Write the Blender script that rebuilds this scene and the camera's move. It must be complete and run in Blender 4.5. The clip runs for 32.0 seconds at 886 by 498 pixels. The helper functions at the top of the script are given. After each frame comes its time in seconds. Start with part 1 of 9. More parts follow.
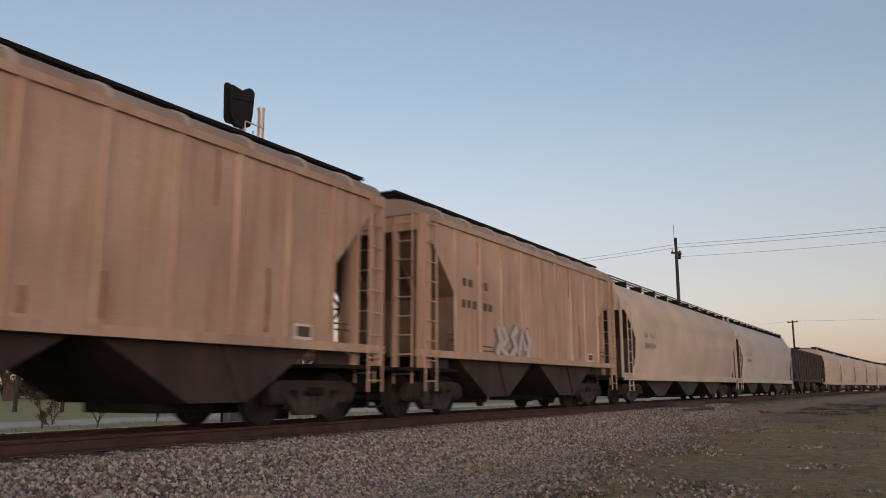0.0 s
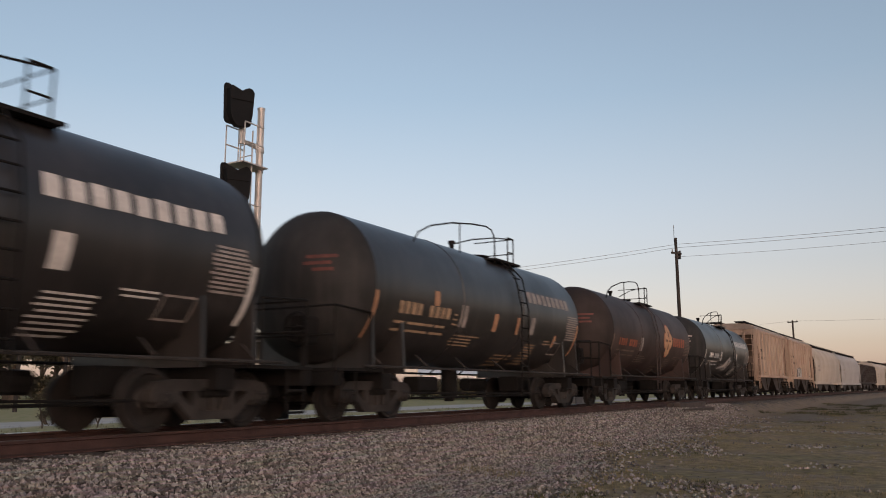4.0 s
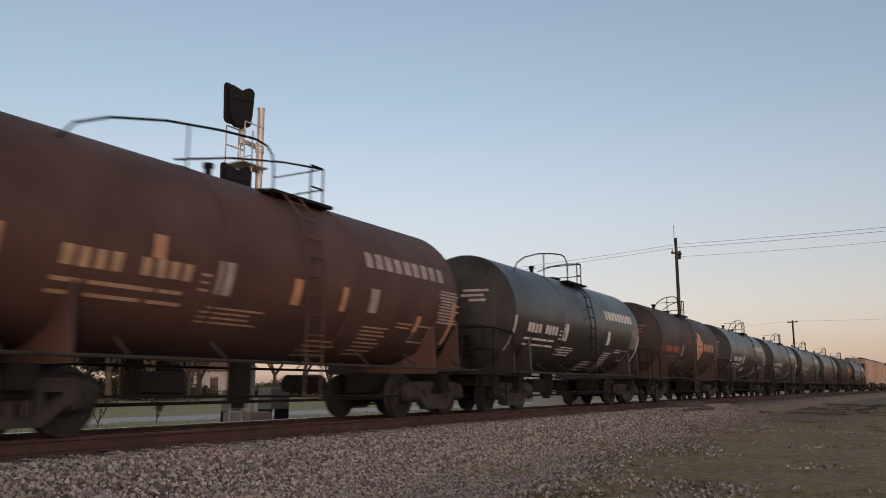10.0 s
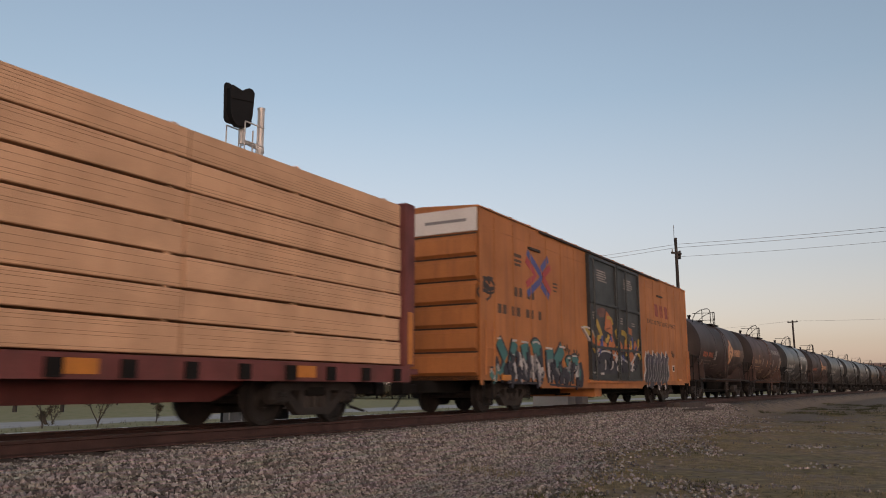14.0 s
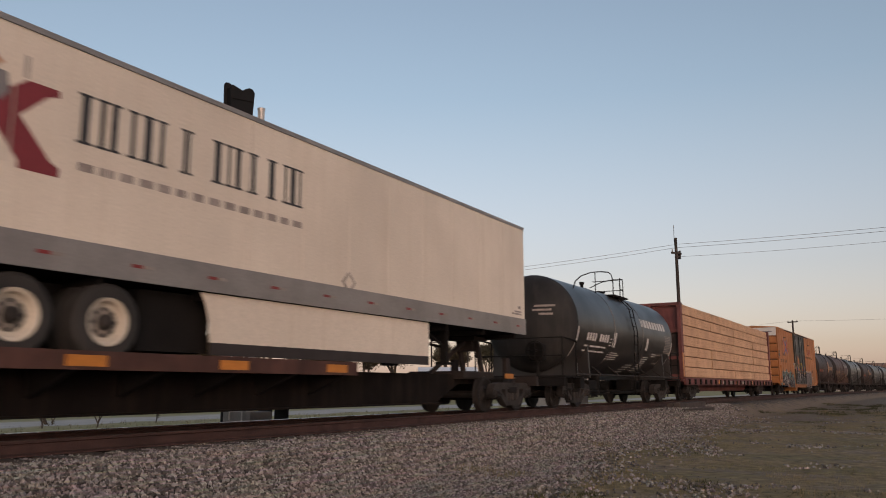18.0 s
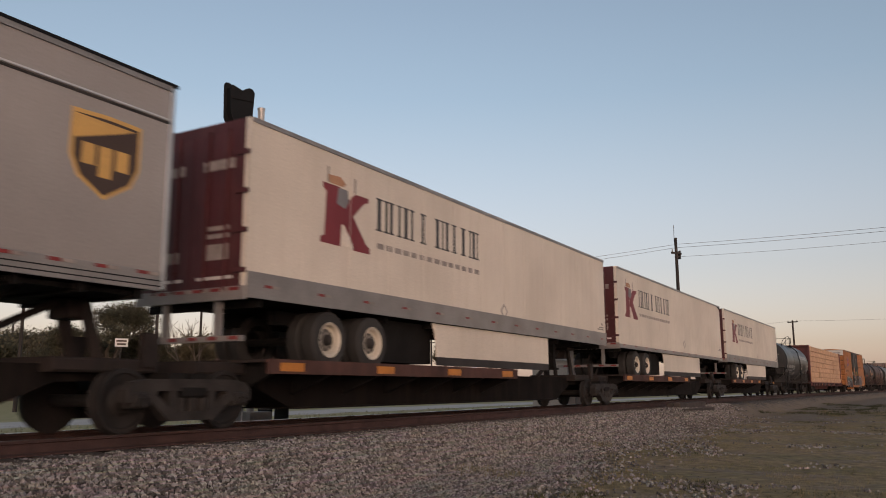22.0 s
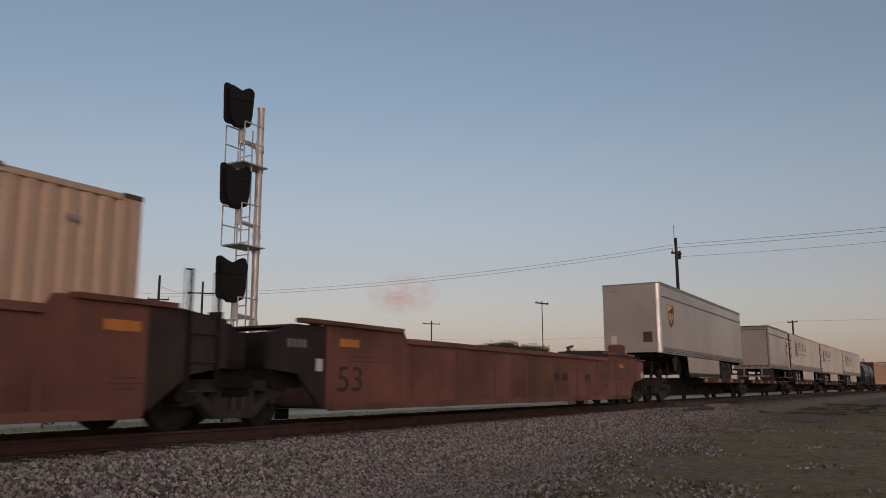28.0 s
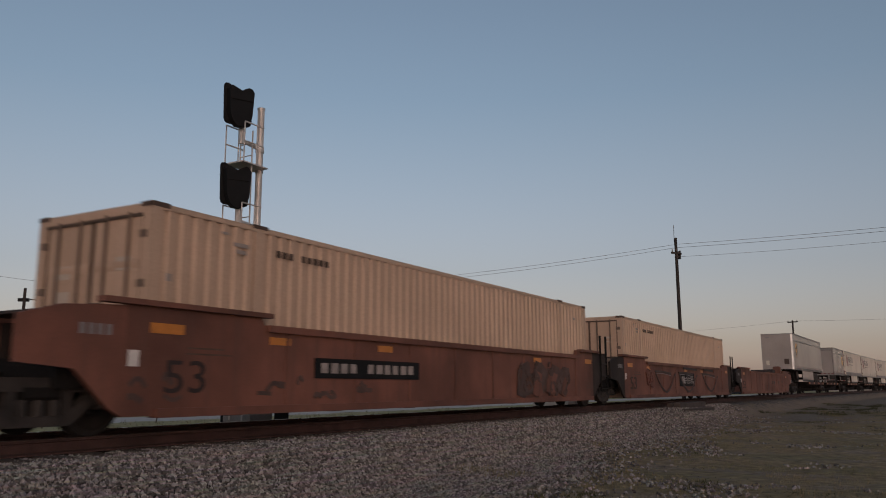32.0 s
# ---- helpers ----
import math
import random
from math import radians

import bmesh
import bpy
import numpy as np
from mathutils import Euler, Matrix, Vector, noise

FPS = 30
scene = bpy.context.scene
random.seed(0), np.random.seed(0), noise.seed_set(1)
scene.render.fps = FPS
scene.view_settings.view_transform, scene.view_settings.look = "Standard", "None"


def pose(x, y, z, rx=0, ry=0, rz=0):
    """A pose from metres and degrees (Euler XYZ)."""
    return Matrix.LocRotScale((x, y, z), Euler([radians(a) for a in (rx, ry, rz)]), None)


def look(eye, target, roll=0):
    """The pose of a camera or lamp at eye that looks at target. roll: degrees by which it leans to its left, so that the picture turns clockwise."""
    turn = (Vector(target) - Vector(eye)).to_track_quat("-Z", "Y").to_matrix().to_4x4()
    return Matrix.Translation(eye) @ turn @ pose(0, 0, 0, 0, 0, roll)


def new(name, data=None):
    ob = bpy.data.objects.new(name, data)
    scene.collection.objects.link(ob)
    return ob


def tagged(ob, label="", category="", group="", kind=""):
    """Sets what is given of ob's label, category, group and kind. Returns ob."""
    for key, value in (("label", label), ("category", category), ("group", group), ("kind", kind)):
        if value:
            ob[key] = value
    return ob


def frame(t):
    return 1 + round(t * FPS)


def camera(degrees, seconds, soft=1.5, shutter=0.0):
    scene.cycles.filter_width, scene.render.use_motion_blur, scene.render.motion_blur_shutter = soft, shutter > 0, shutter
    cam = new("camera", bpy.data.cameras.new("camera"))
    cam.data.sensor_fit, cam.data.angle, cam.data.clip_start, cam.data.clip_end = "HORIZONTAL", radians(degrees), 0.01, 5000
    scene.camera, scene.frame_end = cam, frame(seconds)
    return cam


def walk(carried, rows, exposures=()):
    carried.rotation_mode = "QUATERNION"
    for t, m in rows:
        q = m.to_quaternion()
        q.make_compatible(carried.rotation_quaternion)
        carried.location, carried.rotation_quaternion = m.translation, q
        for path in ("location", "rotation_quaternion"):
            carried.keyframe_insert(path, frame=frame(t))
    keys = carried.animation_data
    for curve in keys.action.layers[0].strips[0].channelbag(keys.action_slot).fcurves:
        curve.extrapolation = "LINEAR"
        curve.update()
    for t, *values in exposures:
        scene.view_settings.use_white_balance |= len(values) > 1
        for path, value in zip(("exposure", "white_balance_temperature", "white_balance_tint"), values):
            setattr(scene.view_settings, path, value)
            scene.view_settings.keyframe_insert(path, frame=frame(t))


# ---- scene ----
cam = camera(58.0, 32.0, soft=0.95, shutter=0.3)
STAND = pose(0, 0, 0.814, 99.862, 0.136, -64.078)
walk(cam, [(0.0, STAND), (32.0, STAND)],
     exposures=[(0.0, 1.14, 7000, 21.0), (1.5, 1.19, 7000, 21.0), (10.0, 1.19, 7000, 21.0), (13.0, 1.11, 7000, 21.0), (23.0, 1.12, 7000, 21.0), (26.5, 1.01, 7000, 21.0), (28.5, 0.50, 6600, 20.0), (32.0, 0.44, 6580, 20.0)])

# ---- sky and sun: clear evening, the sun low behind the camera ----
world = bpy.data.worlds.new("evening_sky")
scene.world = world
world.use_nodes = True
wn, wl = world.node_tree.nodes, world.node_tree.links
sky = wn.new("ShaderNodeTexSky")
sky.sky_type, sky.sun_disc = "NISHITA", False
SUN_EL, SUN_AZ = 4.0, 232.0          # degrees; azimuth from +y towards +x
sky.sun_elevation, sky.sun_rotation = radians(SUN_EL), radians(SUN_AZ)
sky.air_density, sky.dust_density, sky.ozone_density = 1.0, 1.0, 2.0
haze = wn.new("ShaderNodeHueSaturation")      # thin evening haze greys the sky
wl.new(sky.outputs[0], haze.inputs["Color"])
# the air turns rosy towards the horizon all round
air = wn.new("ShaderNodeTexCoord")
up = wn.new("ShaderNodeSeparateXYZ")
wl.new(air.outputs["Generated"], up.inputs[0])
low = wn.new("ShaderNodeMapRange")
low.interpolation_type = "SMOOTHSTEP"
low.inputs["From Min"].default_value, low.inputs["From Max"].default_value = 0.0, 0.42
wl.new(up.outputs[2], low.inputs["Value"])
thin = wn.new("ShaderNodeMapRange")
for k, v in (("From Min", 0.0), ("From Max", 0.35), ("To Min", 0.45), ("To Max", 0.84)):
    thin.inputs[k].default_value = v
wl.new(up.outputs[2], thin.inputs["Value"])
wl.new(thin.outputs[0], haze.inputs["Saturation"])
rosy = wn.new("ShaderNodeMix")
rosy.data_type = "RGBA"
rosy.inputs[6].default_value, rosy.inputs[7].default_value = (0.875, 0.79, 0.85, 1), (1.01, 1.0, 0.955, 1)
wl.new(low.outputs[0], rosy.inputs[0])
veil = wn.new("ShaderNodeMix")
veil.data_type, veil.blend_type = "RGBA", "MULTIPLY"
veil.inputs[0].default_value = 1.0
wl.new(haze.outputs[0], veil.inputs[6])
wl.new(rosy.outputs[2], veil.inputs[7])
wl.new(veil.outputs[2], wn["Background"].inputs[0])
wn["Background"].inputs[1].default_value = 0.15
sun = new("sun", bpy.data.lights.new("sun", "SUN"))
sun.data.energy, sun.data.angle, sun.data.color = 0.72, radians(60), (1.0, 0.82, 0.66)
sun.matrix_basis = look((0, 0, 50), (-50 * math.sin(radians(SUN_AZ)), -50 * math.cos(radians(SUN_AZ)), 50 - 50 * math.tan(radians(SUN_EL + 3))))

# ---- track and train run ----
CURVE, S1, Y1 = 0.00056825, -106.393, 12.751
V20, SLOW = 10.2984, -0.12974         # speed at 20 s and its change


def on_track(s, q=0.0, z=0.0):
    """World place at s metres along the track, q metres to its right side (where the camera stands)."""
    th = CURVE * (s - S1)
    x, y = S1 + math.sin(th) / CURVE, Y1 - (1 - math.cos(th)) / CURVE
    return Vector((x - q * math.sin(th), y - q * math.cos(th), z))


def track_pose(s):
    p = on_track(s)
    return pose(p.x, p.y, 0, 0, 0, -math.degrees(CURVE * (s - S1)))


def run_at(s20, t):
    u = t - 20
    return s20 + V20 * u + 0.5 * SLOW * u * u


MOVERS = []       # (thing, place along the track at 20 s)
WHEELSETS = []    # (wheelset, its offset in the truck)


# ---- mesh tools ----
class Shape:
    def __init__(self):
        self.v, self.f = [], []

    def add(self, verts, faces):
        n = len(self.v)
        self.v += [tuple(p) for p in verts]
        self.f += [tuple(i + n for i in f) for f in faces]
        return self

    def box(self, x0, x1, y0, y1, z0, z1):
        v = [(x, y, z) for x in (x0, x1) for y in (y0, y1) for z in (z0, z1)]
        return self.add(v, [(0, 1, 3, 2), (4, 6, 7, 5), (0, 4, 5, 1), (2, 3, 7, 6), (0, 2, 6, 4), (1, 5, 7, 3)])

    def soft_box(self, x0, x1, y0, y1, z0, z1, b=0.02):
        """A box with its four edges along x cut off."""
        p = [(y0 + b, z0), (y1 - b, z0), (y1, z0 + b), (y1, z1 - b), (y1 - b, z1), (y0 + b, z1), (y0, z1 - b), (y0, z0 + b)]
        return self.prism(p, "yz", x0, x1)

    def prism(self, pts, plane, a, b):
        n = len(pts)
        def at(p, c):
            return {"xz": (p[0], c, p[1]), "yz": (c, p[0], p[1]), "xy": (p[0], p[1], c)}[plane]
        v = [at(p, a) for p in pts] + [at(p, b) for p in pts]
        f = [tuple(range(n))[::-1], tuple(range(n, 2 * n))] + [(i, (i + 1) % n, n + (i + 1) % n, n + i) for i in range(n)]
        return self.add(v, f)

    def cyl(self, p0, p1, r, n=10, r1=None, caps=True):
        p0, p1 = Vector(p0), Vector(p1)
        w = (p1 - p0).normalized()
        a = w.orthogonal().normalized()
        b = w.cross(a)
        r1 = r if r1 is None else r1
        ring = [(a * math.cos(2 * math.pi * i / n) + b * math.sin(2 * math.pi * i / n)) for i in range(n)]
        v = [p0 + q * r for q in ring] + [p1 + q * r1 for q in ring]
        f = [(i, (i + 1) % n, n + (i + 1) % n, n + i) for i in range(n)]
        if caps:
            f += [tuple(range(n))[::-1], tuple(range(n, 2 * n))]
        return self.add(v, f)

    def tube(self, pts, r, n=6):
        for a, b in zip(pts, pts[1:]):
            self.cyl(a, b, r, n)
        return self

    def turn(self, prof, axis, c, n=24, close=True):
        """Revolve (along, radius) pairs about an axis through c."""
        rings = []
        for u, r in prof:
            for i in range(n):
                t = 2 * math.pi * i / n
                p = {"x": (u, r * math.cos(t), r * math.sin(t)), "y": (r * math.cos(t), u, r * math.sin(t)), "z": (r * math.cos(t), r * math.sin(t), u)}[axis]
                rings.append((p[0] + c[0], p[1] + c[1], p[2] + c[2]))
        f = []
        for k in range(len(prof) - 1):
            for i in range(n):
                j = (i + 1) % n
                f.append((k * n + i, k * n + j, (k + 1) * n + j, (k + 1) * n + i))
        if close:
            f += [tuple(range(n))[::-1], tuple(range((len(prof) - 1) * n, len(prof) * n))]
        return self.add(rings, f)

    def ribbon(self, pts, w, y0, y1):
        """A brush stroke of width w along (x, z) pts, from y1 out to y0."""
        n, v = len(pts), []
        for i, (x, z) in enumerate(pts):
            a, b = pts[max(0, i - 1)], pts[min(n - 1, i + 1)]
            dx, dz = b[0] - a[0], b[1] - a[1]
            k = math.hypot(dx, dz) or 1
            for y in (y0, y1):
                v += [(x - dz / k * w / 2, y, z + dx / k * w / 2), (x + dz / k * w / 2, y, z - dx / k * w / 2)]
        f = []
        for i in range(n - 1):
            a, b = 4 * i, 4 * i + 4
            f += [(a, a + 1, b + 1, b), (a, b, b + 2, a + 2), (a + 1, a + 3, b + 3, b + 1)]
        f += [(0, 2, 3, 1), (4 * n - 4, 4 * n - 3, 4 * n - 1, 4 * n - 2)]
        return self.add(v, f)


def mesh_of(name, shape, material, smooth=35):
    me = bpy.data.meshes.new(name)
    me.from_pydata(shape.v, [], shape.f)
    bm = bmesh.new()
    bm.from_mesh(me)
    bmesh.ops.recalc_face_normals(bm, faces=bm.faces)
    bm.to_mesh(me)
    bm.free()
    if smooth:
        me.polygons.foreach_set("use_smooth", [True] * len(me.polygons))
        me.set_sharp_from_angle(angle=radians(smooth))
    me.materials.append(material)
    return me


def part(name, shape, material, parent, label="", smooth=35):
    me = shape if isinstance(shape, bpy.types.Mesh) else mesh_of(name, shape, material, smooth)
    ob = new(name, me)
    ob.parent = parent
    return tagged(ob, label) if label else ob


def thing(name, label, category, group="", s20=None, at=None):
    ob = new(name)
    ob.empty_display_size = 0.5
    tagged(ob, label, category, group)
    if s20 is not None:
        MOVERS.append((ob, s20))
        ob.matrix_basis = track_pose(run_at(s20, 0))
    if at is not None:
        ob.matrix_basis = at
    return ob


def solo(name, shape, material, label, category, group="", kind="", smooth=35):
    ob = new(name, mesh_of(name, shape, material, smooth))
    return tagged(ob, label, category, group, kind)


def lettering(text, size, depth=0.004):
    cu = bpy.data.curves.new("text", "FONT")
    cu.body, cu.size, cu.extrude, cu.align_x = text, size, depth, "LEFT"
    ob = bpy.data.objects.new("text", cu)
    scene.collection.objects.link(ob)
    dg = bpy.context.evaluated_depsgraph_get()
    me = bpy.data.meshes.new_from_object(ob.evaluated_get(dg))
    bpy.data.objects.remove(ob)
    return me


# ---- materials ----
def paint(name, col, rough=0.6, metal=0.0, vary=0.25, scale=1.5, col2=None, bump=0.1, fine=30.0, streak=0.0, streak_col=(0.05, 0.035, 0.025), coat=0.0, spec=0.4):
    m = bpy.data.materials.new(name)
    m.use_nodes = True
    n, l = m.node_tree.nodes, m.node_tree.links
    bs = n["Principled BSDF"]
    bs.inputs["Roughness"].default_value, bs.inputs["Metallic"].default_value = rough, metal
    bs.inputs["Specular IOR Level"].default_value = spec
    if coat:
        bs.inputs["Coat Weight"].default_value, bs.inputs["Coat Roughness"].default_value = coat, 0.25
    tc = n.new("ShaderNodeTexCoord")
    info = n.new("ShaderNodeObjectInfo")
    shift = n.new("ShaderNodeVectorMath")
    shift.operation = "ADD"
    l.new(tc.outputs["Object"], shift.inputs[0])
    sc = n.new("ShaderNodeMath")
    sc.operation = "MULTIPLY"
    sc.inputs[1].default_value = 37.0
    l.new(info.outputs["Random"], sc.inputs[0])
    l.new(sc.outputs[0], shift.inputs[1])
    def noise_tex(s, detail=4.0, stretch=None):
        t = n.new("ShaderNodeTexNoise")
        t.inputs["Scale"].default_value, t.inputs["Detail"].default_value = s, detail
        src = shift.outputs[0]
        if stretch:
            mp = n.new("ShaderNodeMapping")
            mp.inputs["Scale"].default_value = stretch
            l.new(src, mp.inputs[0])
            src = mp.outputs[0]
        l.new(src, t.inputs["Vector"])
        return t
    def ramp(src, a, b):
        r = n.new("ShaderNodeMapRange")
        r.inputs["From Min"].default_value, r.inputs["From Max"].default_value = a, b
        l.new(src, r.inputs["Value"])
        return r.outputs[0]
    def mix(fac, a, b, mode="MIX"):
        x = n.new("ShaderNodeMix")
        x.data_type, x.blend_type = "RGBA", mode
        if isinstance(fac, float):
            x.inputs[0].default_value = fac
        else:
            l.new(fac, x.inputs[0])
        for i, c in ((6, a), (7, b)):
            if isinstance(c, tuple):
                x.inputs[i].default_value = (*c, 1)
            else:
                l.new(c, x.inputs[i])
        return x.outputs[2]
    c2 = col2 or tuple(max(0.0, c * (1 - vary)) for c in col)
    big = noise_tex(scale)
    c = mix(ramp(big.outputs[0], 0.35, 0.68), col, c2)
    small = noise_tex(fine, 3.0)
    c = mix(ramp(small.outputs[0], 0.3, 0.75), c, mix(0.18, c, (0.02, 0.018, 0.015)))
    if streak:
        st = noise_tex(1.0, 5.0, (5.0, 5.0, 0.45))
        sf = n.new("ShaderNodeMath")
        sf.operation = "MULTIPLY"
        sf.inputs[1].default_value = streak
        l.new(ramp(st.outputs[0], 0.48, 0.75), sf.inputs[0])
        c = mix(sf.outputs[0], c, streak_col)
    l.new(c, bs.inputs["Base Color"])
    rr = n.new("ShaderNodeMapRange")
    rr.inputs["To Min"].default_value, rr.inputs["To Max"].default_value = max(0.05, rough - 0.1), min(1.0, rough + 0.12)
    l.new(big.outputs[0], rr.inputs["Value"])
    l.new(rr.outputs[0], bs.inputs["Roughness"])
    if bump:
        b = n.new("ShaderNodeBump")
        b.inputs["Strength"].default_value, b.inputs["Distance"].default_value = bump, 0.02
        l.new(small.outputs[0], b.inputs["Height"])
        l.new(b.outputs[0], bs.inputs["Normal"])
    return m


M_TAN = paint("weathered_tan_paint", (0.43, 0.305, 0.228), 0.65, vary=0.25, scale=0.7, streak=0.75, streak_col=(0.235, 0.125, 0.076))
M_RUSTRUN = paint("orange_rust_run", (0.30, 0.125, 0.06), 0.85, vary=0.5, scale=5.0, bump=0.05)
# dusty tan, darkened so the colour carries the shade under the roof end
M_SLOPE = paint("dusty_shaded_tan_slope_sheet", (0.17, 0.118, 0.086), 0.75, vary=0.45, scale=0.9, streak=0.6, streak_col=(0.10, 0.06, 0.04))
M_PALE = paint("dusty_pale_grey_paint", (0.47, 0.40, 0.33), 0.65, vary=0.15, scale=0.6, streak=0.2, streak_col=(0.3, 0.22, 0.15))
M_HOPROOF = paint("dusty_grey_tan_roof_paint", (0.285, 0.225, 0.185), 0.55, vary=0.3, scale=0.9, streak=0.3, streak_col=(0.17, 0.12, 0.09))
M_GREYHOP = paint("cool_grey_hopper_paint", (0.40, 0.375, 0.355), 0.65, vary=0.15, scale=0.6, streak=0.2, streak_col=(0.28, 0.24, 0.2))
M_DKBROWN = paint("dark_brown_steel", (0.034, 0.023, 0.02), 0.7, vary=0.4, streak=0.3)
# also on round hopper ends, where the dark colour stands for shade
M_BAY = paint("dark_grey_brown_bay_and_shaded_end", (0.036, 0.025, 0.0205), 0.75, vary=0.5, scale=0.9, streak=0.6, streak_col=(0.07, 0.037, 0.024))
M_BLACKTANK = paint("black_tank_paint", (0.026, 0.0225, 0.0215), 0.36, vary=0.55, scale=0.8, bump=0.04, streak=0.45, streak_col=(0.056, 0.047, 0.043), spec=0.7)
M_BLACKHEAD = paint("dusty_black_tank_head", (0.026, 0.0245, 0.024), 0.72, vary=0.5, scale=1.2, bump=0.04, streak=0.4, streak_col=(0.05, 0.045, 0.04), spec=0.3)
M_BROWNHEAD = paint("dusty_brown_tank_head", (0.034, 0.023, 0.02), 0.72, vary=0.5, scale=1.2, bump=0.04, streak=0.4, streak_col=(0.014, 0.011, 0.010), spec=0.3)
M_BROWNTANK = paint("sooty_brown_tank_paint", (0.054, 0.032, 0.028), 0.56, vary=0.55, scale=0.8, bump=0.03, streak=0.5, streak_col=(0.046, 0.037, 0.033), spec=0.32)
M_RUSTTANK = paint("rust_brown_tank_paint", (0.090, 0.048, 0.038), 0.56, vary=0.45, scale=0.8, bump=0.03, streak=0.35, spec=0.3)
M_AMBERLET = paint("faded_amber_stencil", (0.40, 0.265, 0.165), 0.6, vary=0.35, scale=6.0, bump=0.0)
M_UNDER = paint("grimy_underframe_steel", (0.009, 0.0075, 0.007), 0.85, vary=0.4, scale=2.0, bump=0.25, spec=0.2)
M_TRUCK = paint("dusty_brown_cast_steel", (0.034, 0.0275, 0.0245), 0.85, vary=0.55, scale=3.0, bump=0.3)
M_WHEEL = paint("dull_wheel_steel", (0.022, 0.0175, 0.0155), 0.7, metal=0.2, vary=0.45, scale=4.0, bump=0.2)
M_WHITE = paint("white_stencil_paint", (0.62, 0.58, 0.54), 0.6, vary=0.25, scale=6.0, bump=0.0)
M_FADED = paint("grimy_faded_stencil", (0.17, 0.125, 0.10), 0.65, vary=0.4, scale=6.0, bump=0.0)
M_GREYLET = paint("dulled_stencil_paint", (0.33, 0.28, 0.25), 0.6, vary=0.35, scale=6.0, bump=0.0)
M_ORANGELET = paint("faded_orange_paint", (0.48, 0.25, 0.14), 0.6, vary=0.3, scale=5.0, bump=0.0)
M_EMBLEM = paint("pale_orange_emblem_paint", (0.56, 0.31, 0.17), 0.6, vary=0.3, scale=5.0, bump=0.0)
M_REDNUM = paint("faded_vermilion_paint", (0.40, 0.11, 0.055), 0.6, vary=0.35, scale=5.0, bump=0.0)
M_DULLRED = paint("grimy_dark_red_stencil", (0.14, 0.04, 0.03), 0.6, vary=0.4, scale=5.0, bump=0.0)
M_REDLET = paint("faded_red_paint", (0.27, 0.05, 0.034), 0.6, vary=0.4, scale=5.0, bump=0.0)
M_DARKLET = paint("dark_stencil_paint", (0.085, 0.05, 0.033), 0.65, vary=0.3, scale=5.0, bump=0.0)
M_BOX = paint("boxcar_orange_yellow_paint", (0.415, 0.155, 0.046), 0.6, vary=0.32, scale=0.6, streak=0.65, streak_col=(0.21, 0.082, 0.034))
M_DOOR = paint("black_door_paint", (0.028, 0.03, 0.03), 0.5, vary=0.3, streak=0.2)
M_CBRED = paint("oxide_red_paint", (0.16, 0.045, 0.04), 0.65, vary=0.35, streak=0.3)
M_LUMBER = paint("fresh_sawn_lumber", (0.62, 0.375, 0.225), 0.75, vary=0.25, scale=1.2, fine=60, bump=0.2, streak=0.25, streak_col=(0.44, 0.24, 0.13))
M_BOARDGAP = paint("shaded_board_joint", (0.30, 0.17, 0.09), 0.8, vary=0.2, bump=0.0)
M_WELL = paint("well_car_oxide_red", (0.195, 0.074, 0.047), 0.65, vary=0.55, scale=0.7, streak=0.5, streak_col=(0.08, 0.04, 0.03))
M_CONT = paint("container_beige_paint", (0.485, 0.34, 0.243), 0.6, vary=0.14, scale=0.6, streak=0.15, streak_col=(0.36, 0.23, 0.15))
M_LOCKROD = paint("grimy_tan_lock_rod", (0.165, 0.112, 0.082), 0.6, vary=0.35, scale=3.0, bump=0.05)
M_TRAILER = paint("trailer_white_panel", (0.70, 0.62, 0.52), 0.5, vary=0.16, scale=0.5, bump=0.02, streak=0.25, streak_col=(0.46, 0.38, 0.29))
M_TRGREY = paint("trailer_grey_aluminium", (0.28, 0.257, 0.243), 0.42, metal=0.3, vary=0.22, bump=0.03)
M_TRRED = paint("trailer_door_dark_red", (0.078, 0.015, 0.017), 0.5, vary=0.3, bump=0.02, streak=0.3, streak_col=(0.11, 0.06, 0.055))
M_RED = paint("logo_red", (0.36, 0.04, 0.045), 0.5, vary=0.1, bump=0.0)
M_BLACK = paint("logo_black", (0.03, 0.028, 0.03), 0.5, vary=0.1, bump=0.0)
M_UPSGREY = paint("parcel_trailer_grey_panel", (0.37, 0.325, 0.295), 0.22, vary=0.28, scale=0.3, bump=0.01, streak=0.2, streak_col=(0.27, 0.225, 0.2), spec=0.6)
M_GOLD = paint("logo_gold", (0.62, 0.36, 0.11), 0.5, vary=0.1, bump=0.0)
M_BROWN = paint("logo_brown", (0.06, 0.035, 0.025), 0.5, vary=0.1, bump=0.0)
M_ALU = paint("brushed_aluminium", (0.68, 0.65, 0.62), 0.4, metal=0.6, vary=0.15, bump=0.02)
M_TYRE = paint("tyre_rubber", (0.036, 0.033, 0.031), 0.85, vary=0.35, bump=0.3)
M_RIM = paint("white_wheel_rim", (0.60, 0.53, 0.43), 0.5, vary=0.25, bump=0.05)
M_DISC = paint("dusty_wheel_disc", (0.27, 0.235, 0.20), 0.7, vary=0.4, scale=6.0, bump=0.1)
M_REFL_O = paint("amber_reflector", (0.52, 0.19, 0.03), 0.4, vary=0.2, scale=4, bump=0.0)
M_REFL_R = paint("red_reflector", (0.22, 0.022, 0.02), 0.35, vary=0.1, bump=0.0)
M_SPINE = paint("spine_car_rusty_brown", (0.020, 0.0125, 0.0105), 0.85, vary=0.5, scale=1.6, bump=0.2, streak=0.35)
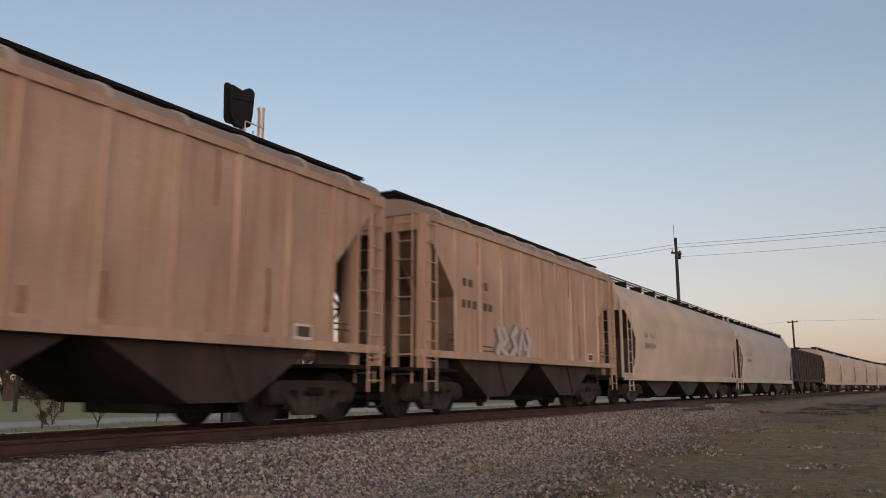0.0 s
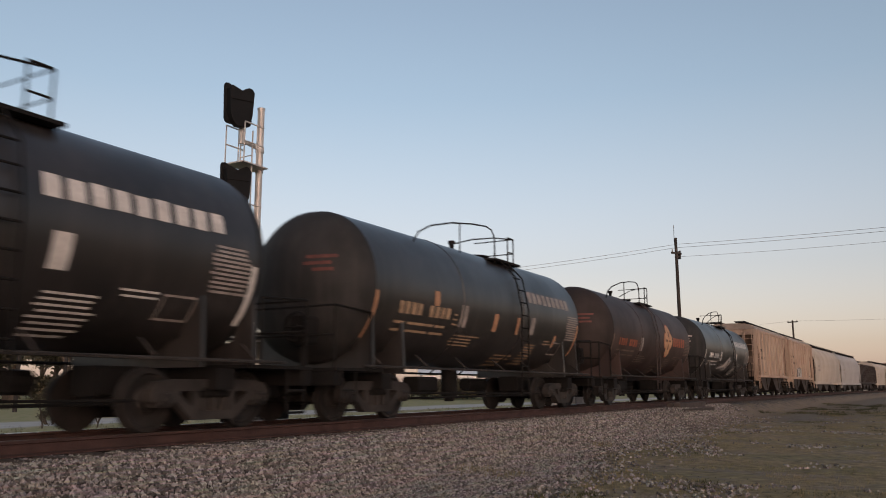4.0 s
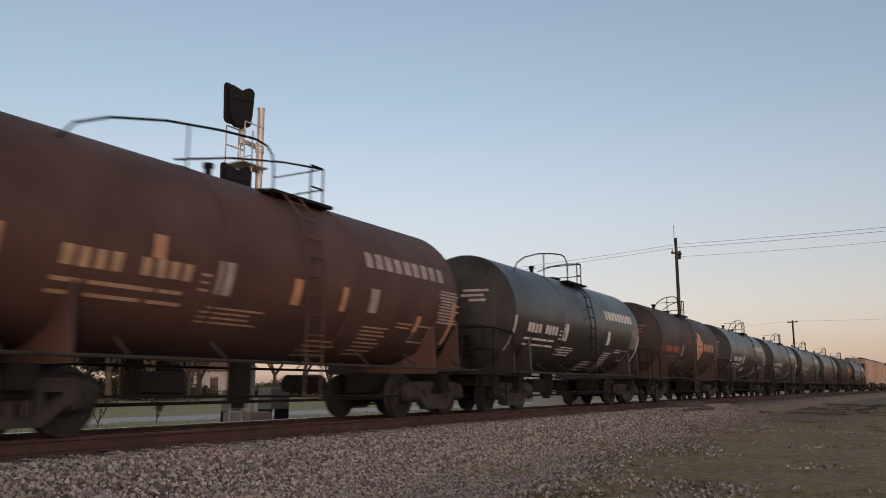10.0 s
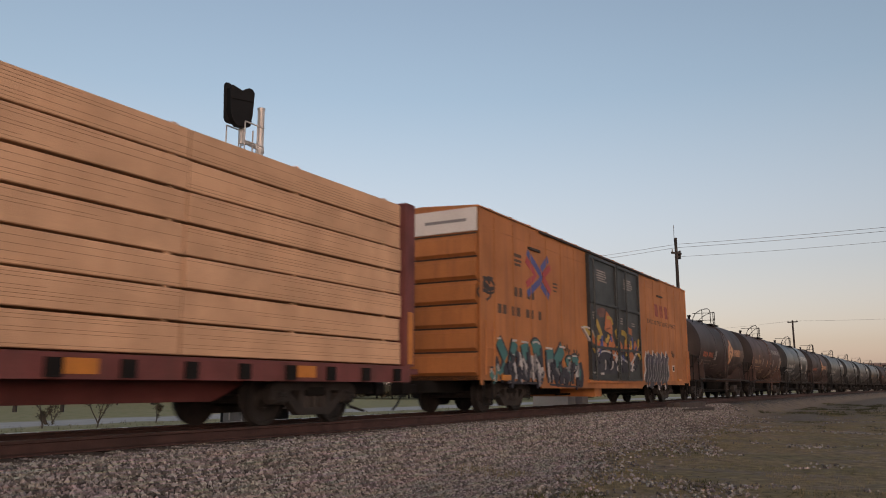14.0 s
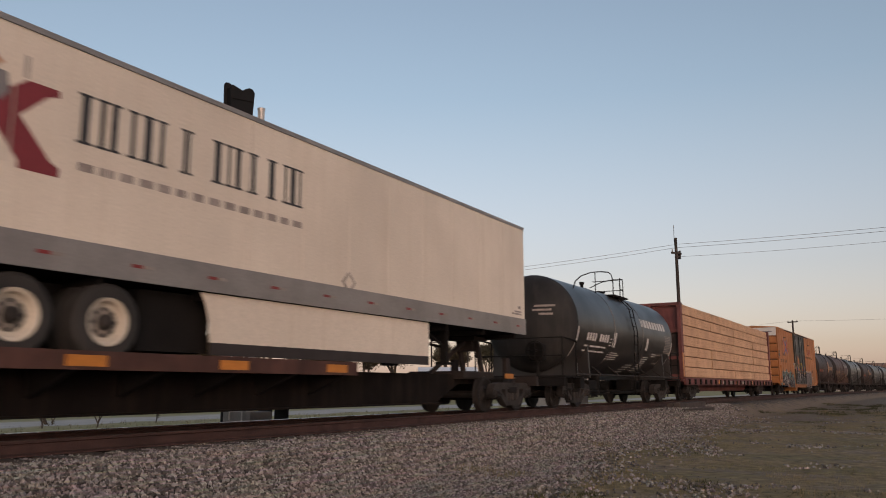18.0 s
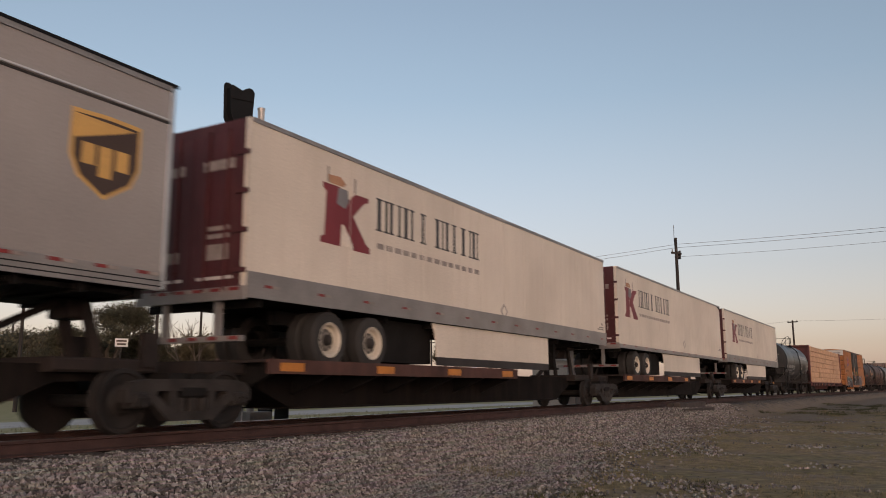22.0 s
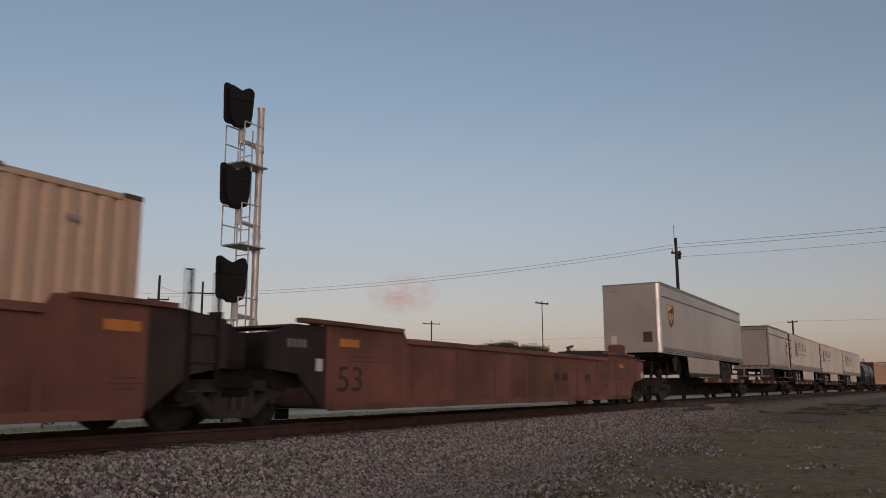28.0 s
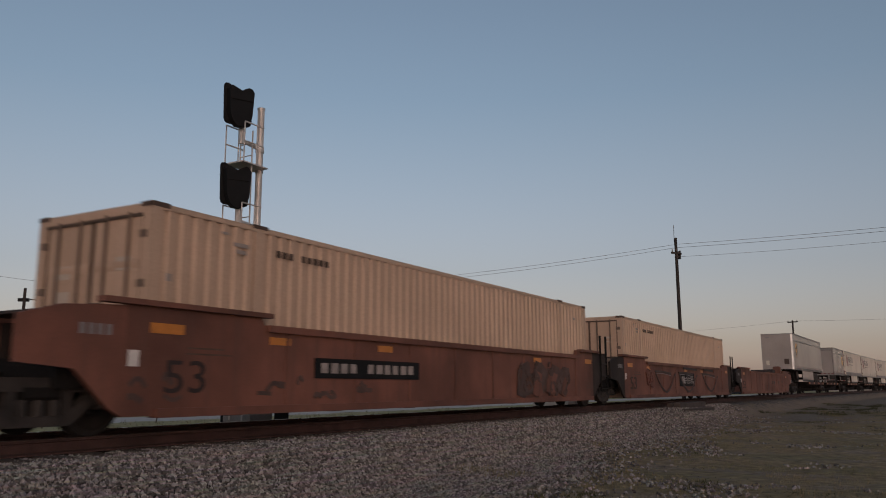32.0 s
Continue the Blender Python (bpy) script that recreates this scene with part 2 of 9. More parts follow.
M_RUST = paint("rail_rust", (0.054, 0.024, 0.0195), 0.8, vary=0.4, scale=3.0, bump=0.3)
M_RAILDULL = paint("dull_worn_rail_head", (0.085, 0.058, 0.048), 0.55, metal=0.4, vary=0.3, scale=3.0, bump=0.1)
M_CREST = paint("emblem_dark_red", (0.20, 0.024, 0.03), 0.5, vary=0.15, bump=0.0)
M_RAILTOP = paint("polished_rail_head", (0.62, 0.6, 0.58), 0.25, metal=0.9, vary=0.1, bump=0.0)
M_TIE = paint("creosoted_tie", (0.06, 0.045, 0.038), 0.85, vary=0.4, scale=4, bump=0.4)
M_CONCRETE = paint("old_concrete", (0.33, 0.30, 0.27), 0.85, vary=0.2, scale=2.0, bump=0.3)
M_SIGNAL = paint("signal_black", (0.0065, 0.0062, 0.0068), 0.7, vary=0.2, bump=0.02, spec=0.2)
M_MAST = paint("galvanised_mast", (0.58, 0.53, 0.49), 0.45, metal=0.35, vary=0.2, scale=2.0, bump=0.03)
M_POLE = paint("weathered_wood_pole", (0.038, 0.030, 0.026), 0.85, vary=0.3, scale=2.0, bump=0.3, streak=0.3)
M_WIRE = paint("weathered_wire", (0.15, 0.145, 0.145), 0.6, vary=0.1, bump=0.0)
M_BARK = paint("tree_bark", (0.09, 0.066, 0.05), 0.9, vary=0.3, scale=4, bump=0.5)
M_LEAF = paint("dull_green_foliage", (0.10, 0.088, 0.052), 0.8, vary=0.55, scale=1.2, bump=0.0, spec=0.15)
M_LEAF2 = paint("olive_foliage", (0.122, 0.098, 0.058), 0.8, vary=0.55, scale=1.2, bump=0.0, spec=0.15)
M_WEED = paint("low_green_weed", (0.075, 0.074, 0.038), 0.85, vary=0.45, scale=0.8, bump=0.0, spec=0.08)
M_GRASS = paint("dry_grass_blade", (0.215, 0.172, 0.10), 0.9, vary=0.4, scale=0.35, bump=0.0, spec=0.05, col2=(0.145, 0.132, 0.066))
M_CARWHITE = paint("car_body_white", (0.7, 0.68, 0.66), 0.3, vary=0.05, bump=0.0, coat=0.5)
M_CARDARK = paint("car_body_dark", (0.06, 0.06, 0.07), 0.3, vary=0.1, bump=0.0, coat=0.5)
M_GLASS = paint("dark_car_glass", (0.015, 0.016, 0.018), 0.1, vary=0.1, bump=0.0, spec=0.6)
M_ROOFRED = paint("reddish_roof", (0.15, 0.072, 0.05), 0.7, vary=0.2, scale=1.0)
M_WALL = paint("pale_building_wall", (0.5, 0.44, 0.38), 0.8, vary=0.15, scale=0.5)
M_TEAL = paint("spray_teal", (0.035, 0.15, 0.145), 0.5, vary=0.2, bump=0.0)
M_SPBLUE = paint("spray_blue", (0.05, 0.07, 0.24), 0.5, vary=0.2, bump=0.0)
M_SPNAVY = paint("spray_navy", (0.018, 0.016, 0.026), 0.5, vary=0.2, bump=0.0)
M_SPORANGE = paint("spray_orange", (0.44, 0.13, 0.035), 0.5, vary=0.2, bump=0.0)
M_SPWHITE = paint("spray_white", (0.45, 0.42, 0.4), 0.5, vary=0.2, bump=0.0)
M_SMOKE = paint("smoky_dark_spray", (0.034, 0.025, 0.023), 0.6, vary=0.4, bump=0.0)
# rust taken almost to black, so the colour holds the shade under decks
M_LOWSHADE = paint("shade_darkened_rust", (0.009, 0.0062, 0.0056), 0.9, vary=0.5, scale=1.6, bump=0.2, streak=0.3, spec=0.15)
M_CHANNEL = paint("worn_red_brown_channel", (0.088, 0.037, 0.028), 0.85, vary=0.55, scale=1.4, bump=0.2, streak=0.45, streak_col=(0.028, 0.016, 0.013))
M_GRIME = paint("sooty_grey_brown_steel", (0.038, 0.026, 0.022), 0.85, vary=0.5, scale=1.6, bump=0.2, streak=0.3)
M_SPPINK = paint("spray_dusty_pink", (0.17, 0.075, 0.06), 0.6, vary=0.3, bump=0.0)
M_SPYELLOW = paint("spray_yellow", (0.42, 0.27, 0.04), 0.5, vary=0.2, bump=0.0)
M_SPVIOLET = paint("spray_dark_violet", (0.032, 0.024, 0.05), 0.5, vary=0.2, bump=0.0)
M_HAZE = paint("faded_smoky_spray", (0.088, 0.052, 0.043), 0.65, vary=0.4, bump=0.0)
M_SPGREY = paint("spray_grey", (0.2, 0.19, 0.19), 0.5, vary=0.2, bump=0.0)
M_SIGN = paint("sign_white", (0.6, 0.57, 0.53), 0.5, vary=0.1, bump=0.0)
# ---- ground: one sheet that follows the track and reaches the horizon ----
def smooth_step(a, b, x):
    t = min(1.0, max(0.0, (x - a) / (b - a)))
    return t * t * (3 - 2 * t)


def gravel_edge(s):
    """How far the loose ballast reaches on the camera's side."""
    e = 5.2 - 1.9 * smooth_step(8, 20, s) - 0.35 * smooth_step(24, 34, s) - 1.0 * smooth_step(36, 39.5, s)
    return e + 0.25 * noise.noise((s * 0.5, 3.1, 0))


def ground_z(s, q):
    if q >= 0:
        foot = 3.3 + 0.5 * smooth_step(14, 4, s)
        z = 0.075 - 0.065 * smooth_step(0.5, 0.8, q) - 0.595 * smooth_step(1.6, foot, q)
        z += 0.10 * smooth_step(39, 30, s) * smooth_step(24, 30, s) * smooth_step(3.4, 2.4, q) * smooth_step(1.5, 2.0, q)
        z -= 0.05 * smooth_step(4, 12, q)
    else:
        a = -q
        z = 0.075 - 0.67 * smooth_step(1.75, 3.6, a) + 0.55 * smooth_step(30, 75, a) + 0.45 * smooth_step(80, 200, a)
    bumpy = smooth_step(1.8, 3.0, abs(q))
    return z + bumpy * (0.05 * noise.noise((s * 0.35, q * 0.35, 0)) + 0.02 * noise.noise((s * 1.7, q * 1.7, 5)))


def steps(*spans):
    out = []
    for a, b, d in spans:
        n = max(1, round((b - a) / d))
        out += [a + (b - a) * i / n for i in range(n)]
    return out + [spans[-1][1]]


def ground_material():
    m = bpy.data.materials.new("ballast_dirt_and_grass")
    m.use_nodes = True
    n, l = m.node_tree.nodes, m.node_tree.links
    bs = n["Principled BSDF"]
    bs.inputs["Roughness"].default_value, bs.inputs["Specular IOR Level"].default_value = 0.92, 0.15
    tc = n.new("ShaderNodeTexCoord")
    def tex(kind, scale, detail=4.0):
        t = n.new("ShaderNodeTexNoise" if kind == "n" else "ShaderNodeTexVoronoi")
        t.inputs["Scale"].default_value = scale
        if kind == "n":
            t.inputs["Detail"].default_value = detail
        l.new(tc.outputs["Object"], t.inputs["Vector"])
        return t
    def attr(name):
        a = n.new("ShaderNodeAttribute")
        a.attribute_name = name
        return a.outputs["Fac"]
    def rng(src, a, b, c=0.0, d=1.0):
        r = n.new("ShaderNodeMapRange")
        for k, v in zip(("From Min", "From Max", "To Min", "To Max"), (a, b, c, d)):
            r.inputs[k].default_value = v
        l.new(src, r.inputs["Value"])
        return r.outputs[0]
    def mix(fac, a, b, mode="MIX"):
        x = n.new("ShaderNodeMix")
        x.data_type, x.blend_type = "RGBA", mode
        if isinstance(fac, float):
            x.inputs[0].default_value = fac
        else:
            l.new(fac, x.inputs[0])
        for i, c in ((6, a), (7, b)):
            if isinstance(c, tuple):
                x.inputs[i].default_value = (*c, 1)
            else:
                l.new(c, x.inputs[i])
        return x.outputs[2]
    def add(a, b):
        x = n.new("ShaderNodeMath")
        for i, c in enumerate((a, b)):
            if isinstance(c, float):
                x.inputs[i].default_value = c
            else:
                l.new(c, x.inputs[i])
        return x.outputs[0]
    cells = tex("v", 22.0)
    bw = n.new("ShaderNodeRGBToBW")
    l.new(cells.outputs["Color"], bw.inputs[0])
    stone = mix(rng(bw.outputs[0], 0.2, 0.8), (0.085, 0.074, 0.067), (0.25, 0.222, 0.204))
    stone = mix(rng(cells.outputs["Distance"], 0.2, 0.75), stone, (0.025, 0.021, 0.019))
    big, mid, fine = tex("n", 0.45, 5.0), tex("n", 2.3, 5.0), tex("n", 28.0, 3.0)
    dirt = mix(rng(mid.outputs[0], 0.35, 0.7), (0.165, 0.13, 0.098), (0.105, 0.083, 0.063))
    dirt = mix(rng(fine.outputs[0], 0.3, 0.75), dirt, (0.20, 0.162, 0.125))
    grass = mix(rng(big.outputs[0], 0.38, 0.62), (0.285, 0.205, 0.123), (0.185, 0.154, 0.079))
    grass = mix(rng(fine.outputs[0], 0.3, 0.8), grass, (0.21, 0.165, 0.10))
    patch = tex("n", 0.55, 7.0)
    grass = mix(rng(patch.outputs[0], 0.56, 0.68), grass, mix(0.6, stone, (0.30, 0.235, 0.175)))
    blot = tex("n", 5.5, 6.0)
    grass = mix(1.0, grass, mix(rng(blot.outputs[0], 0.3, 0.7), (0.58, 0.565, 0.55), (1.38, 1.35, 1.30)), "MULTIPLY")
    gf = rng(add(attr("green"), rng(mid.outputs[0], 0.3, 0.7, -0.4, 0.4)), 0.35, 0.65)
    c = mix(gf, dirt, grass)
    far = mix(rng(mid.outputs[0], 0.35, 0.7), (0.25, 0.235, 0.105), (0.36, 0.30, 0.165))
    c = mix(attr("field"), c, far)
    c = mix(rng(add(attr("gravel"), rng(mid.outputs[0], 0.3, 0.7, -0.4, 0.4)), 0.3, 0.7), c, stone)
    c = mix(attr("paved"), c, mix(rng(mid.outputs[0], 0.3, 0.7), (0.50, 0.455, 0.415), (0.39, 0.36, 0.33)))
    l.new(c, bs.inputs["Base Color"])
    b = n.new("ShaderNodeBump")
    b.inputs["Strength"].default_value, b.inputs["Distance"].default_value = 0.4, 0.03
    hsum = add(rng(cells.outputs["Distance"], 0.0, 0.8, 1.0, 0.0), fine.outputs[0])
    l.new(hsum, b.inputs["Height"])
    l.new(b.outputs[0], bs.inputs["Normal"])
    return m


M_GROUND = ground_material()


def build_ground():
    ss = steps((-1200, -200, 100), (-200, -20, 10), (-20, 0, 1.0), (0, 50, 0.4), (50, 110, 1.5), (110, 260, 6), (260, 500, 30), (500, 2600, 300))
    qs = steps((-2500, -400, 300), (-400, -120, 20), (-120, -30, 4), (-30, -5, 0.8), (-5, 6.4, 0.2), (6.4, 14, 0.6), (14, 40, 3), (40, 200, 20), (200, 1400, 200))
    verts, faces, at = [], [], {"gravel": [], "green": [], "paved": [], "field": []}
    for s in ss:
        for q in qs:
            verts.append(on_track(s, q, ground_z(s, q)))
            e = gravel_edge(s)
            at["gravel"].append(1 - smooth_step(e - 1.0, e + 1.3, q) if q >= 0 else 1 - smooth_step(3.2, 5.0, -q))
            green = smooth_step(e, e + 0.9, q) * (1 - 0.92 * smooth_step(32, 40, s) * smooth_step(8.5, 6.0, q))
            at["green"].append(green * 0.72 if q > 0 else 0.8)
            at["field"].append(smooth_step(5, 8, -q))
            road = smooth_step(18.5, 19.5, -q) * smooth_step(25, 23.5, -q) + smooth_step(92, 94, -q) * smooth_step(150, 148, -q)
            at["paved"].append(min(1.0, road))
    nq = len(qs)
    for i in range(len(ss) - 1):
        for j in range(nq - 1):
            faces.append((i * nq + j, i * nq + j + 1, (i + 1) * nq + j + 1, (i + 1) * nq + j))
    me = bpy.data.meshes.new("ground")
    me.from_pydata(verts, [], faces)
    if me.polygons[0].normal.z < 0:
        me.flip_normals()
    me.polygons.foreach_set("use_smooth", [True] * len(me.polygons))
    for k, vals in at.items():
        a = me.attributes.new(k, "FLOAT", "POINT")
        a.data.foreach_set("value", vals)
    me.materials.append(M_GROUND)
    tagged(new("ground", me), "grey ballast, dry dirt and patchy grass beside the track", "ground", kind="structure")


build_ground()


# ---- rails ----
def sweep(prof, s0, s1, ds, q0):
    sh, n = Shape(), len(prof)
    k = round((s1 - s0) / ds)
    v = [on_track(s0 + (s1 - s0) * i / k, q0 + a, b + RAIL_TOP) for i in range(k + 1) for a, b in prof]
    f = [(i * n + j, i * n + (j + 1) % n, (i + 1) * n + (j + 1) % n, (i + 1) * n + j) for i in range(k) for j in range(n)]
    return sh.add(v, f)


RAIL_TOP = 0.24
RAIL = [(-0.076, -0.185), (0.076, -0.185), (0.076, -0.165), (0.012, -0.148), (0.012, -0.048), (0.036, -0.036), (0.037, -0.008), (-0.037, -0.008), (-0.036, -0.036), (-0.012, -0.048), (-0.012, -0.148), (-0.076, -0.165)]
HEAD = [(-0.034, -0.0082), (0.034, -0.0082), (0.034, -0.003), (0.028, 0.0), (-0.028, 0.0), (-0.034, -0.003)]
for q0, lab in ((0.755, "rusty red-brown steel rail with a dull head on ballast"), (-0.755, "rusty steel rail with a bright worn head, half hidden")):
    rail = thing("rail", lab, "rail", "rails of the track")
    part("rail_web", sweep(RAIL, -120, 420, 2.5, q0), M_RUST, rail)
    part("rail_head", sweep(HEAD, -120, 420, 2.5, q0), M_RAILDULL if q0 > 0 else M_RAILTOP, rail, "worn running surface", smooth=20)


# ---- lineside signal ----
def build_signal():
    sig = thing("signal_mast", "tall aluminium railway signal mast with three black heads and ladder", "railway signal", at=pose(15.05, 12.30, 0.0, 0, 0, 176))
    m = Shape().cyl((0, 0, -0.35), (0, 0, 7.60), 0.085, 14)
    m.cyl((0, 0, 7.60), (0, 0, 7.64), 0.10, 14).cyl((0, 0, -0.12), (0, 0, 0.02), 0.2, 14)
    for z in (1.4, 2.25, 4.0, 4.35, 6.0, 6.5):
        m.cyl((0, 0, z), (0, 0, z + 0.12), 0.105, 14)
    part("mast", m, M_MAST, sig, "weathered aluminium tube")
    for a, b in ((5.9, 7.0), (3.9, 5.1), (0.2, 3.0)):
        part("side_conduit", Shape().cyl((-0.1, -0.10, a), (-0.1, -0.10, b), 0.03, 8), M_MAST, sig)
    part("foundation", Shape().prism([(-0.42, -0.42), (0.42, -0.42), (0.36, 0.36), (-0.36, 0.36)], "xy", -0.62, 0.28), M_CONCRETE, sig, "grey concrete foundation")
    for y in (-0.19, 0.19):
        part("ladder_rail", Shape().cyl((0.46, y, 0.1), (0.46, y, 6.9), 0.02, 6), M_MAST, sig)
    for i in range(22):
        part("rung", Shape().cyl((0.46, -0.19, 0.3 + i * 0.3), (0.46, 0.19, 0.3 + i * 0.3), 0.014, 6), M_MAST, sig)
    for zc in (7.57, 5.61, 3.41):
        pts = [(-0.38, 0.38), (-0.35, 0.44), (-0.27, 0.455), (-0.16, 0.40), (0.0, 0.30), (0.16, 0.40), (0.27, 0.455), (0.35, 0.44), (0.38, 0.38), (0.37, 0.0), (0.355, -0.42), (0.33, -0.50), (0.26, -0.54), (-0.26, -0.54), (-0.33, -0.50), (-0.355, -0.42), (-0.37, 0.0)]
        part("backing_plate", Shape().prism(pts, "yz", -0.02, 0.02), M_SIGNAL, sig, "black painted backing plate").matrix_basis = pose(0.79, 0, zc - 0.05, 0, 0, 72)
        case = Shape().prism([(-0.32, 0.28), (-0.26, 0.36), (0.0, 0.27), (0.26, 0.36), (0.32, 0.28), (0.28, -0.34), (0.20, -0.52), (0.10, -0.61), (-0.10, -0.61), (-0.20, -0.52), (-0.28, -0.34)], "yz", 0.02, 0.2)
        part("lamp_case", case, M_SIGNAL, sig).matrix_basis = pose(0.79, 0, zc - 0.05, 0, 0, 72)
        part("case_latch", Shape().cyl((0.21, -0.3, 0.02), (0.21, 0.28, 0.05), 0.012, 6), M_UNDER, sig).matrix_basis = pose(0.79, 0, zc - 0.05, 0, 0, 72)
        for y, z in ((0.18, 0.2), (-0.18, 0.2), (0.0, -0.16)):
            hood, n = Shape(), 12
            ring = [(y + 0.14 * math.cos(math.pi * (-0.1 + 1.2 * i / n)), z + 0.14 * math.sin(math.pi * (-0.1 + 1.2 * i / n))) for i in range(n + 1)]
            for (a0, b0), (a1, b1) in zip(ring, ring[1:]):
                hood.add([(-0.02, a0, b0), (-0.02, a1, b1), (-0.14, a1, b1 - 0.02), (-0.14, a0, b0 - 0.02)], [(0, 1, 2, 3)])
            part("hood", hood, M_SIGNAL, sig).matrix_basis = pose(0.79, 0, zc - 0.05, 0, 0, 72)
        part("bracket", Shape().cyl((0, 0, zc - 0.98), (0.62, 0, zc - 0.92), 0.05, 8).cyl((0.62, 0, zc - 1.0), (0.66, 0, zc - 0.44), 0.065, 8), M_MAST, sig)
        zp = zc - 1.50
        part("platform", Shape().box(0.02, 0.86, -0.30, 0.30, zp - 0.03, zp), M_MAST, sig, "grated maintenance platform")
        for x, y in ((0.84, -0.30), (0.84, 0.30), (0.42, -0.30), (0.42, 0.30)):
            part("post", Shape().cyl((x, y, zp), (x, y, zp + 0.95), 0.018, 6), M_MAST, sig)
        for z in (zp + 0.48, zp + 0.95):
            for y in (-0.30, 0.30):
                part("hand_rail", Shape().tube([(0.2, y, z), (0.84, y, z)], 0.018), M_MAST, sig)
    return sig


build_signal()


def build_cabinet(x, y, w, d, h, z0, label, mat):
    c = thing("signal_cabinet", label, "cabinet", at=pose(x, y, z0, 0, 0, -5))
    part("body", Shape().soft_box(-w / 2, w / 2, -d / 2, d / 2, 0.35, 0.35 + h, 0.02), mat, c)
    for sx in (-1, 1):
        part("leg", Shape().box(sx * w * 0.45 - 0.03, sx * w * 0.45 + 0.03, -d / 2, d / 2, -0.7, 0.35), M_SIGNAL, c)
    part("door", Shape().box(-w / 2 + 0.05, w / 2 - 0.05, -d / 2 - 0.02, -d / 2, 0.42, 0.28 + h), mat, c)


build_cabinet(17.35, 13.4, 0.70, 0.45, 0.56, -0.07, "small grey steel relay case on tall thin legs", M_TRGREY)
build_cabinet(15.2, 12.95, 0.36, 0.36, 0.50, -0.07, "narrow grey relay case beside the signal foundation", M_TRGREY)


# ---- poles and wires ----
def utility_pole(x, y, top, base, arms=((0.5, 1.6),), label="weathered wooden utility pole with a crossarm", turn=0.0, r=0.15):
    p = thing("utility_pole", label, "utility pole", "utility poles", at=pose(x, y, base, 0, 0, turn))
    h = top - base
    part("pole", Shape().cyl((0, 0, -0.5), (0, 0, h), r, 10, r * 0.65), M_POLE, p)
    for dz, w in arms:
        part("crossarm", Shape().box(-0.06, 0.06, -w / 2, w / 2, h - dz - 0.12, h - dz), M_POLE, p)
        for y0 in (-w / 2 + 0.08, 0.0, w / 2 - 0.08):
            part("insulator", Shape().cyl((0, y0, h - dz), (0, y0, h - dz + 0.16), 0.045, 8, 0.03), M_CONCRETE, p)
    return p


big = utility_pole(52.3, 8.67, 10.35, -0.4, arms=((0.95, 0.9),), label="tall dark wooden utility pole behind the track", turn=60, r=0.14)
part("lightning_rod", Shape().cyl((0.12, 0, 10.4), (0.1, 0, 11.6), 0.018, 6), M_WIRE, big)
part("transformer_box", Shape().cyl((0.1, -0.35, 9.4), (0.1, -0.35, 9.9), 0.14, 10), M_SIGNAL, big)
utility_pole(104.9, 4.23, 8.7, -0.3, arms=((0.12, 1.3),), turn=-30)
utility_pole(49.0, 50.0, 10.1, -0.4, arms=((1.95, 1.7),), label="tall wooden utility pole with a low crossarm, among trees", turn=40)
utility_pole(60.6, 56.0, 11.3, -0.4, arms=((1.1, 2.9),), label="wooden utility pole with a wide double crossarm", turn=50)
utility_pole(32.6, 44.3, 6.9, -0.3, arms=(), label="bare leaning wooden pole", r=0.13)
utility_pole(107.2, 54.0, 10.75, -0.2, arms=((0.4, 2.8), (3.2, 1.7)), turn=50)
utility_pole(125.0, 173.0, 16.0, 0.3, arms=((3.0, 7.0), (5.5, 5.0)), label="distant double-arm transmission pole over the tree line", r=0.3)
utility_pole(73.9, 25.2, 9.1, -0.3, arms=((0.15, 1.9),), label="thin antenna pole with a side arm", r=0.06, turn=70)
utility_pole(111.5, 50.0, 7.2, -0.2, arms=((0.2, 0.9),), r=0.12, label="short wooden service pole")


utility_pole(127.8, 23.6, 9.5, -0.2, arms=((0.15, 0.7),), r=0.12, label="thin distant pole with a short arm")


def wire(a, b, sag, label, r=0.013):
    a, b = Vector(a), Vector(b)
    pts = [a.lerp(b, i / 24) - Vector((0, 0, sag * 4 * (i / 24) * (1 - i / 24))) for i in range(25)]
    solo("overhead_wire", Shape().tube(pts, r, 4), M_WIRE, label, "wire", "overhead wires")


WIRE_LABEL = "thin dark overhead wire between utility poles"
for dz in (0.0, 0.22):
    wire((52.3, 8.67, 9.70 + dz), (48.5, -26.0, 10.1 + dz), 0.35, WIRE_LABEL)
    wire((52.3, 8.67, 9.70 + dz), (49.0, 50.0, 8.35 + dz), 0.75, WIRE_LABEL)
wire((52.3, 8.67, 9.1), (48.5, -26.0, 9.9), 0.5, WIRE_LABEL, 0.01)
wire((49.0, 50.0, 8.5), (14.0, 58.0, 10.6), 0.6, WIRE_LABEL)
wire((104.9, 4.23, 8.65), (100.0, -32, 9.2), 0.5, WIRE_LABEL)
wire((104.9, 4.23, 8.65), (107.2, 54.0, 8.0), 0.9, WIRE_LABEL)
wire((32.6, 44.3, 4.6), (10.0, 46.0, 4.8), 0.2, WIRE_LABEL, 0.012)
wire((60.6, 56.0, 10.2), (49.0, 50.0, 9.2), 0.3, WIRE_LABEL, 0.012)


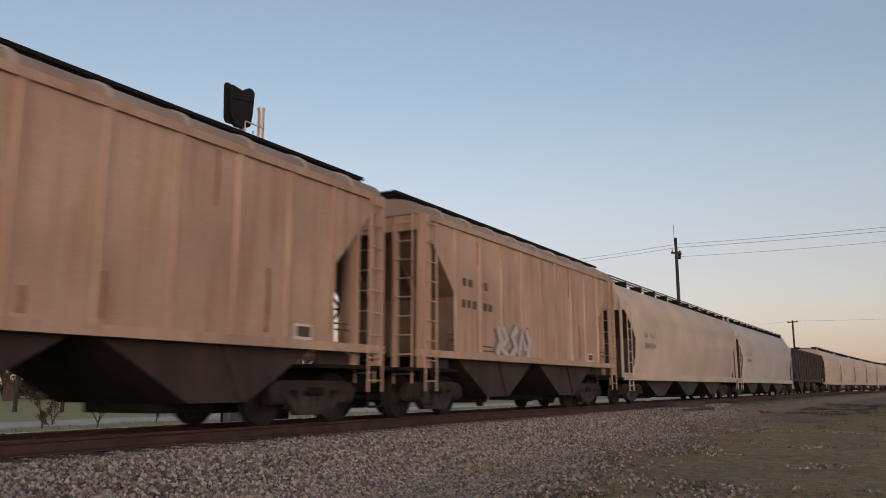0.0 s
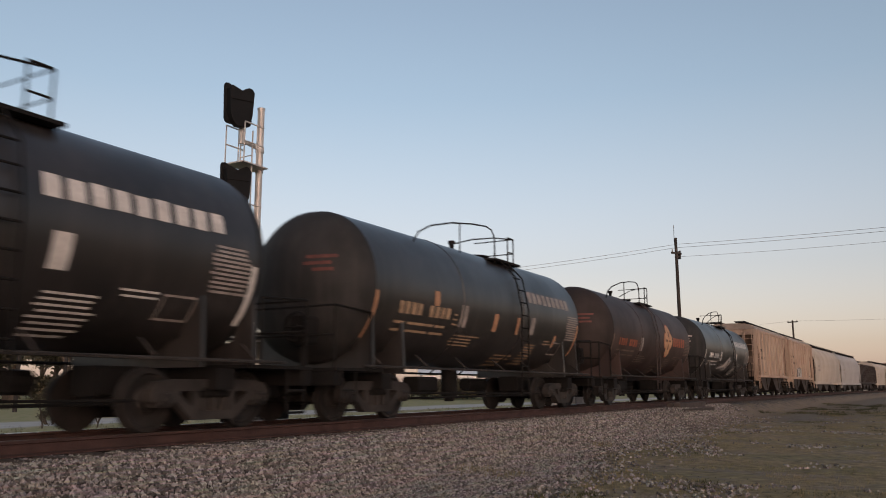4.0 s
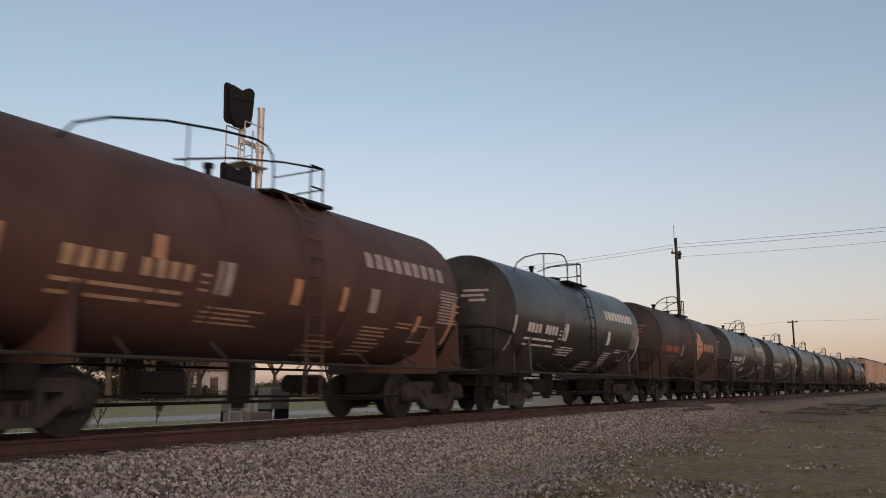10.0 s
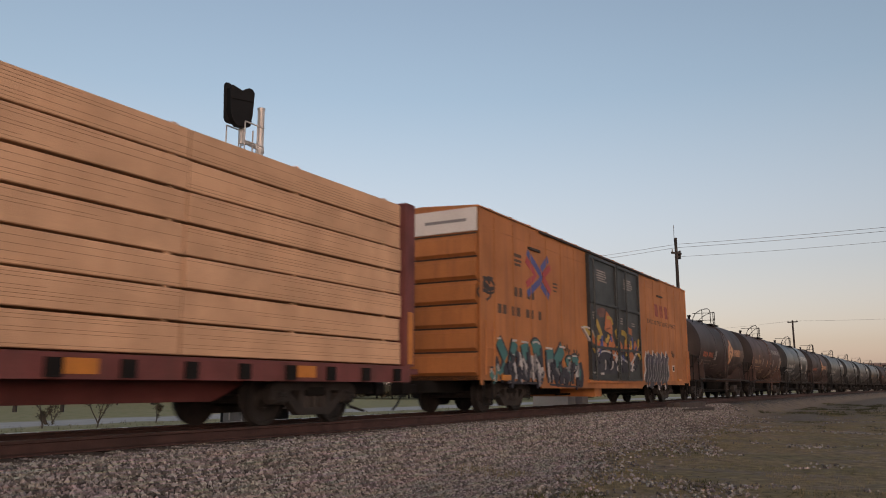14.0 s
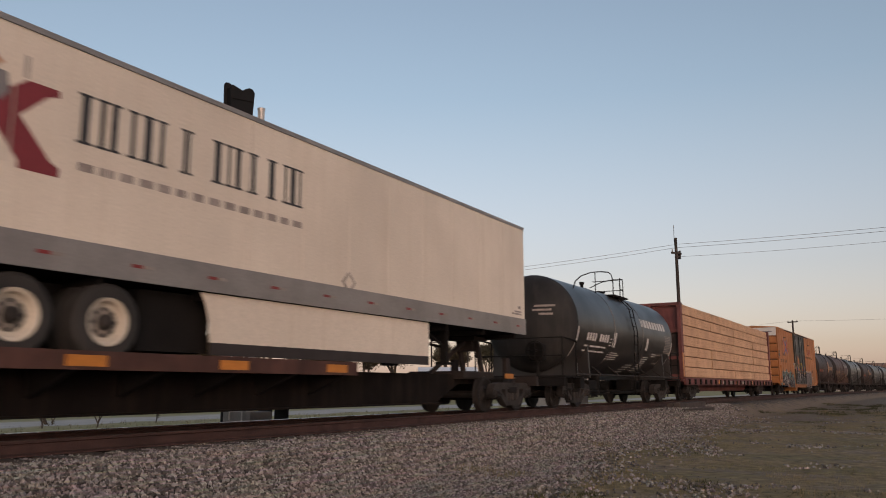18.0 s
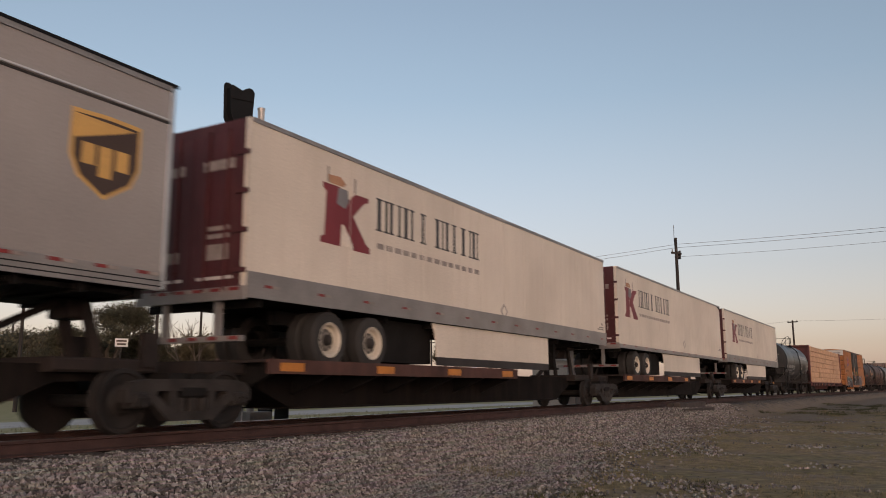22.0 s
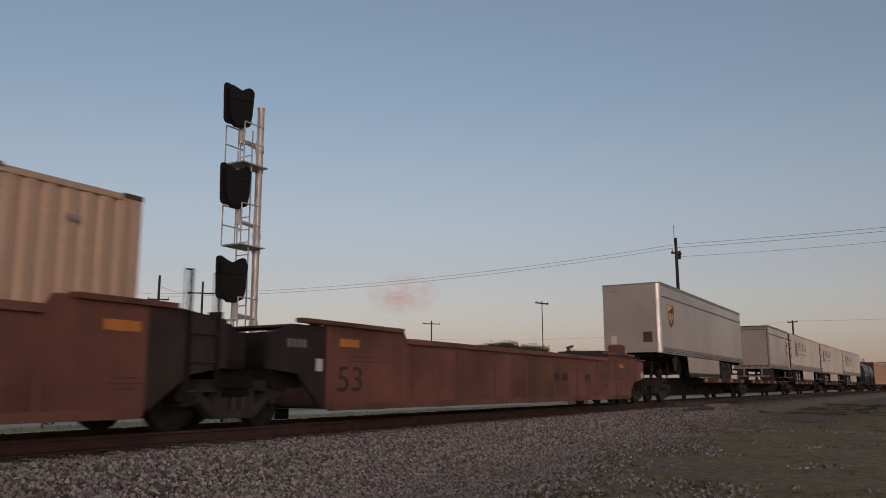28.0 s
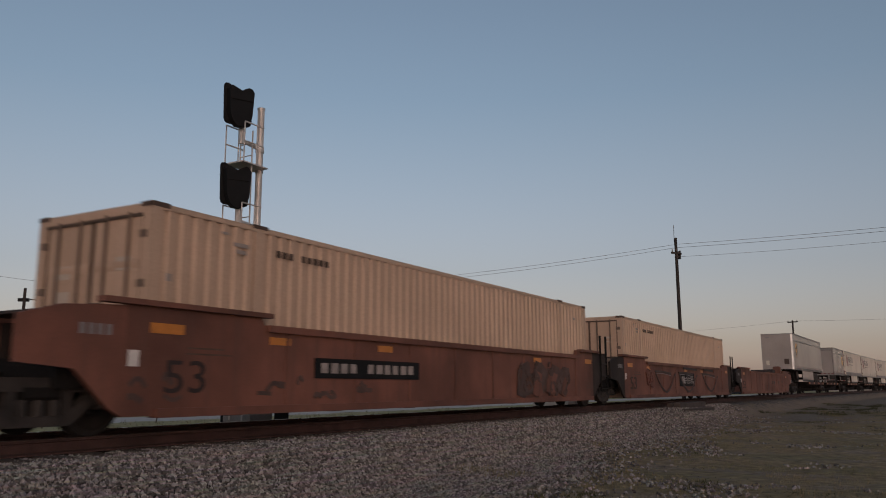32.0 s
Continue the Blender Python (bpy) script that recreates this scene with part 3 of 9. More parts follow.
def street_lamp():
    p = thing("street_lamp", "dark street lamp with a long curved arm", "street lamp", at=pose(34.2, 42.2, -0.3))
    part("pole", Shape().cyl((0, 0, -0.3), (0, 0, 6.1), 0.12, 10, 0.09), M_POLE, p)
    part("arm", Shape().tube([(0, 0, 6.0), (-0.6, 0.9, 6.35), (-1.3, 2.0, 6.55)], 0.035), M_POLE, p)
    part("brace", Shape().tube([(0, 0, 5.3), (-0.8, 1.2, 6.35)], 0.02), M_POLE, p)
    part("lamp_head", Shape().soft_box(-0.3, 0.3, -0.14, 0.14, -0.1, 0.1, 0.04), M_SIGNAL, p).matrix_basis = pose(-1.5, 2.3, 6.5, 0, 0, 125)


street_lamp()
# ---- freight trucks (bogies) ----
def wheelset_mesh():
    sh = Shape()
    for sg in (-1, 1):
        prof = [(0.665, 0.16), (0.665, 0.445), (0.69, 0.448), (0.705, 0.425), (0.80, 0.418), (0.805, 0.36), (0.775, 0.34), (0.74, 0.2), (0.775, 0.15), (0.83, 0.14)]
        sh.turn([(sg * a, r) for a, r in prof], "y", (0, 0, 0), 28)
        sh.turn([(sg * 0.83, 0.1), (sg * 1.14, 0.1), (sg * 1.16, 0.085), (sg * 1.17, 0.04)], "y", (0, 0, 0), 14)
        for i in range(3):
            a = 2 * math.pi * i / 3
            sh.cyl((0.055 * math.cos(a), sg * 1.16, 0.055 * math.sin(a)), (0.055 * math.cos(a), sg * 1.20, 0.055 * math.sin(a)), 0.02, 6)
    sh.cyl((0, -0.7, 0), (0, 0.7, 0), 0.085, 12)
    return mesh_of("wheelset", sh, M_WHEEL, 40)


def side_frame_mesh():
    sh = Shape()
    top = [(-1.1, 0.40), (-1.1, 0.56), (-1.0, 0.66), (-0.72, 0.70), (0.72, 0.70), (1.0, 0.66), (1.1, 0.56), (1.1, 0.40), (1.0, 0.40), (0.98, 0.53), (0.80, 0.55), (0.78, 0.40), (0.66, 0.40), (0.62, 0.54), (-0.62, 0.54), (-0.66, 0.40), (-0.78, 0.40), (-0.80, 0.55), (-0.98, 0.53), (-1.0, 0.40)]
    low = [(-0.78, 0.46), (-0.64, 0.50), (-0.32, 0.27), (0.32, 0.27), (0.64, 0.50), (0.78, 0.46), (0.40, 0.15), (-0.40, 0.15)]
    sh.prism(top, "xz", -0.09, 0.09)
    sh.prism(low, "xz", -0.085, 0.085)
    for x in (-0.34, 0.34):
        sh.box(x - 0.06, x + 0.06, -0.08, 0.08, 0.25, 0.56)
    for x in (-0.2, -0.0, 0.2):
        sh.cyl((x, 0.02, 0.27), (x, 0.02, 0.45), 0.075, 10)
        sh.cyl((x, -0.05, 0.27), (x, -0.05, 0.45), 0.06, 10)
    for x in (-0.89, 0.89):
        sh.soft_box(x - 0.13, x + 0.13, -0.11, 0.11, 0.33, 0.54, 0.03)
    return mesh_of("side_frame", sh, M_TRUCK, 30)


def bolster_mesh():
    sh = Shape().soft_box(-0.22, 0.22, -1.12, 1.12, 0.44, 0.62, 0.04)
    sh.cyl((0, 0, 0.6), (0, 0, 0.78), 0.2, 14)
    for x in (-0.42, 0.42):
        sh.box(x - 0.05, x + 0.05, -0.75, 0.75, 0.28, 0.42)
        for y in (-0.62, 0.62):
            sh.box(x - 0.04 + (0.05 if x > 0 else -0.05), x + 0.04 + (0.05 if x > 0 else -0.05), y - 0.12, y + 0.12, 0.3, 0.55)
    return mesh_of("truck", sh, M_UNDER, 30)


ME_WHEELSET, ME_SIDE, ME_BOLSTER = wheelset_mesh(), side_frame_mesh(), bolster_mesh()


def truck(car, x):
    t = part("truck", ME_BOLSTER, None, car)
    t.matrix_basis = pose(x, 0, 0.24)
    for y in (-1.02, 1.02):
        part("side_frame", ME_SIDE, None, t).matrix_basis = pose(0, y, 0)
    for dx in (-0.89, 0.89):
        w = part("wheelset", ME_WHEELSET, None, t)
        w.matrix_basis = pose(dx, 0, 0.42)
        WHEELSETS.append((w, dx))
    return t


def coupler(car, x, sg):
    sh = Shape().soft_box(x, x + sg * 0.55, -0.09, 0.09, 0.70, 0.90, 0.02) if sg > 0 else Shape().soft_box(x + sg * 0.55, x, -0.09, 0.09, 0.70, 0.90, 0.02)
    sh.soft_box(min(x + sg * 0.5, x + sg * 0.78), max(x + sg * 0.5, x + sg * 0.78), -0.17, 0.13, 0.66, 0.94, 0.04)
    part("coupler", sh, M_UNDER, car)
    part("brake_hose", Shape().tube([(x, 0.3, 0.75), (x + sg * 0.25, 0.32, 0.45), (x + sg * 0.6, 0.2, 0.35)], 0.025), M_TYRE, car)


def ladder(car, x, y, z0, z1, w, mat, face="side", name="ladder", rungs=None):
    """Two stiles and rungs; face 'side' lies in the xz plane, 'end' in the yz plane."""
    sh = Shape()
    ax = (lambda u, z: (x + u, y, z)) if face == "side" else (lambda u, z: (x, y + u, z))
    for u in (-w / 2, w / 2):
        sh.cyl(ax(u, z0), ax(u, z1), 0.02, 6)
    n = rungs or max(2, round((z1 - z0) / 0.38))
    for i in range(n):
        z = z0 + (z1 - z0) * (i + 0.5) / n
        sh.cyl(ax(-w / 2, z), ax(w / 2, z), 0.014, 6)
    return part(name, sh, mat, car)


def stencil_cells(rng_, x0, x1, z0, z1, n, gaps=()):
    """Plain blocks that stand in for characters: rectangles in the xz plane."""
    out, w, h = [], (x1 - x0) / n, z1 - z0
    for i in range(n):
        if i not in gaps:
            out.append((x0 + (i + 0.04) * w, x0 + (i + 1 - rng_.uniform(0.22, 0.34)) * w, z0 + rng_.uniform(0.0, 0.05) * h, z1 - rng_.uniform(0.0, 0.06) * h))
    return out


def bars(rng_, x0, x1, z0, z1, rows, fill=0.55):
    out, h = [], (z1 - z0) / rows
    for i in range(rows):
        a = x0 + rng_.uniform(0, 0.12) * (x1 - x0)
        b = x1 - rng_.uniform(0, 0.25) * (x1 - x0)
        out.append((a, b, z0 + i * h, z0 + i * h + fill * h))
    return out


def flat_marks(rects, y):
    sh = Shape()
    for a, b, c, e in rects:
        sh.box(a, b, y - 0.004, y, c, e)
    return sh


def round_marks(rects, zc, R, lift=0.005, steps_=4):
    """The same marks laid on a tank's shell."""
    sh = Shape()
    for a, b, c, e in rects:
        t0, t1 = math.asin(max(-1, min(1, (c - zc) / R))), math.asin(max(-1, min(1, (e - zc) / R)))
        k = max(1, min(steps_, round(abs(t1 - t0) / 0.06)))
        v = []
        for i in range(k + 1):
            t = t0 + (t1 - t0) * i / k
            for x in (a, b):
                v.append((x, -(R + lift) * math.cos(t), zc + (R + lift) * math.sin(t)))
        sh.add(v, [(2 * i, 2 * i + 1, 2 * i + 3, 2 * i + 2) for i in range(k)])
    return sh


def round_disc(cx, cz, rx, rz, zc, R, lift):
    """A round mark laid on a tank's shell in narrow bands that follow its curve."""
    sh, v, n = Shape(), [], 10
    for i in range(n + 1):
        a = -math.pi / 2 + math.pi * i / n
        half, z = max(0.004, rx * math.cos(a)), cz + rz * math.sin(a)
        t = math.asin((z - zc) / R)
        for k in (-1, 0, 1):
            v.append((cx + k * half, -(R + lift) * math.cos(t), zc + (R + lift) * math.sin(t)))
    return sh.add(v, [(3 * i + k, 3 * i + k + 1, 3 * i + k + 4, 3 * i + k + 3) for i in range(n) for k in (0, 1)])


def bend(pts, w):
    """A brush stroke of width w along pts, as a polygon."""
    left, right = [], []
    for i, (x, z) in enumerate(pts):
        a, b = pts[max(0, i - 1)], pts[min(len(pts) - 1, i + 1)]
        dx, dz = b[0] - a[0], b[1] - a[1]
        k = math.hypot(dx, dz) or 1
        left.append((x - dz / k * w / 2, z + dx / k * w / 2))
        right.append((x + dz / k * w / 2, z - dx / k * w / 2))
    return left + right[::-1]


def smooth(pts):
    """Rounds a stroke by cutting its corners twice."""
    for _ in range(2):
        if len(pts) < 3:
            return pts
        cut = [pts[0]]
        for (ax, az), (bx, bz) in zip(pts, pts[1:]):
            cut += [(ax * 0.75 + bx * 0.25, az * 0.75 + bz * 0.25), (ax * 0.25 + bx * 0.75, az * 0.25 + bz * 0.75)]
        pts = cut + [pts[-1]]
    return pts


def round_stroke(pts, w, zc, R, lift):
    """A brush stroke laid on a tank's shell."""
    edge, v = bend(smooth(pts), w), []
    n = len(edge) // 2
    for i in range(n):
        for x, z in (edge[i], edge[-1 - i]):
            t = math.asin((z - zc) / R)
            v.append((x, -(R + lift) * math.cos(t), zc + (R + lift) * math.sin(t)))
    return Shape().add(v, [(2 * i, 2 * i + 1, 2 * i + 3, 2 * i + 2) for i in range(n - 1)])


# ---- tank cars ----
def tank_car(s20, shell, label, kind, seed, xl=-0.2, xr=1.0, group="tank cars of the train"):
    rg = random.Random(seed)
    car = thing("tank_car", label, "tank car", group, s20)
    R, zc = 1.45, 2.70
    bow = [(0.70 * math.sin(a), R * math.cos(a)) for a in (0.0, 0.25, 0.5, 0.75, 1.0, 1.2, 1.38, 1.5, 1.556)]     # elliptical heads
    XR, XF = (-4.98 if kind == "orange" else -5.18), {9: 4.78, 1: 5.26, 11: 5.14}.get(seed, 4.98)        # where the straight shell ends
    part("tank", Shape().turn([(XR, R), (-1.2, R), (1.9, R), (XF, R)], "x", (0, 0, zc), 56), shell, car, smooth=30)
    head = M_BLACKHEAD if shell == M_BLACKTANK else M_BROWNHEAD
    part("rear_head", Shape().turn([(XR - u, r) for u, r in bow], "x", (0, 0, zc), 56), head, car, "dusty domed tank head", smooth=30)
    part("front_head", Shape().turn([(XF + u, r) for u, r in bow], "x", (0, 0, zc), 56), head, car, "dusty domed tank head", smooth=30)
    for x in (-1.85, 1.25):
        part("weld_band", Shape().turn([(x - 0.03, R + 0.001), (x - 0.025, R + 0.012), (x + 0.025, R + 0.012), (x + 0.03, R + 0.001)], "x", (0, 0, zc), 56, close=False), shell, car)
    for sg in (-1, 1):
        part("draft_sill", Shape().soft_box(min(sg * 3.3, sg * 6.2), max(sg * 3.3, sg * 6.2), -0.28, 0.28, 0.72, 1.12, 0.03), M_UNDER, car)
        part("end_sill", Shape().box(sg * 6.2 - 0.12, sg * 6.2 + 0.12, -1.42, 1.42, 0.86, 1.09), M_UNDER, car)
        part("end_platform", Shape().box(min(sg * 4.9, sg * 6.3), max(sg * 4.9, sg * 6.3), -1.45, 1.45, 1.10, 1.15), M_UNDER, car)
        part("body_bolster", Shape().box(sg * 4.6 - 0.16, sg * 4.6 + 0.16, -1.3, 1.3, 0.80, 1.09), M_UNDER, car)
    for sg in (-1, 1):
        for xx in (sg * 4.6 - 0.5, sg * 4.6 + 0.5):
            part("saddle", Shape().prism([(-1.36, 1.1), (1.36, 1.1), (1.30, 2.2), (0.9, 1.5), (0.0, 1.3), (-0.9, 1.5), (-1.30, 2.2)], "yz", xx - 0.03, xx + 0.03), shell, car)
        truck(car, sg * 4.6)
        coupler(car, sg * 6.3, sg)
        # end platform hand rail
        for y in (-1.36, 1.36):
            part("end_rail", Shape().tube([(sg * 5.2, y, 1.12), (sg * 5.2, y, 2.15), (sg * 6.25, y, 2.2), (sg * 6.25, y, 1.12)], 0.022), M_UNDER, car)
        for z in (1.7, 2.2):
            part("cross_rail", Shape().tube([(sg * 6.25, -1.36, z), (sg * 6.25, 1.36, z)], 0.02), M_UNDER, car)
        for y in (-1.43, 1.43):
            st = Shape()
            for z in (0.45, 0.78):
                st.tube([(sg * 5.75, y, z), (sg * 6.15, y, z)], 0.02)
            for x in (5.75, 6.15):
                st.tube([(sg * x, y, 0.45), (sg * x, y, 1.1)], 0.018)
            part("sill_step", st, M_UNDER, car)
    for y in (-1.5, 1.5):
        rail = Shape().tube([(-5.6, y, 1.19), (5.6, y, 1.19)], 0.025)
        for x in (-5.0, -3.4, -1.8, 0, 1.6, 3.2, 5.0):
            rail.tube([(x, y, 1.19), (x, y * 0.78, 1.45)], 0.018)
        part("side_rail", rail, M_TRUCK, car, "dusty grey side hand rail")
    # top fittings
    xm = (xl + xr) / 2
    part("manway", Shape().cyl((xm, 0, 4.05), (xm, 0, 4.16), 0.33, 16).cyl((xm, 0, 4.16), (xm, 0, 4.20), 0.37, 16), M_UNDER, car)
    part("relief_valve", Shape().cyl((xl - 0.7, 0, 4.1), (xl - 0.7, 0, 4.36), 0.06, 8).cyl((xl - 0.7, 0, 4.34), (xl - 0.7, 0, 4.42), 0.09, 8), M_UNDER, car)
    for y0, y1 in ((-1.0, -0.5), (0.5, 1.0)):
        part("walkway", Shape().box(xl - 0.3, xr + 0.12, y0, y1, 3.93, 3.98), M_UNDER, car, "dark steel grating beside the manway")
    part("arched_rail", Shape().tube([(xl - 4.0, -0.95, 3.80), (xl - 3.8, -0.95, 4.04), (xl - 3.3, -0.95, 4.26), (xl - 2.4, -0.95, 4.48), (xl - 1.4, -0.95, 4.63), (xl - 0.65, -0.95, 4.70), (xl - 0.38, -0.95, 4.66), (xl - 0.24, -0.95, 4.54), (xl - 0.2, -0.95, 4.36), (xl - 0.2, -0.95, 3.85)], 0.019), M_UNDER, car, "long arched steel hand rail")
    part("rail_post", Shape().cyl((xl - 2.0, -0.95, 3.85), (xl - 2.0, -0.95, 4.53), 0.015, 6), M_UNDER, car)
    part("near_rail", Shape().tube([(xr - 3.3, -0.80, 4.02), (xr - 2.2, -0.80, 4.32), (xr - 1.0, -0.80, 4.55), (xr, -0.85, 4.66)], 0.017), M_UNDER, car, "thin sloping hand rail")
    for x in (xr - 0.34, xr):
        part("end_post", Shape().tube([(x, -0.85, 3.95), (x, -0.85, 4.66)], 0.018), M_UNDER, car)
    for z in (4.28, 4.66):
        part("end_bar", Shape().tube([(xr - 0.34, -0.85, z), (xr, -0.85, z)], 0.016), M_UNDER, car)
        part("cross_bar", Shape().tube([(xr, -0.85, z), (xr, 0.3, z)], 0.014), M_UNDER, car)
    lx = xl - 0.05 if kind == "orange" else xl + 0.22
    ld = Shape()
    for x in (lx - 0.2, lx + 0.2):
        ld.tube([(x, -1.52, 0.6), (x, -1.56, 2.7), (x, -1.40, 3.5), (x, -0.98, 3.95)], 0.017)
    for i in range(11):
        z = 0.7 + 3.1 * i / 10
        y = -1.54 if z < 2.8 else -1.54 + (z - 2.8) ** 2 * 0.42
        ld.tube([(lx - 0.2, y, z), (lx + 0.2, y, z)], 0.016)
    part("side_ladder", ld, M_UNDER if shell == M_BLACKTANK else shell, car)
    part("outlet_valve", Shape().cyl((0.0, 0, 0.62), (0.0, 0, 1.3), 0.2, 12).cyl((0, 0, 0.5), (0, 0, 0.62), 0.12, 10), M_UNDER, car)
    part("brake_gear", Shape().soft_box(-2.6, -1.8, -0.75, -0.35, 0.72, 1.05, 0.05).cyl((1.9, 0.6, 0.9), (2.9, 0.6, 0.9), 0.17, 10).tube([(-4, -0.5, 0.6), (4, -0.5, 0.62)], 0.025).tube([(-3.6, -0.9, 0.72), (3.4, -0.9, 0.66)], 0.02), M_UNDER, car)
    # markings
    def marks(name, rects, mat, lab=""):
        if name in ("number_bar", "owner_block", "weight_line", "load_line", "test_line", "spec_line", "data_line", "data_frame", "placard_holder", "small_number", "amber_patch"):
            for r in rects:
                part(name, round_marks([r], zc, R), mat, car, lab, smooth=60)
        else:
            part(name, round_marks(rects, zc, R), mat, car, lab, smooth=60)
    text_mat = {"white": M_WHITE, "orange": M_FADED, "amber": M_AMBERLET}[kind]
    stripe = M_WHITE if kind != "amber" else M_ORANGELET
    for sg, xt in ((-1, -XR), (1, XF)):
        v = []
        for i in range(6):
            a = math.asin((1.72 + 0.84 * i / 5 - zc) / R)
            for u in (-0.10, 0.01):
                v.append((sg * (xt + u), -(R + 0.008) * math.cos(a), zc + (R + 0.008) * math.sin(a)))
        part("reflective_stripe", Shape().add(v, [(2 * i, 2 * i + 1, 2 * i + 3, 2 * i + 2) for i in range(5)]), stripe if kind != "orange" else M_FADED, car)
    marks("number_bar", stencil_cells(rg, -4.35, -2.35, 2.21, 2.45, 9, gaps=(4,)), M_REDNUM if kind == "orange" else text_mat)
    # small stencils on the rear head and the hand brake beside it
    for zz, ya, yb in ((3.12, -0.95, -0.35), (3.0, -0.85, -0.3), (2.88, -0.9, -0.5)):
        v = []
        for i in range(6):
            yy = ya + (yb - ya) * i / 5
            for z in (zz, zz + 0.06):
                rr = math.hypot(yy, z - zc)
                v.append((XR - 0.70 * math.sqrt(1 - (rr / R) ** 2) - 0.008, yy, z))
        part("head_line", Shape().add(v, [(2 * i, 2 * i + 1, 2 * i + 3, 2 * i + 2) for i in range(5)]), M_GREYLET if kind == "white" else M_DULLRED, car)
    part("brake_housing", Shape().soft_box(-6.2, -5.95, -0.75, -0.35, 1.55, 2.05, 0.04).cyl((-6.08, -0.55, 1.1), (-6.08, -0.55, 1.6), 0.05, 8), M_UNDER, car)
    part("brake_wheel", Shape().turn([(-6.32, 0.25), (-6.30, 0.28), (-6.27, 0.28), (-6.25, 0.25)], "x", (0, -0.55, 1.85), 18, close=False).cyl((-6.29, -0.8, 1.85), (-6.29, -0.3, 1.85), 0.016, 6).cyl((-6.29, -0.55, 1.6), (-6.29, -0.55, 2.1), 0.016, 6).cyl((-6.3, -0.55, 1.85), (-6.2, -0.55, 1.85), 0.04, 8), M_UNDER, car, "spoked hand brake wheel")
    marks("weight_line", [(-4.4, -4.02, 2.03, 2.08), (-3.92, -2.95, 2.03, 2.08), (-2.88, -2.5, 2.03, 2.08), (-4.4, -4.1, 1.89, 1.935), (-3.9, -3.1, 1.89, 1.935), (-3.0, -2.45, 1.89, 1.935)], text_mat)
    marks("placard_holder", [(-1.95, -1.82, 2.10, 2.56), (-1.82, -1.65, 2.10, 2.56)], M_WHITE if kind == "white" else M_GREYLET)
    marks("small_number", bars(rg, -2.25, -2.05, 2.12, 2.42, 3, 0.35), text_mat)
    sh_ = 0.4 if seed == 1 else 0.0
    marks("load_line", bars(rg, -2.1 + sh_, -0.8 + sh_, 1.72, 1.98, 4, 0.4), text_mat)
    marks("test_line", bars(rg, 1.75, 2.6, 1.42, 1.95, 8, 0.42), text_mat)
    marks("spec_line", bars(rg, 2.75, 3.4, 1.94, 2.08, 2, 0.4), text_mat)
    marks("data_line", bars(rg, 4.10, 4.97, 2.12, 2.80, 11, 0.55), M_FADED if kind == "orange" else M_GREYLET)
    marks("data_frame", [(3.45, 4.02, 1.70, 1.73), (3.45, 4.02, 2.00, 2.03), (3.45, 3.48, 1.73, 2.00), (3.99, 4.02, 1.73, 2.00)], M_FADED if kind == "orange" else M_GREYLET)
    if seed != 1:
        marks("load_line", bars(rg, 0.45, 1.5, 1.36, 1.66, 4, 0.4), text_mat)
    if kind != "orange":
        marks("placard", [(1.72, 1.97, 2.14, 2.56)], M_WHITE if kind == "white" else M_GREYLET)
        marks("owner_block", stencil_cells(rg, *{1: (1.62, 4.82), 11: (1.12, 4.34)}.get(seed, (1.55, 4.40)), 2.93, 3.22, 9), M_WHITE if kind == "white" else M_GREYLET, "pale block lettering")
    else:
        ex = {2: 0.45, 10: 0.40}.get(seed, 0.0)      # each car carries it a little elsewhere
        for k in range(4):
            ca, sa = (1, 0, -1, 0)[k], (0, 1, 0, -1)[k]
            part("emblem_rim", round_disc(1.12 + ex + 0.27 * ca, 2.61 + 0.30 * sa, 0.335, 0.335, zc, R, 0.004 + 0.0012 * k), M_REDNUM, car, "faded vermilion rim of the emblem", smooth=60)
            part("emblem_lobe", round_disc(1.12 + ex + 0.27 * ca, 2.61 + 0.30 * sa, 0.30, 0.30, zc, R, 0.010 + 0.0015 * k), M_EMBLEM, car, "faded pale orange emblem lobe", smooth=60)
            part("emblem_cut", round_disc(1.12 + ex + 0.22 * ca, 2.61 + 0.24 * sa, 0.11 if ca else 0.055, 0.055 if ca else 0.12, zc, R, 0.018), shell, car, smooth=60)
            part("emblem_notch", round_disc(1.12 + ex + 0.42 * (ca + sa), 2.61 + 0.44 * (sa - ca), 0.09, 0.09, zc, R, 0.020), shell, car, smooth=60)
        marks("owner_block", stencil_cells(rg, 1.88 + ex, 3.85 + 0.7 * ex, 2.42, 2.78, 6), M_ORANGELET if seed != 2 else M_REDNUM, "faded orange block lettering")
    if kind == "amber":
        marks("amber_patch", [(-3.1, -2.9, 2.45, 2.75), (-0.35, -0.15, 2.1, 2.5), (0.9, 1.05, 2.1, 2.5), (3.4, 3.55, 1.9, 2.2)], M_ORANGELET)
    return car


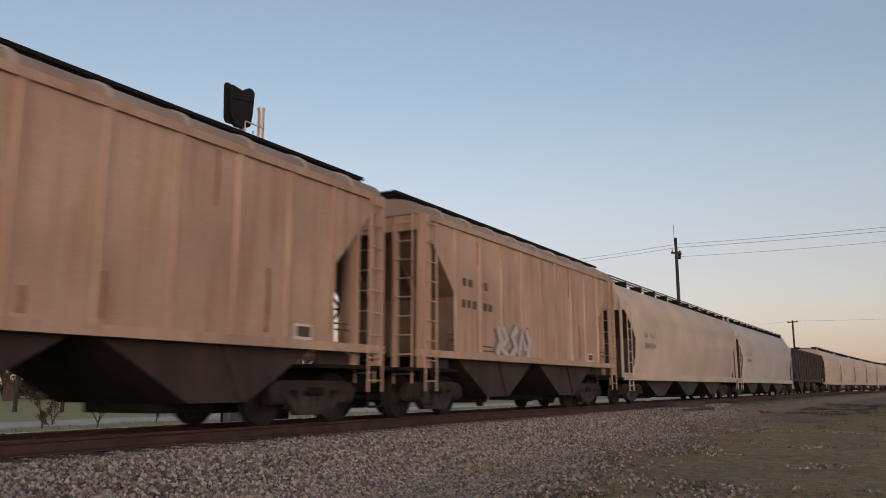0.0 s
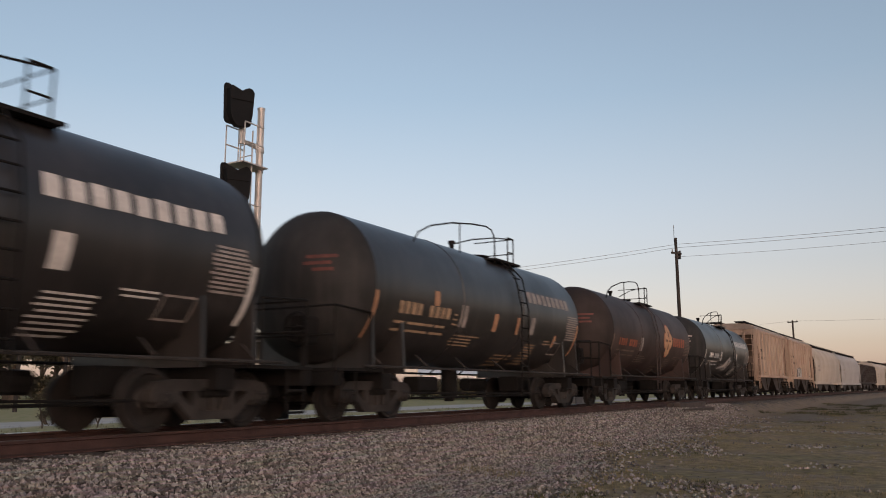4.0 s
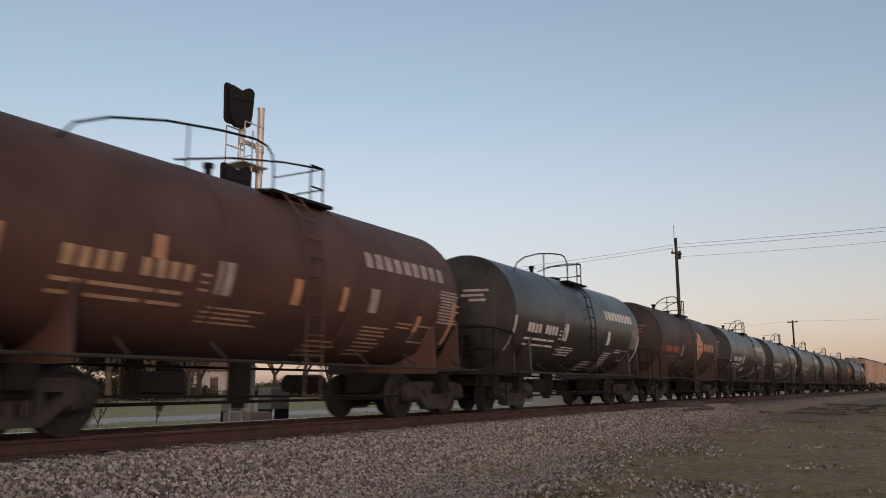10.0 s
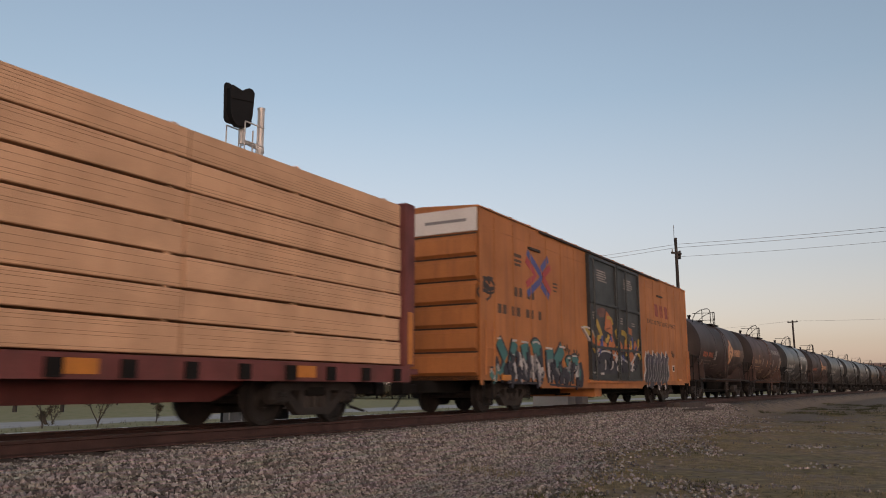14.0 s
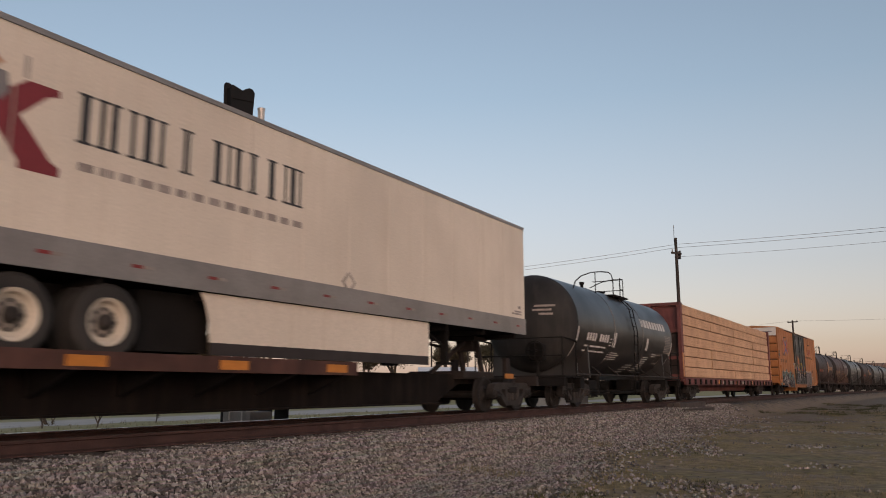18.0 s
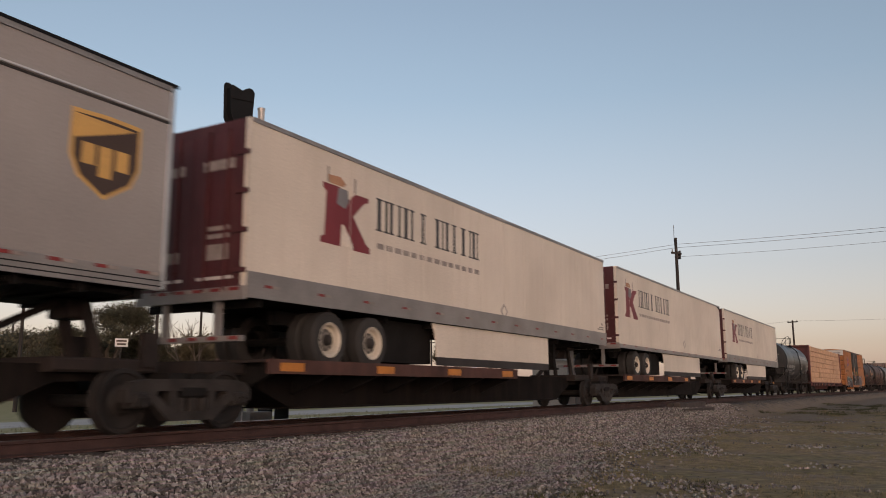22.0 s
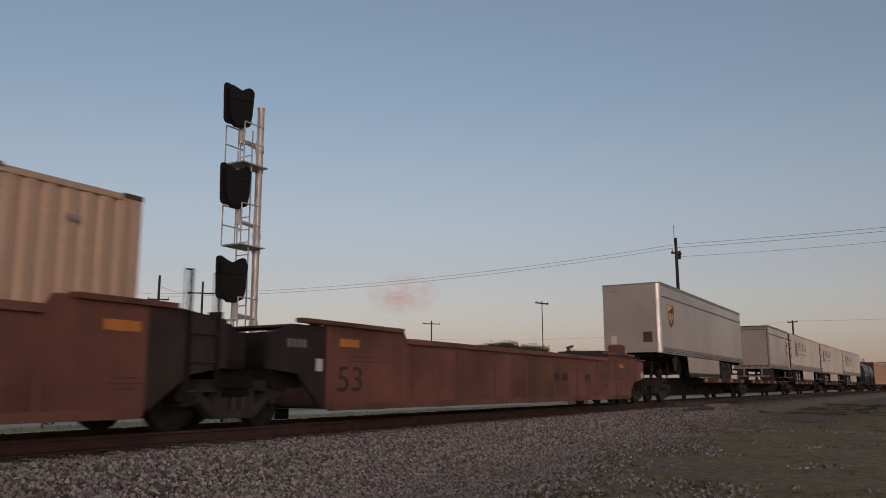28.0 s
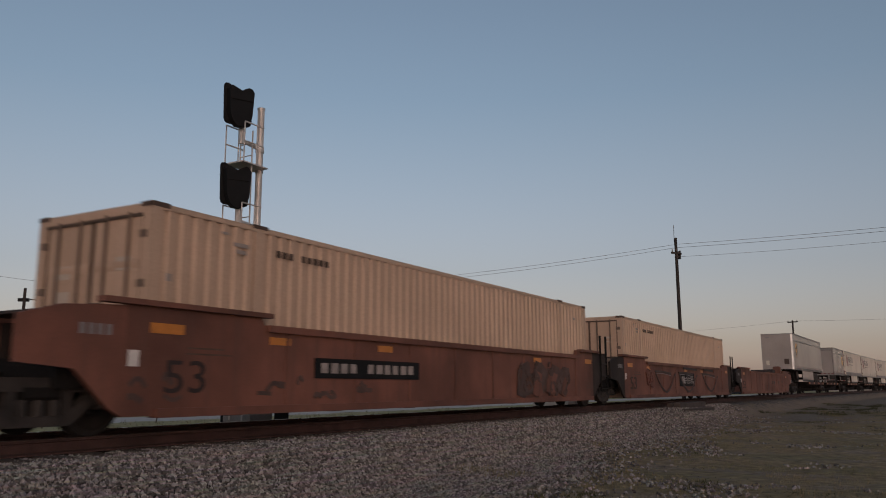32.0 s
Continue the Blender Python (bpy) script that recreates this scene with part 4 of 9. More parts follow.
TANK_BLACK = "black corn-syrup tank car with white stencils, dusty frame"
TANK_BROWN = "sooty brown tank car with a faded orange emblem"
t1 = tank_car(225.6, M_BLACKTANK, "black tank car with white stencils and a sprayed white tag", "white", 1, 0.45, 1.45)
for w_, line_ in ((0.15, [(-0.72, 1.80), (-0.42, 2.04), (-0.05, 2.18), (0.12, 2.27), (0.32, 2.26), (0.28, 2.14)]), (0.12, [(-0.55, 1.84), (-0.2, 2.0), (0.05, 2.06), (0.0, 1.94), (-0.28, 1.80)]), (0.06, [(0.28, 2.16), (0.64, 2.22), (0.5, 2.10), (0.2, 2.06)]), (0.10, [(0.60, 2.18), (0.42, 2.0), (0.24, 1.86)]), (0.06, [(-0.38, 1.76), (-0.05, 1.84), (0.26, 1.80), (-0.1, 1.71), (-0.36, 1.68)])):
    part("sprayed_stroke", round_stroke(line_, w_, 2.70, 1.45, 0.009), M_SPWHITE, t1, "sprayed white stroke", smooth=60)
tank_car(212.3, M_BROWNTANK, TANK_BROWN, "orange", 2)
tank_car(199.05, M_BLACKTANK, "black tank car with dull amber stencils", "amber", 3, 0.85, 1.95)
tank_car(185.8, M_BLACKTANK, TANK_BLACK, "white", 4, 0.85, 1.95)
tank_car(172.7, M_BLACKTANK, TANK_BLACK, "white", 5, 0.85, 1.95)
tank_car(159.4, M_BLACKTANK, TANK_BLACK, "white", 6, 0.85, 1.95)
tank_car(146.15, M_BROWNTANK, TANK_BROWN, "orange", 7)
tank_car(133.1, M_BLACKTANK, TANK_BLACK, "white", 8)
tank_car(120.1, M_RUSTTANK, "rust-brown tank car with pale and amber stencils", "amber", 9)
tank_car(107.1, M_BROWNTANK, TANK_BROWN, "orange", 10)
tank_car(48.75, M_BLACKTANK, TANK_BLACK, "white", 11)
# ---- covered hoppers ----
def ribbed_hopper(s20, seed, label, tan):
    """Two-tier ribbed covered hopper; side sheet 11.1 m long."""
    rg = random.Random(seed)
    car = thing("covered_hopper", label, "hopper car", "covered hoppers of the train", s20)
    L, H = 5.55, 1.50
    z0, z1 = 1.50, 4.24
    sl = 1.18            # set-back of the slope sheet
    # body: side view outline, ends cut back below the roof
    side = [(-L, z1), (-L, 3.92), (-L + sl, 2.70), (-L + sl, z0), (L - sl, z0), (L - sl, 2.70), (L, 3.92), (L, z1)]
    part("body", Shape().prism(side, "xz", -H, H), tan, car)
    part("top_chord", Shape().box(-L, L, -H - 0.05, -H + 0.02, z1 - 0.10, z1 + 0.02).box(-L, L, H - 0.02, H + 0.05, z1 - 0.10, z1 + 0.02), tan, car)
    for y in (-1, 1):
        part("side_sill", Shape().box(-L - 0.35, L + 0.35, y * H - 0.07, y * H + 0.07, z0 - 0.09, z0 + 0.05), tan, car)
        for i in range(11):
            x = -L + 0.02 + (2 * L - 0.04) * i / 10
            part("rib", Shape().prism([(x - 0.05, y * (H - 0.01)), (x - 0.03, y * (H + 0.05)), (x + 0.03, y * (H + 0.05)), (x + 0.05, y * (H - 0.01))], "xy", z0, z1), tan, car)
        for sg in (-1, 1):
            # corner post and the open triangle below the slope sheet
            part("corner_post", Shape().box(sg * (L + 0.18), sg * (L + 0.30), y * H - 0.07, y * H + 0.07, 1.2, z1) if sg > 0 else Shape().box(-L - 0.30, -L - 0.18, y * H - 0.07, y * H + 0.07, 1.2, z1), tan, car)
    roof = []
    for i in range(17):
        a = math.pi * i / 16
        ca, sa = math.cos(a), math.sin(a)
        roof.append((-H * math.copysign(abs(ca) ** 0.75, ca), z1 + 0.38 * sa ** 0.75))
    part("roof", Shape().prism(roof, "yz", -L - 0.28, L + 0.28), M_HOPROOF, car, "dusty grey curved roof")
    for i in range(9):
        x = -L + 2 * L * (i + 0.5) / 9
        part("roof_rib", Shape().prism([(y, z + 0.03) for y, z in roof], "yz", x - 0.04, x + 0.04), M_PALE, car)
    for x0, x1 in ((-4.9, -1.9), (-1.5, 1.5), (1.9, 4.9)):
        part("roof_hatch", Shape().soft_box(x0, x1, -0.36, 0.36, z1 + 0.26, z1 + 0.38, 0.05), M_PALE, car)
    for y in (-0.72, 0.72):
        deck = Shape()
        for k in range(9):
            yy = y - 0.26 + 0.065 * k
            w = 0.02 if k in (0, 8) else 0.008
            deck.box(-L - 0.45, L + 0.45, yy - w, yy + w, z1 + (0.435 if k in (0, 8) else 0.456), z1 + 0.49)
        for k in range(25):
            xx = -L - 0.43 + (2 * L + 0.86) * k / 24
            deck.box(xx - 0.008, xx + 0.008, y - 0.26, y + 0.26, z1 + 0.457, z1 + 0.463)
        part("running_board", deck, M_UNDER, car, "grated roof walkway")
        for i in range(10):
            x = -L - 0.35 + (2 * L + 0.7) * i / 9
            part("board_bracket", Shape().box(x - 0.025, x + 0.025, y - 0.26, y + 0.26, z1 + 0.39, z1 + 0.43), M_UNDER, car)
    for sg in (-1, 1):
        end = Shape()
        for y in (-0.85, -0.28, 0.28, 0.85):
            end.box(min(sg * (L + 0.10), sg * (L + 0.22)), max(sg * (L + 0.10), sg * (L + 0.22)), y - 0.05, y + 0.05, 1.2, z1)
        part("end_post", end, tan, car)
        e = 0.012
        # slope sheet and stiffeners wear the shade-darkened tan
        part("slope_sheet", Shape().prism([(sg * (L + e), 3.92), (sg * (L - sl + e), 2.70), (sg * (L - sl + e), z0 - 0.02), (sg * (L - sl), z0 - 0.02), (sg * (L - sl), 2.70), (sg * L, 3.92)], "xz", -H + 0.012, H - 0.012), M_SLOPE, car, "dusty tan slope sheet, roof shade in its colour")
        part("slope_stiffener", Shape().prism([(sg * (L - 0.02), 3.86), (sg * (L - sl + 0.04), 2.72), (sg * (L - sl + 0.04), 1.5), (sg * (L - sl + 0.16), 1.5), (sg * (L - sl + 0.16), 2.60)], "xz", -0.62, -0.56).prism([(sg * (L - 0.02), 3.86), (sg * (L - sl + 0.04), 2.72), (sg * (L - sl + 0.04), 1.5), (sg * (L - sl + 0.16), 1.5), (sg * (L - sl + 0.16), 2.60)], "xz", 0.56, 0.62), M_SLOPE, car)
        part("end_sheet", Shape().box(min(sg * L, sg * (L + 0.22)), max(sg * L, sg * (L + 0.22)), -H, H, 3.92, z1), tan, car)
        for y in (-1.30, 1.26):
            part("gusset", Shape().prism([(sg * (L - sl), 1.55), (sg * (L - sl), 1.2), (sg * (L - 0.2), 1.2), (sg * (L - 0.2), 1.3), (sg * (L - 0.75), 1.55)], "xz", y, y + 0.04), M_BAY, car, "dark gusset plate")
            part("inner_post", Shape().box(min(sg * (L - 0.32), sg * (L - 0.2)), max(sg * (L - 0.32), sg * (L - 0.2)), y - 0.1, y, 1.2, 3.75), tan, car)
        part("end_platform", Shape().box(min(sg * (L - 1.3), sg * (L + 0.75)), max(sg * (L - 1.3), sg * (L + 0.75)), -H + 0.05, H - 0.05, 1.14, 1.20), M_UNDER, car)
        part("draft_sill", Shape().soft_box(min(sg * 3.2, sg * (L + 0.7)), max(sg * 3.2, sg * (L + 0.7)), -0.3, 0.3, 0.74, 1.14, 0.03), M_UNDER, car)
        ladder(car, sg * (L + 0.02), -H - 0.10, 0.75, z1, 0.42, tan)
        ladder(car, sg * (L + 0.34), -H + 0.35, 0.9, z1, 0.42, tan, "end")
        ladder(car, sg * (L + 0.34), H - 0.35, 0.9, z1, 0.42, tan, "end")
        truck(car, sg * 4.55)
        coupler(car, sg * (L + 0.55), sg)
        part("sill_step", Shape().tube([(sg * (L - 0.1), -H - 0.05, 1.2), (sg * (L - 0.1), -H - 0.05, 0.5), (sg * (L + 0.3), -H - 0.05, 0.5), (sg * (L + 0.3), -H - 0.05, 1.2)], 0.022), M_UNDER, car)
    part("brake_wheel", Shape().turn([(-L - 0.5, 0.26), (-L - 0.46, 0.28), (-L - 0.42, 0.26)], "x", (0, 0.6, 2.4), 16, close=False).cyl((-L - 0.46, 0.34, 2.4), (-L - 0.46, 0.86, 2.4), 0.02, 6).cyl((-L - 0.46, 0.6, 2.14), (-L - 0.46, 0.6, 2.66), 0.02, 6), M_UNDER, car)
    part("air_tank", Shape().cyl((-L - 0.1, -0.5, 1.5), (-L - 0.1, 0.4, 1.5), 0.2, 12), M_UNDER, car)
    for xc in (-2.15, 2.15):
        w = 2.1
        part("discharge_bay", Shape().prism([(xc - w, z0), (xc + w, z0), (xc + 0.55, 0.62), (xc - 0.55, 0.62)], "xz", -1.36, 1.36), M_BAY, car, "dark streaked sloped discharge hopper")
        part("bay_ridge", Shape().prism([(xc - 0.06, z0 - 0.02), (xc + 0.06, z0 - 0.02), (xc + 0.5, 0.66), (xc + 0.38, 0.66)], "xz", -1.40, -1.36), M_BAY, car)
        part("outlet_gate", Shape().box(xc - 0.5, xc + 0.5, -0.8, 0.8, 0.48, 0.62).cyl((xc, -0.95, 0.46), (xc, -0.8, 0.46), 0.06, 8), M_UNDER, car)
    for cell in stencil_cells(rg, -L + 1.45, -L + 2.7, 2.96, 3.14, 5, (2,)) + stencil_cells(rg, -L + 1.4, -L + 2.9, 2.5, 2.68, 6, (3,)):
        part("number_bar", flat_marks([cell], -H), M_DARKLET, car)
    part("small_stencil", flat_marks(bars(rg, -L + 0.7, -L + 1.1, 1.65, 2.0, 3, 0.3) + bars(rg, -L + 2.3, -L + 3.0, 1.6, 1.8, 2, 0.3), -H), M_DARKLET, car)
    part("data_plate", flat_marks([(3.52, 3.95, 1.56, 1.80)], -H), M_WHITE, car)
    part("data_plate_mark", flat_marks([(3.57, 3.90, 1.60, 1.76)], -H - 0.005), M_DARKLET, car)
    for k, (x, z, h, w) in enumerate(((0.08, 1.62, 0.55, 0.05), (2.9, 1.62, 0.95, 0.06), (-3.4, 3.5, 0.5, 0.045), (4.35, 1.6, 0.4, 0.05), (-1.2, 1.6, 0.3, 0.06), (1.5, 3.3, 0.8, 0.04))):
        run = [(x + (0.3 * seed if k > 2 else 0), z + h), (x + 0.015 + (0.3 * seed if k > 2 else 0), z + 0.5 * h), (x - 0.01 + (0.3 * seed if k > 2 else 0), z)]
        part("rust_run", Shape().ribbon(run, w * 1.4, -H - 0.003, -H), M_RUSTRUN, car, "orange rust run")
    part("spec_stencil", flat_marks(bars(rg, 4.5, 5.0, 1.75, 1.95, 2, 0.3), -H), M_DARKLET, car)
    return car


def round_hopper(s20, L, top, mat, label, seed):
    """Curve-sided covered hopper with bulging smooth sides."""
    rg = random.Random(seed)
    car = thing("covered_hopper", label, "hopper car", "covered hoppers of the train", s20)
    z0 = 1.2
    prof = [(-1.42, z0), (-1.55, 1.9), (-1.58, 2.5), (-1.57, 3.0), (-1.52, 3.4), (-1.36, 3.86), (-1.0, top - 0.14), (-0.4, top), (0.4, top), (1.0, top - 0.14), (1.36, 3.86), (1.52, 3.4), (1.57, 3.0), (1.58, 2.5), (1.55, 1.9), (1.42, z0)]
    n = len(prof)
    v, f = [], []
    xs = [-L + 0.02, -L + 0.1, L - 0.1, L - 0.02]
    for i, x in enumerate(xs):
        for y, z in prof:
            cut = (1 if i < 2 else -1) * min(1.0, max(0.0, 3.45 - z) * 1.05)
            sc = 0.97 if i in (0, 3) else 1.0
            v.append((x + cut, y * sc, z))
    for i in range(3):
        for j in range(n):
            f.append((i * n + j, i * n + (j + 1) % n, (i + 1) * n + (j + 1) % n, (i + 1) * n + j))
    part("body", Shape().add(v, f), mat, car, smooth=40)
    # end sheets below 3.3 m are coloured dark for the shade between cars
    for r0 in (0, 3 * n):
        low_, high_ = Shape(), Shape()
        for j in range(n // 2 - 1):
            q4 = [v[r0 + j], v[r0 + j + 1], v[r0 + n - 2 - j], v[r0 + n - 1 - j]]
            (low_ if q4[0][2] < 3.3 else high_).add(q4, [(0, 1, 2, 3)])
        part("slope_sheet", low_, M_BAY, car, "sloping end sheet, gap shade in its colour", smooth=0)
        part("end_sheet", high_, mat, car, smooth=0)
    for y in (-1.44, 1.44):
        part("side_sill", Shape().box(-L, L, y - 0.06, y + 0.06, z0 - 0.14, z0 + 0.10), mat, car)
    part("trough_hatch", Shape().soft_box(-L + 0.8, L - 0.8, -0.3, 0.3, top - 0.02, top + 0.10, 0.04), M_UNDER, car)
    for y in (-0.75, 0.75):
        part("running_board", Shape().box(-L - 0.1, L + 0.1, y - 0.22, y - 0.18, top + 0.12, top + 0.15).box(-L - 0.1, L + 0.1, y + 0.18, y + 0.22, top + 0.12, top + 0.15).box(-L - 0.1, L + 0.1, y - 0.06, y + 0.06, top + 0.13, top + 0.145), M_UNDER, car)
        for i in range(11):
            x = -L + 0.2 + (2 * L - 0.4) * i / 10
            part("board_bracket", Shape().box(x - 0.02, x + 0.02, y - 0.22, y + 0.22, top - 0.25, top + 0.12), M_UNDER, car)
    for sg in (-1, 1):
        for y in (-1.0, 1.0):
            part("end_post", Shape().tube([(sg * (L - 0.05), y * 1.35, 1.1), (sg * (L - 0.05), y * 1.35, 3.6), (sg * (L - 0.2), y, top)], 0.05), mat, car)
        part("end_platform", Shape().box(min(sg * (L - 1.6), sg * (L + 0.25)), max(sg * (L - 1.6), sg * (L + 0.25)), -1.4, 1.4, 1.08, 1.14), M_UNDER, car)
        part("draft_sill", Shape().soft_box(min(sg * (L - 3), sg * (L + 0.1)), max(sg * (L - 3), sg * (L + 0.1)), -0.3, 0.3, 0.74, 1.1, 0.03), M_UNDER, car)
        ladder(car, sg * (L - 0.3), -1.56, 0.7, 3.7, 0.42, mat)
        truck(car, sg * (L - 1.75))
        coupler(car, sg * (L + 0.1), sg)
    k = 3 if L > 7 else 2
    for i in range(k):
        xc = (i - (k - 1) / 2) * (2 * L - 5.2) / k
        w = (2 * L - 5.2) / k / 2
        part("discharge_bay", Shape().prism([(xc - w, z0), (xc + w, z0), (xc + 0.5, 0.5), (xc - 0.5, 0.5)], "xz", -1.25, 1.25), M_DKBROWN, car)
        part("outlet_gate", Shape().box(xc - 0.5, xc + 0.5, -0.7, 0.7, 0.40, 0.5), M_UNDER, car)
    for cell in stencil_cells(rg, -L + 1.9, -L + 3.4, 2.55, 2.75, 6, (2,)) + stencil_cells(rg, -L + 1.9, -L + 3.3, 2.2, 2.4, 6, ()):
        part("number_bar", flat_marks([cell], -1.585), M_GREYLET, car)
    return car


HOPPER_TAN = "weathered tan ribbed covered hopper with rusty stains"
ribbed_hopper(238.6, 1, HOPPER_TAN, M_TAN)
hb = ribbed_hopper(251.65, 2, "weathered tan ribbed covered hopper with a sprayed tag", M_TAN)
for k, (w, pts) in enumerate(((0.20, [(-2.6, 1.55), (-2.35, 1.85), (-2.5, 2.2)]), (0.16, [(-2.25, 2.2), (-2.05, 1.95), (-2.3, 1.7), (-2.0, 1.5)]), (0.19, [(-1.85, 1.5), (-1.55, 1.75), (-1.75, 2.0), (-1.5, 2.2)]), (0.15, [(-1.4, 1.55), (-1.2, 2.1), (-1.0, 1.7)]), (0.17, [(-0.95, 2.2), (-0.75, 1.9), (-0.9, 1.5)]))):
    part("graffiti_edge", Shape().ribbon(pts, w + 0.1, -1.555 - 0.001 * k, -1.5), M_SPGREY, hb)
    part("graffiti", Shape().ribbon(pts, w, -1.562 - 0.001 * k, -1.5), M_SPWHITE, hb, "pale sprayed tag stroke")
PALE_HOP = "pale grey curve-sided covered hopper with dusty sides"
round_hopper(268.2, 9.3, 4.48, M_PALE, PALE_HOP, 3)
round_hopper(287.6, 9.4, 4.48, M_GREYHOP, "light grey curve-sided covered hopper, cooler in tone", 4)


def open_hopper(s20):
    car = thing("open_hopper", "dark brown open-top hopper car with ribbed sides", "hopper car", "", s20)
    L, H, z0, z1 = 8.6, 1.48, 1.35, 3.66
    part("body", Shape().prism([(-L, z1), (-L, 2.6), (-L + 1.6, z0), (L - 1.6, z0), (L, 2.6), (L, z1)], "xz", -H, -H + 0.05).prism([(-L, z1), (-L, 2.6), (-L + 1.6, z0), (L - 1.6, z0), (L, 2.6), (L, z1)], "xz", H - 0.05, H), M_DKBROWN, car)
    part("coal_floor", Shape().box(-L + 0.05, L - 0.05, -H + 0.05, H - 0.05, 2.4, 2.5), M_UNDER, car)
    for sg in (-1, 1):
        part("end_sheet", Shape().box(min(sg * (L - 0.05), sg * L), max(sg * (L - 0.05), sg * L), -H, H, 1.6, z1), M_DKBROWN, car)
        part("draft_sill", Shape().soft_box(min(sg * 5, sg * (L + 0.5)), max(sg * 5, sg * (L + 0.5)), -0.3, 0.3, 0.74, 1.1, 0.03), M_UNDER, car)
        truck(car, sg * 6.9)
        coupler(car, sg * (L + 0.4), sg)
    part("top_rim", Shape().box(-L, L, -H - 0.06, -H + 0.06, z1 - 0.08, z1 + 0.04).box(-L, L, H - 0.06, H + 0.06, z1 - 0.08, z1 + 0.04), M_DKBROWN, car)
    part("side_sill", Shape().box(-L, L, -H - 0.06, H + 0.06, z0 - 0.12, z0 + 0.06), M_DKBROWN, car)
    for i in range(14):
        x = -L + 0.1 + (2 * L - 0.2) * i / 13
        part("rib", Shape().box(x - 0.05, x + 0.05, -H - 0.09, -H, z0, z1), M_DKBROWN, car)
    for xc in (-3.6, 0, 3.6):
        part("discharge_bay", Shape().prism([(xc - 1.7, z0), (xc + 1.7, z0), (xc + 0.4, 0.5), (xc - 0.4, 0.5)], "xz", -1.3, 1.3), M_DKBROWN, car)


open_hopper(306.4)
for i in range(6):
    round_hopper(322.0 + 13.05 * i, 6.2, 4.40, M_PALE, "pale grey curve-sided covered hopper with dark gaps", 20 + i)


# ---- box car ----
def graffiti(car, seed, x0, x1, z0, z1, y, colours, outline, letters, lab, shine=M_SPWHITE, straight=0.5, halo=0.30):
    """A sprayed piece: crowded bulging strokes over a wider outline, with dark cuts and pale glints; thin coats."""
    rg = random.Random(seed)
    w, h = (x1 - x0) / letters, z1 - z0
    strokes = []
    def arc(cx, cz, rx, rz, a0, a1, n=7):
        return [(cx + rx * math.cos(a0 + (a1 - a0) * i / n), cz + rz * math.sin(a0 + (a1 - a0) * i / n)) for i in range(n + 1)]
    i = 0
    for k in range(letters):
        cx = x0 + (k + 0.5) * w
        for j in range(4):
            kind = rg.random()
            tw = rg.uniform(0.26, 0.40) * w
            if kind < straight:
                a = (cx + rg.uniform(-0.4, 0.1) * w, z0 + rg.uniform(0.05, 0.2) * h)
                c = (cx + rg.uniform(-0.1, 0.4) * w, z0 + rg.uniform(0.75, 0.95) * h)
                pts = [a, (a[0] * 0.6 + c[0] * 0.4 - 0.07 * w, a[1] * 0.6 + c[1] * 0.4), (a[0] * 0.3 + c[0] * 0.7 + 0.05 * w, a[1] * 0.3 + c[1] * 0.7), c]
            else:
                a0 = rg.uniform(0, 6.28)
                pts = arc(cx + rg.uniform(-0.15, 0.15) * w, z0 + rg.uniform(0.3, 0.7) * h, 0.33 * w, 0.24 * h, a0, a0 + rg.uniform(2.2, 4.0))
            strokes.append(("graffiti", Shape().ribbon(pts, tw + halo * w, y - 0.002 - i * 0.0003, y), outline[0]))
            strokes.append(("graffiti_outline", Shape().ribbon(pts, tw + 0.5 * halo * w, y - 0.012 - i * 0.0003, y), outline[1]))
            zm = sum(p[1] for p in pts) / len(pts)
            top_half = [p for p in pts if p[1] >= zm]
            strokes.append(("graffiti_fill", Shape().ribbon(pts, tw, y - 0.022 - i * 0.0003, y), colours[rg.randrange(1, len(colours)) if rg.random() < 0.75 or len(top_half) < 2 else 0]))
            if len(top_half) > 1 and top_half == sorted(top_half, key=lambda p: pts.index(p)) and kind < straight:
                strokes.append(("graffiti_fill", Shape().ribbon(top_half, tw * 0.98, y - 0.0222 - i * 0.0003, y), colours[0]))
            i += 1
        for j in range(3):
            a0 = rg.uniform(0, 6.28)
            strokes.append(("graffiti_cut", Shape().ribbon(arc(cx + rg.uniform(-0.3, 0.3) * w, z0 + rg.uniform(0.2, 0.6) * h, 0.16 * w, 0.12 * h, a0, a0 + 2.6), 0.09 * w, y - 0.033 - j * 0.0004, y), outline[1]))
            strokes.append(("graffiti_glint", Shape().ribbon(arc(cx + rg.uniform(-0.35, 0.35) * w, z0 + rg.uniform(0.4, 0.9) * h, 0.2 * w, 0.1 * h, a0 + 3, a0 + 4.4), 0.04 * w, y - 0.035 - j * 0.0004, y), shine))
    for name, sh, mat in strokes:
        part(name, sh, mat, car, lab if name == "graffiti" else "")


def spray(car, strokes, mat, y, lab, edge=0.0, mat_edge=None):
    """Sprayed strokes (width, points), each with a wider dark stroke under it where edge is given."""
    for i, (w, pts) in enumerate(strokes):
        if edge:
            part("sprayed_edge", Shape().ribbon(smooth(pts), w + edge, y - 0.0002 * i, -1.5 if y > -1.54 or pts[0][0] < -2.6 else -1.551), mat_edge, car)
        part("sprayed_stroke", Shape().ribbon(smooth(pts), w, y - (0.004 if edge else 0) - 0.0002 * i, -1.5 if y > -1.54 or pts[0][0] < -2.6 else -1.551), mat, car, lab)


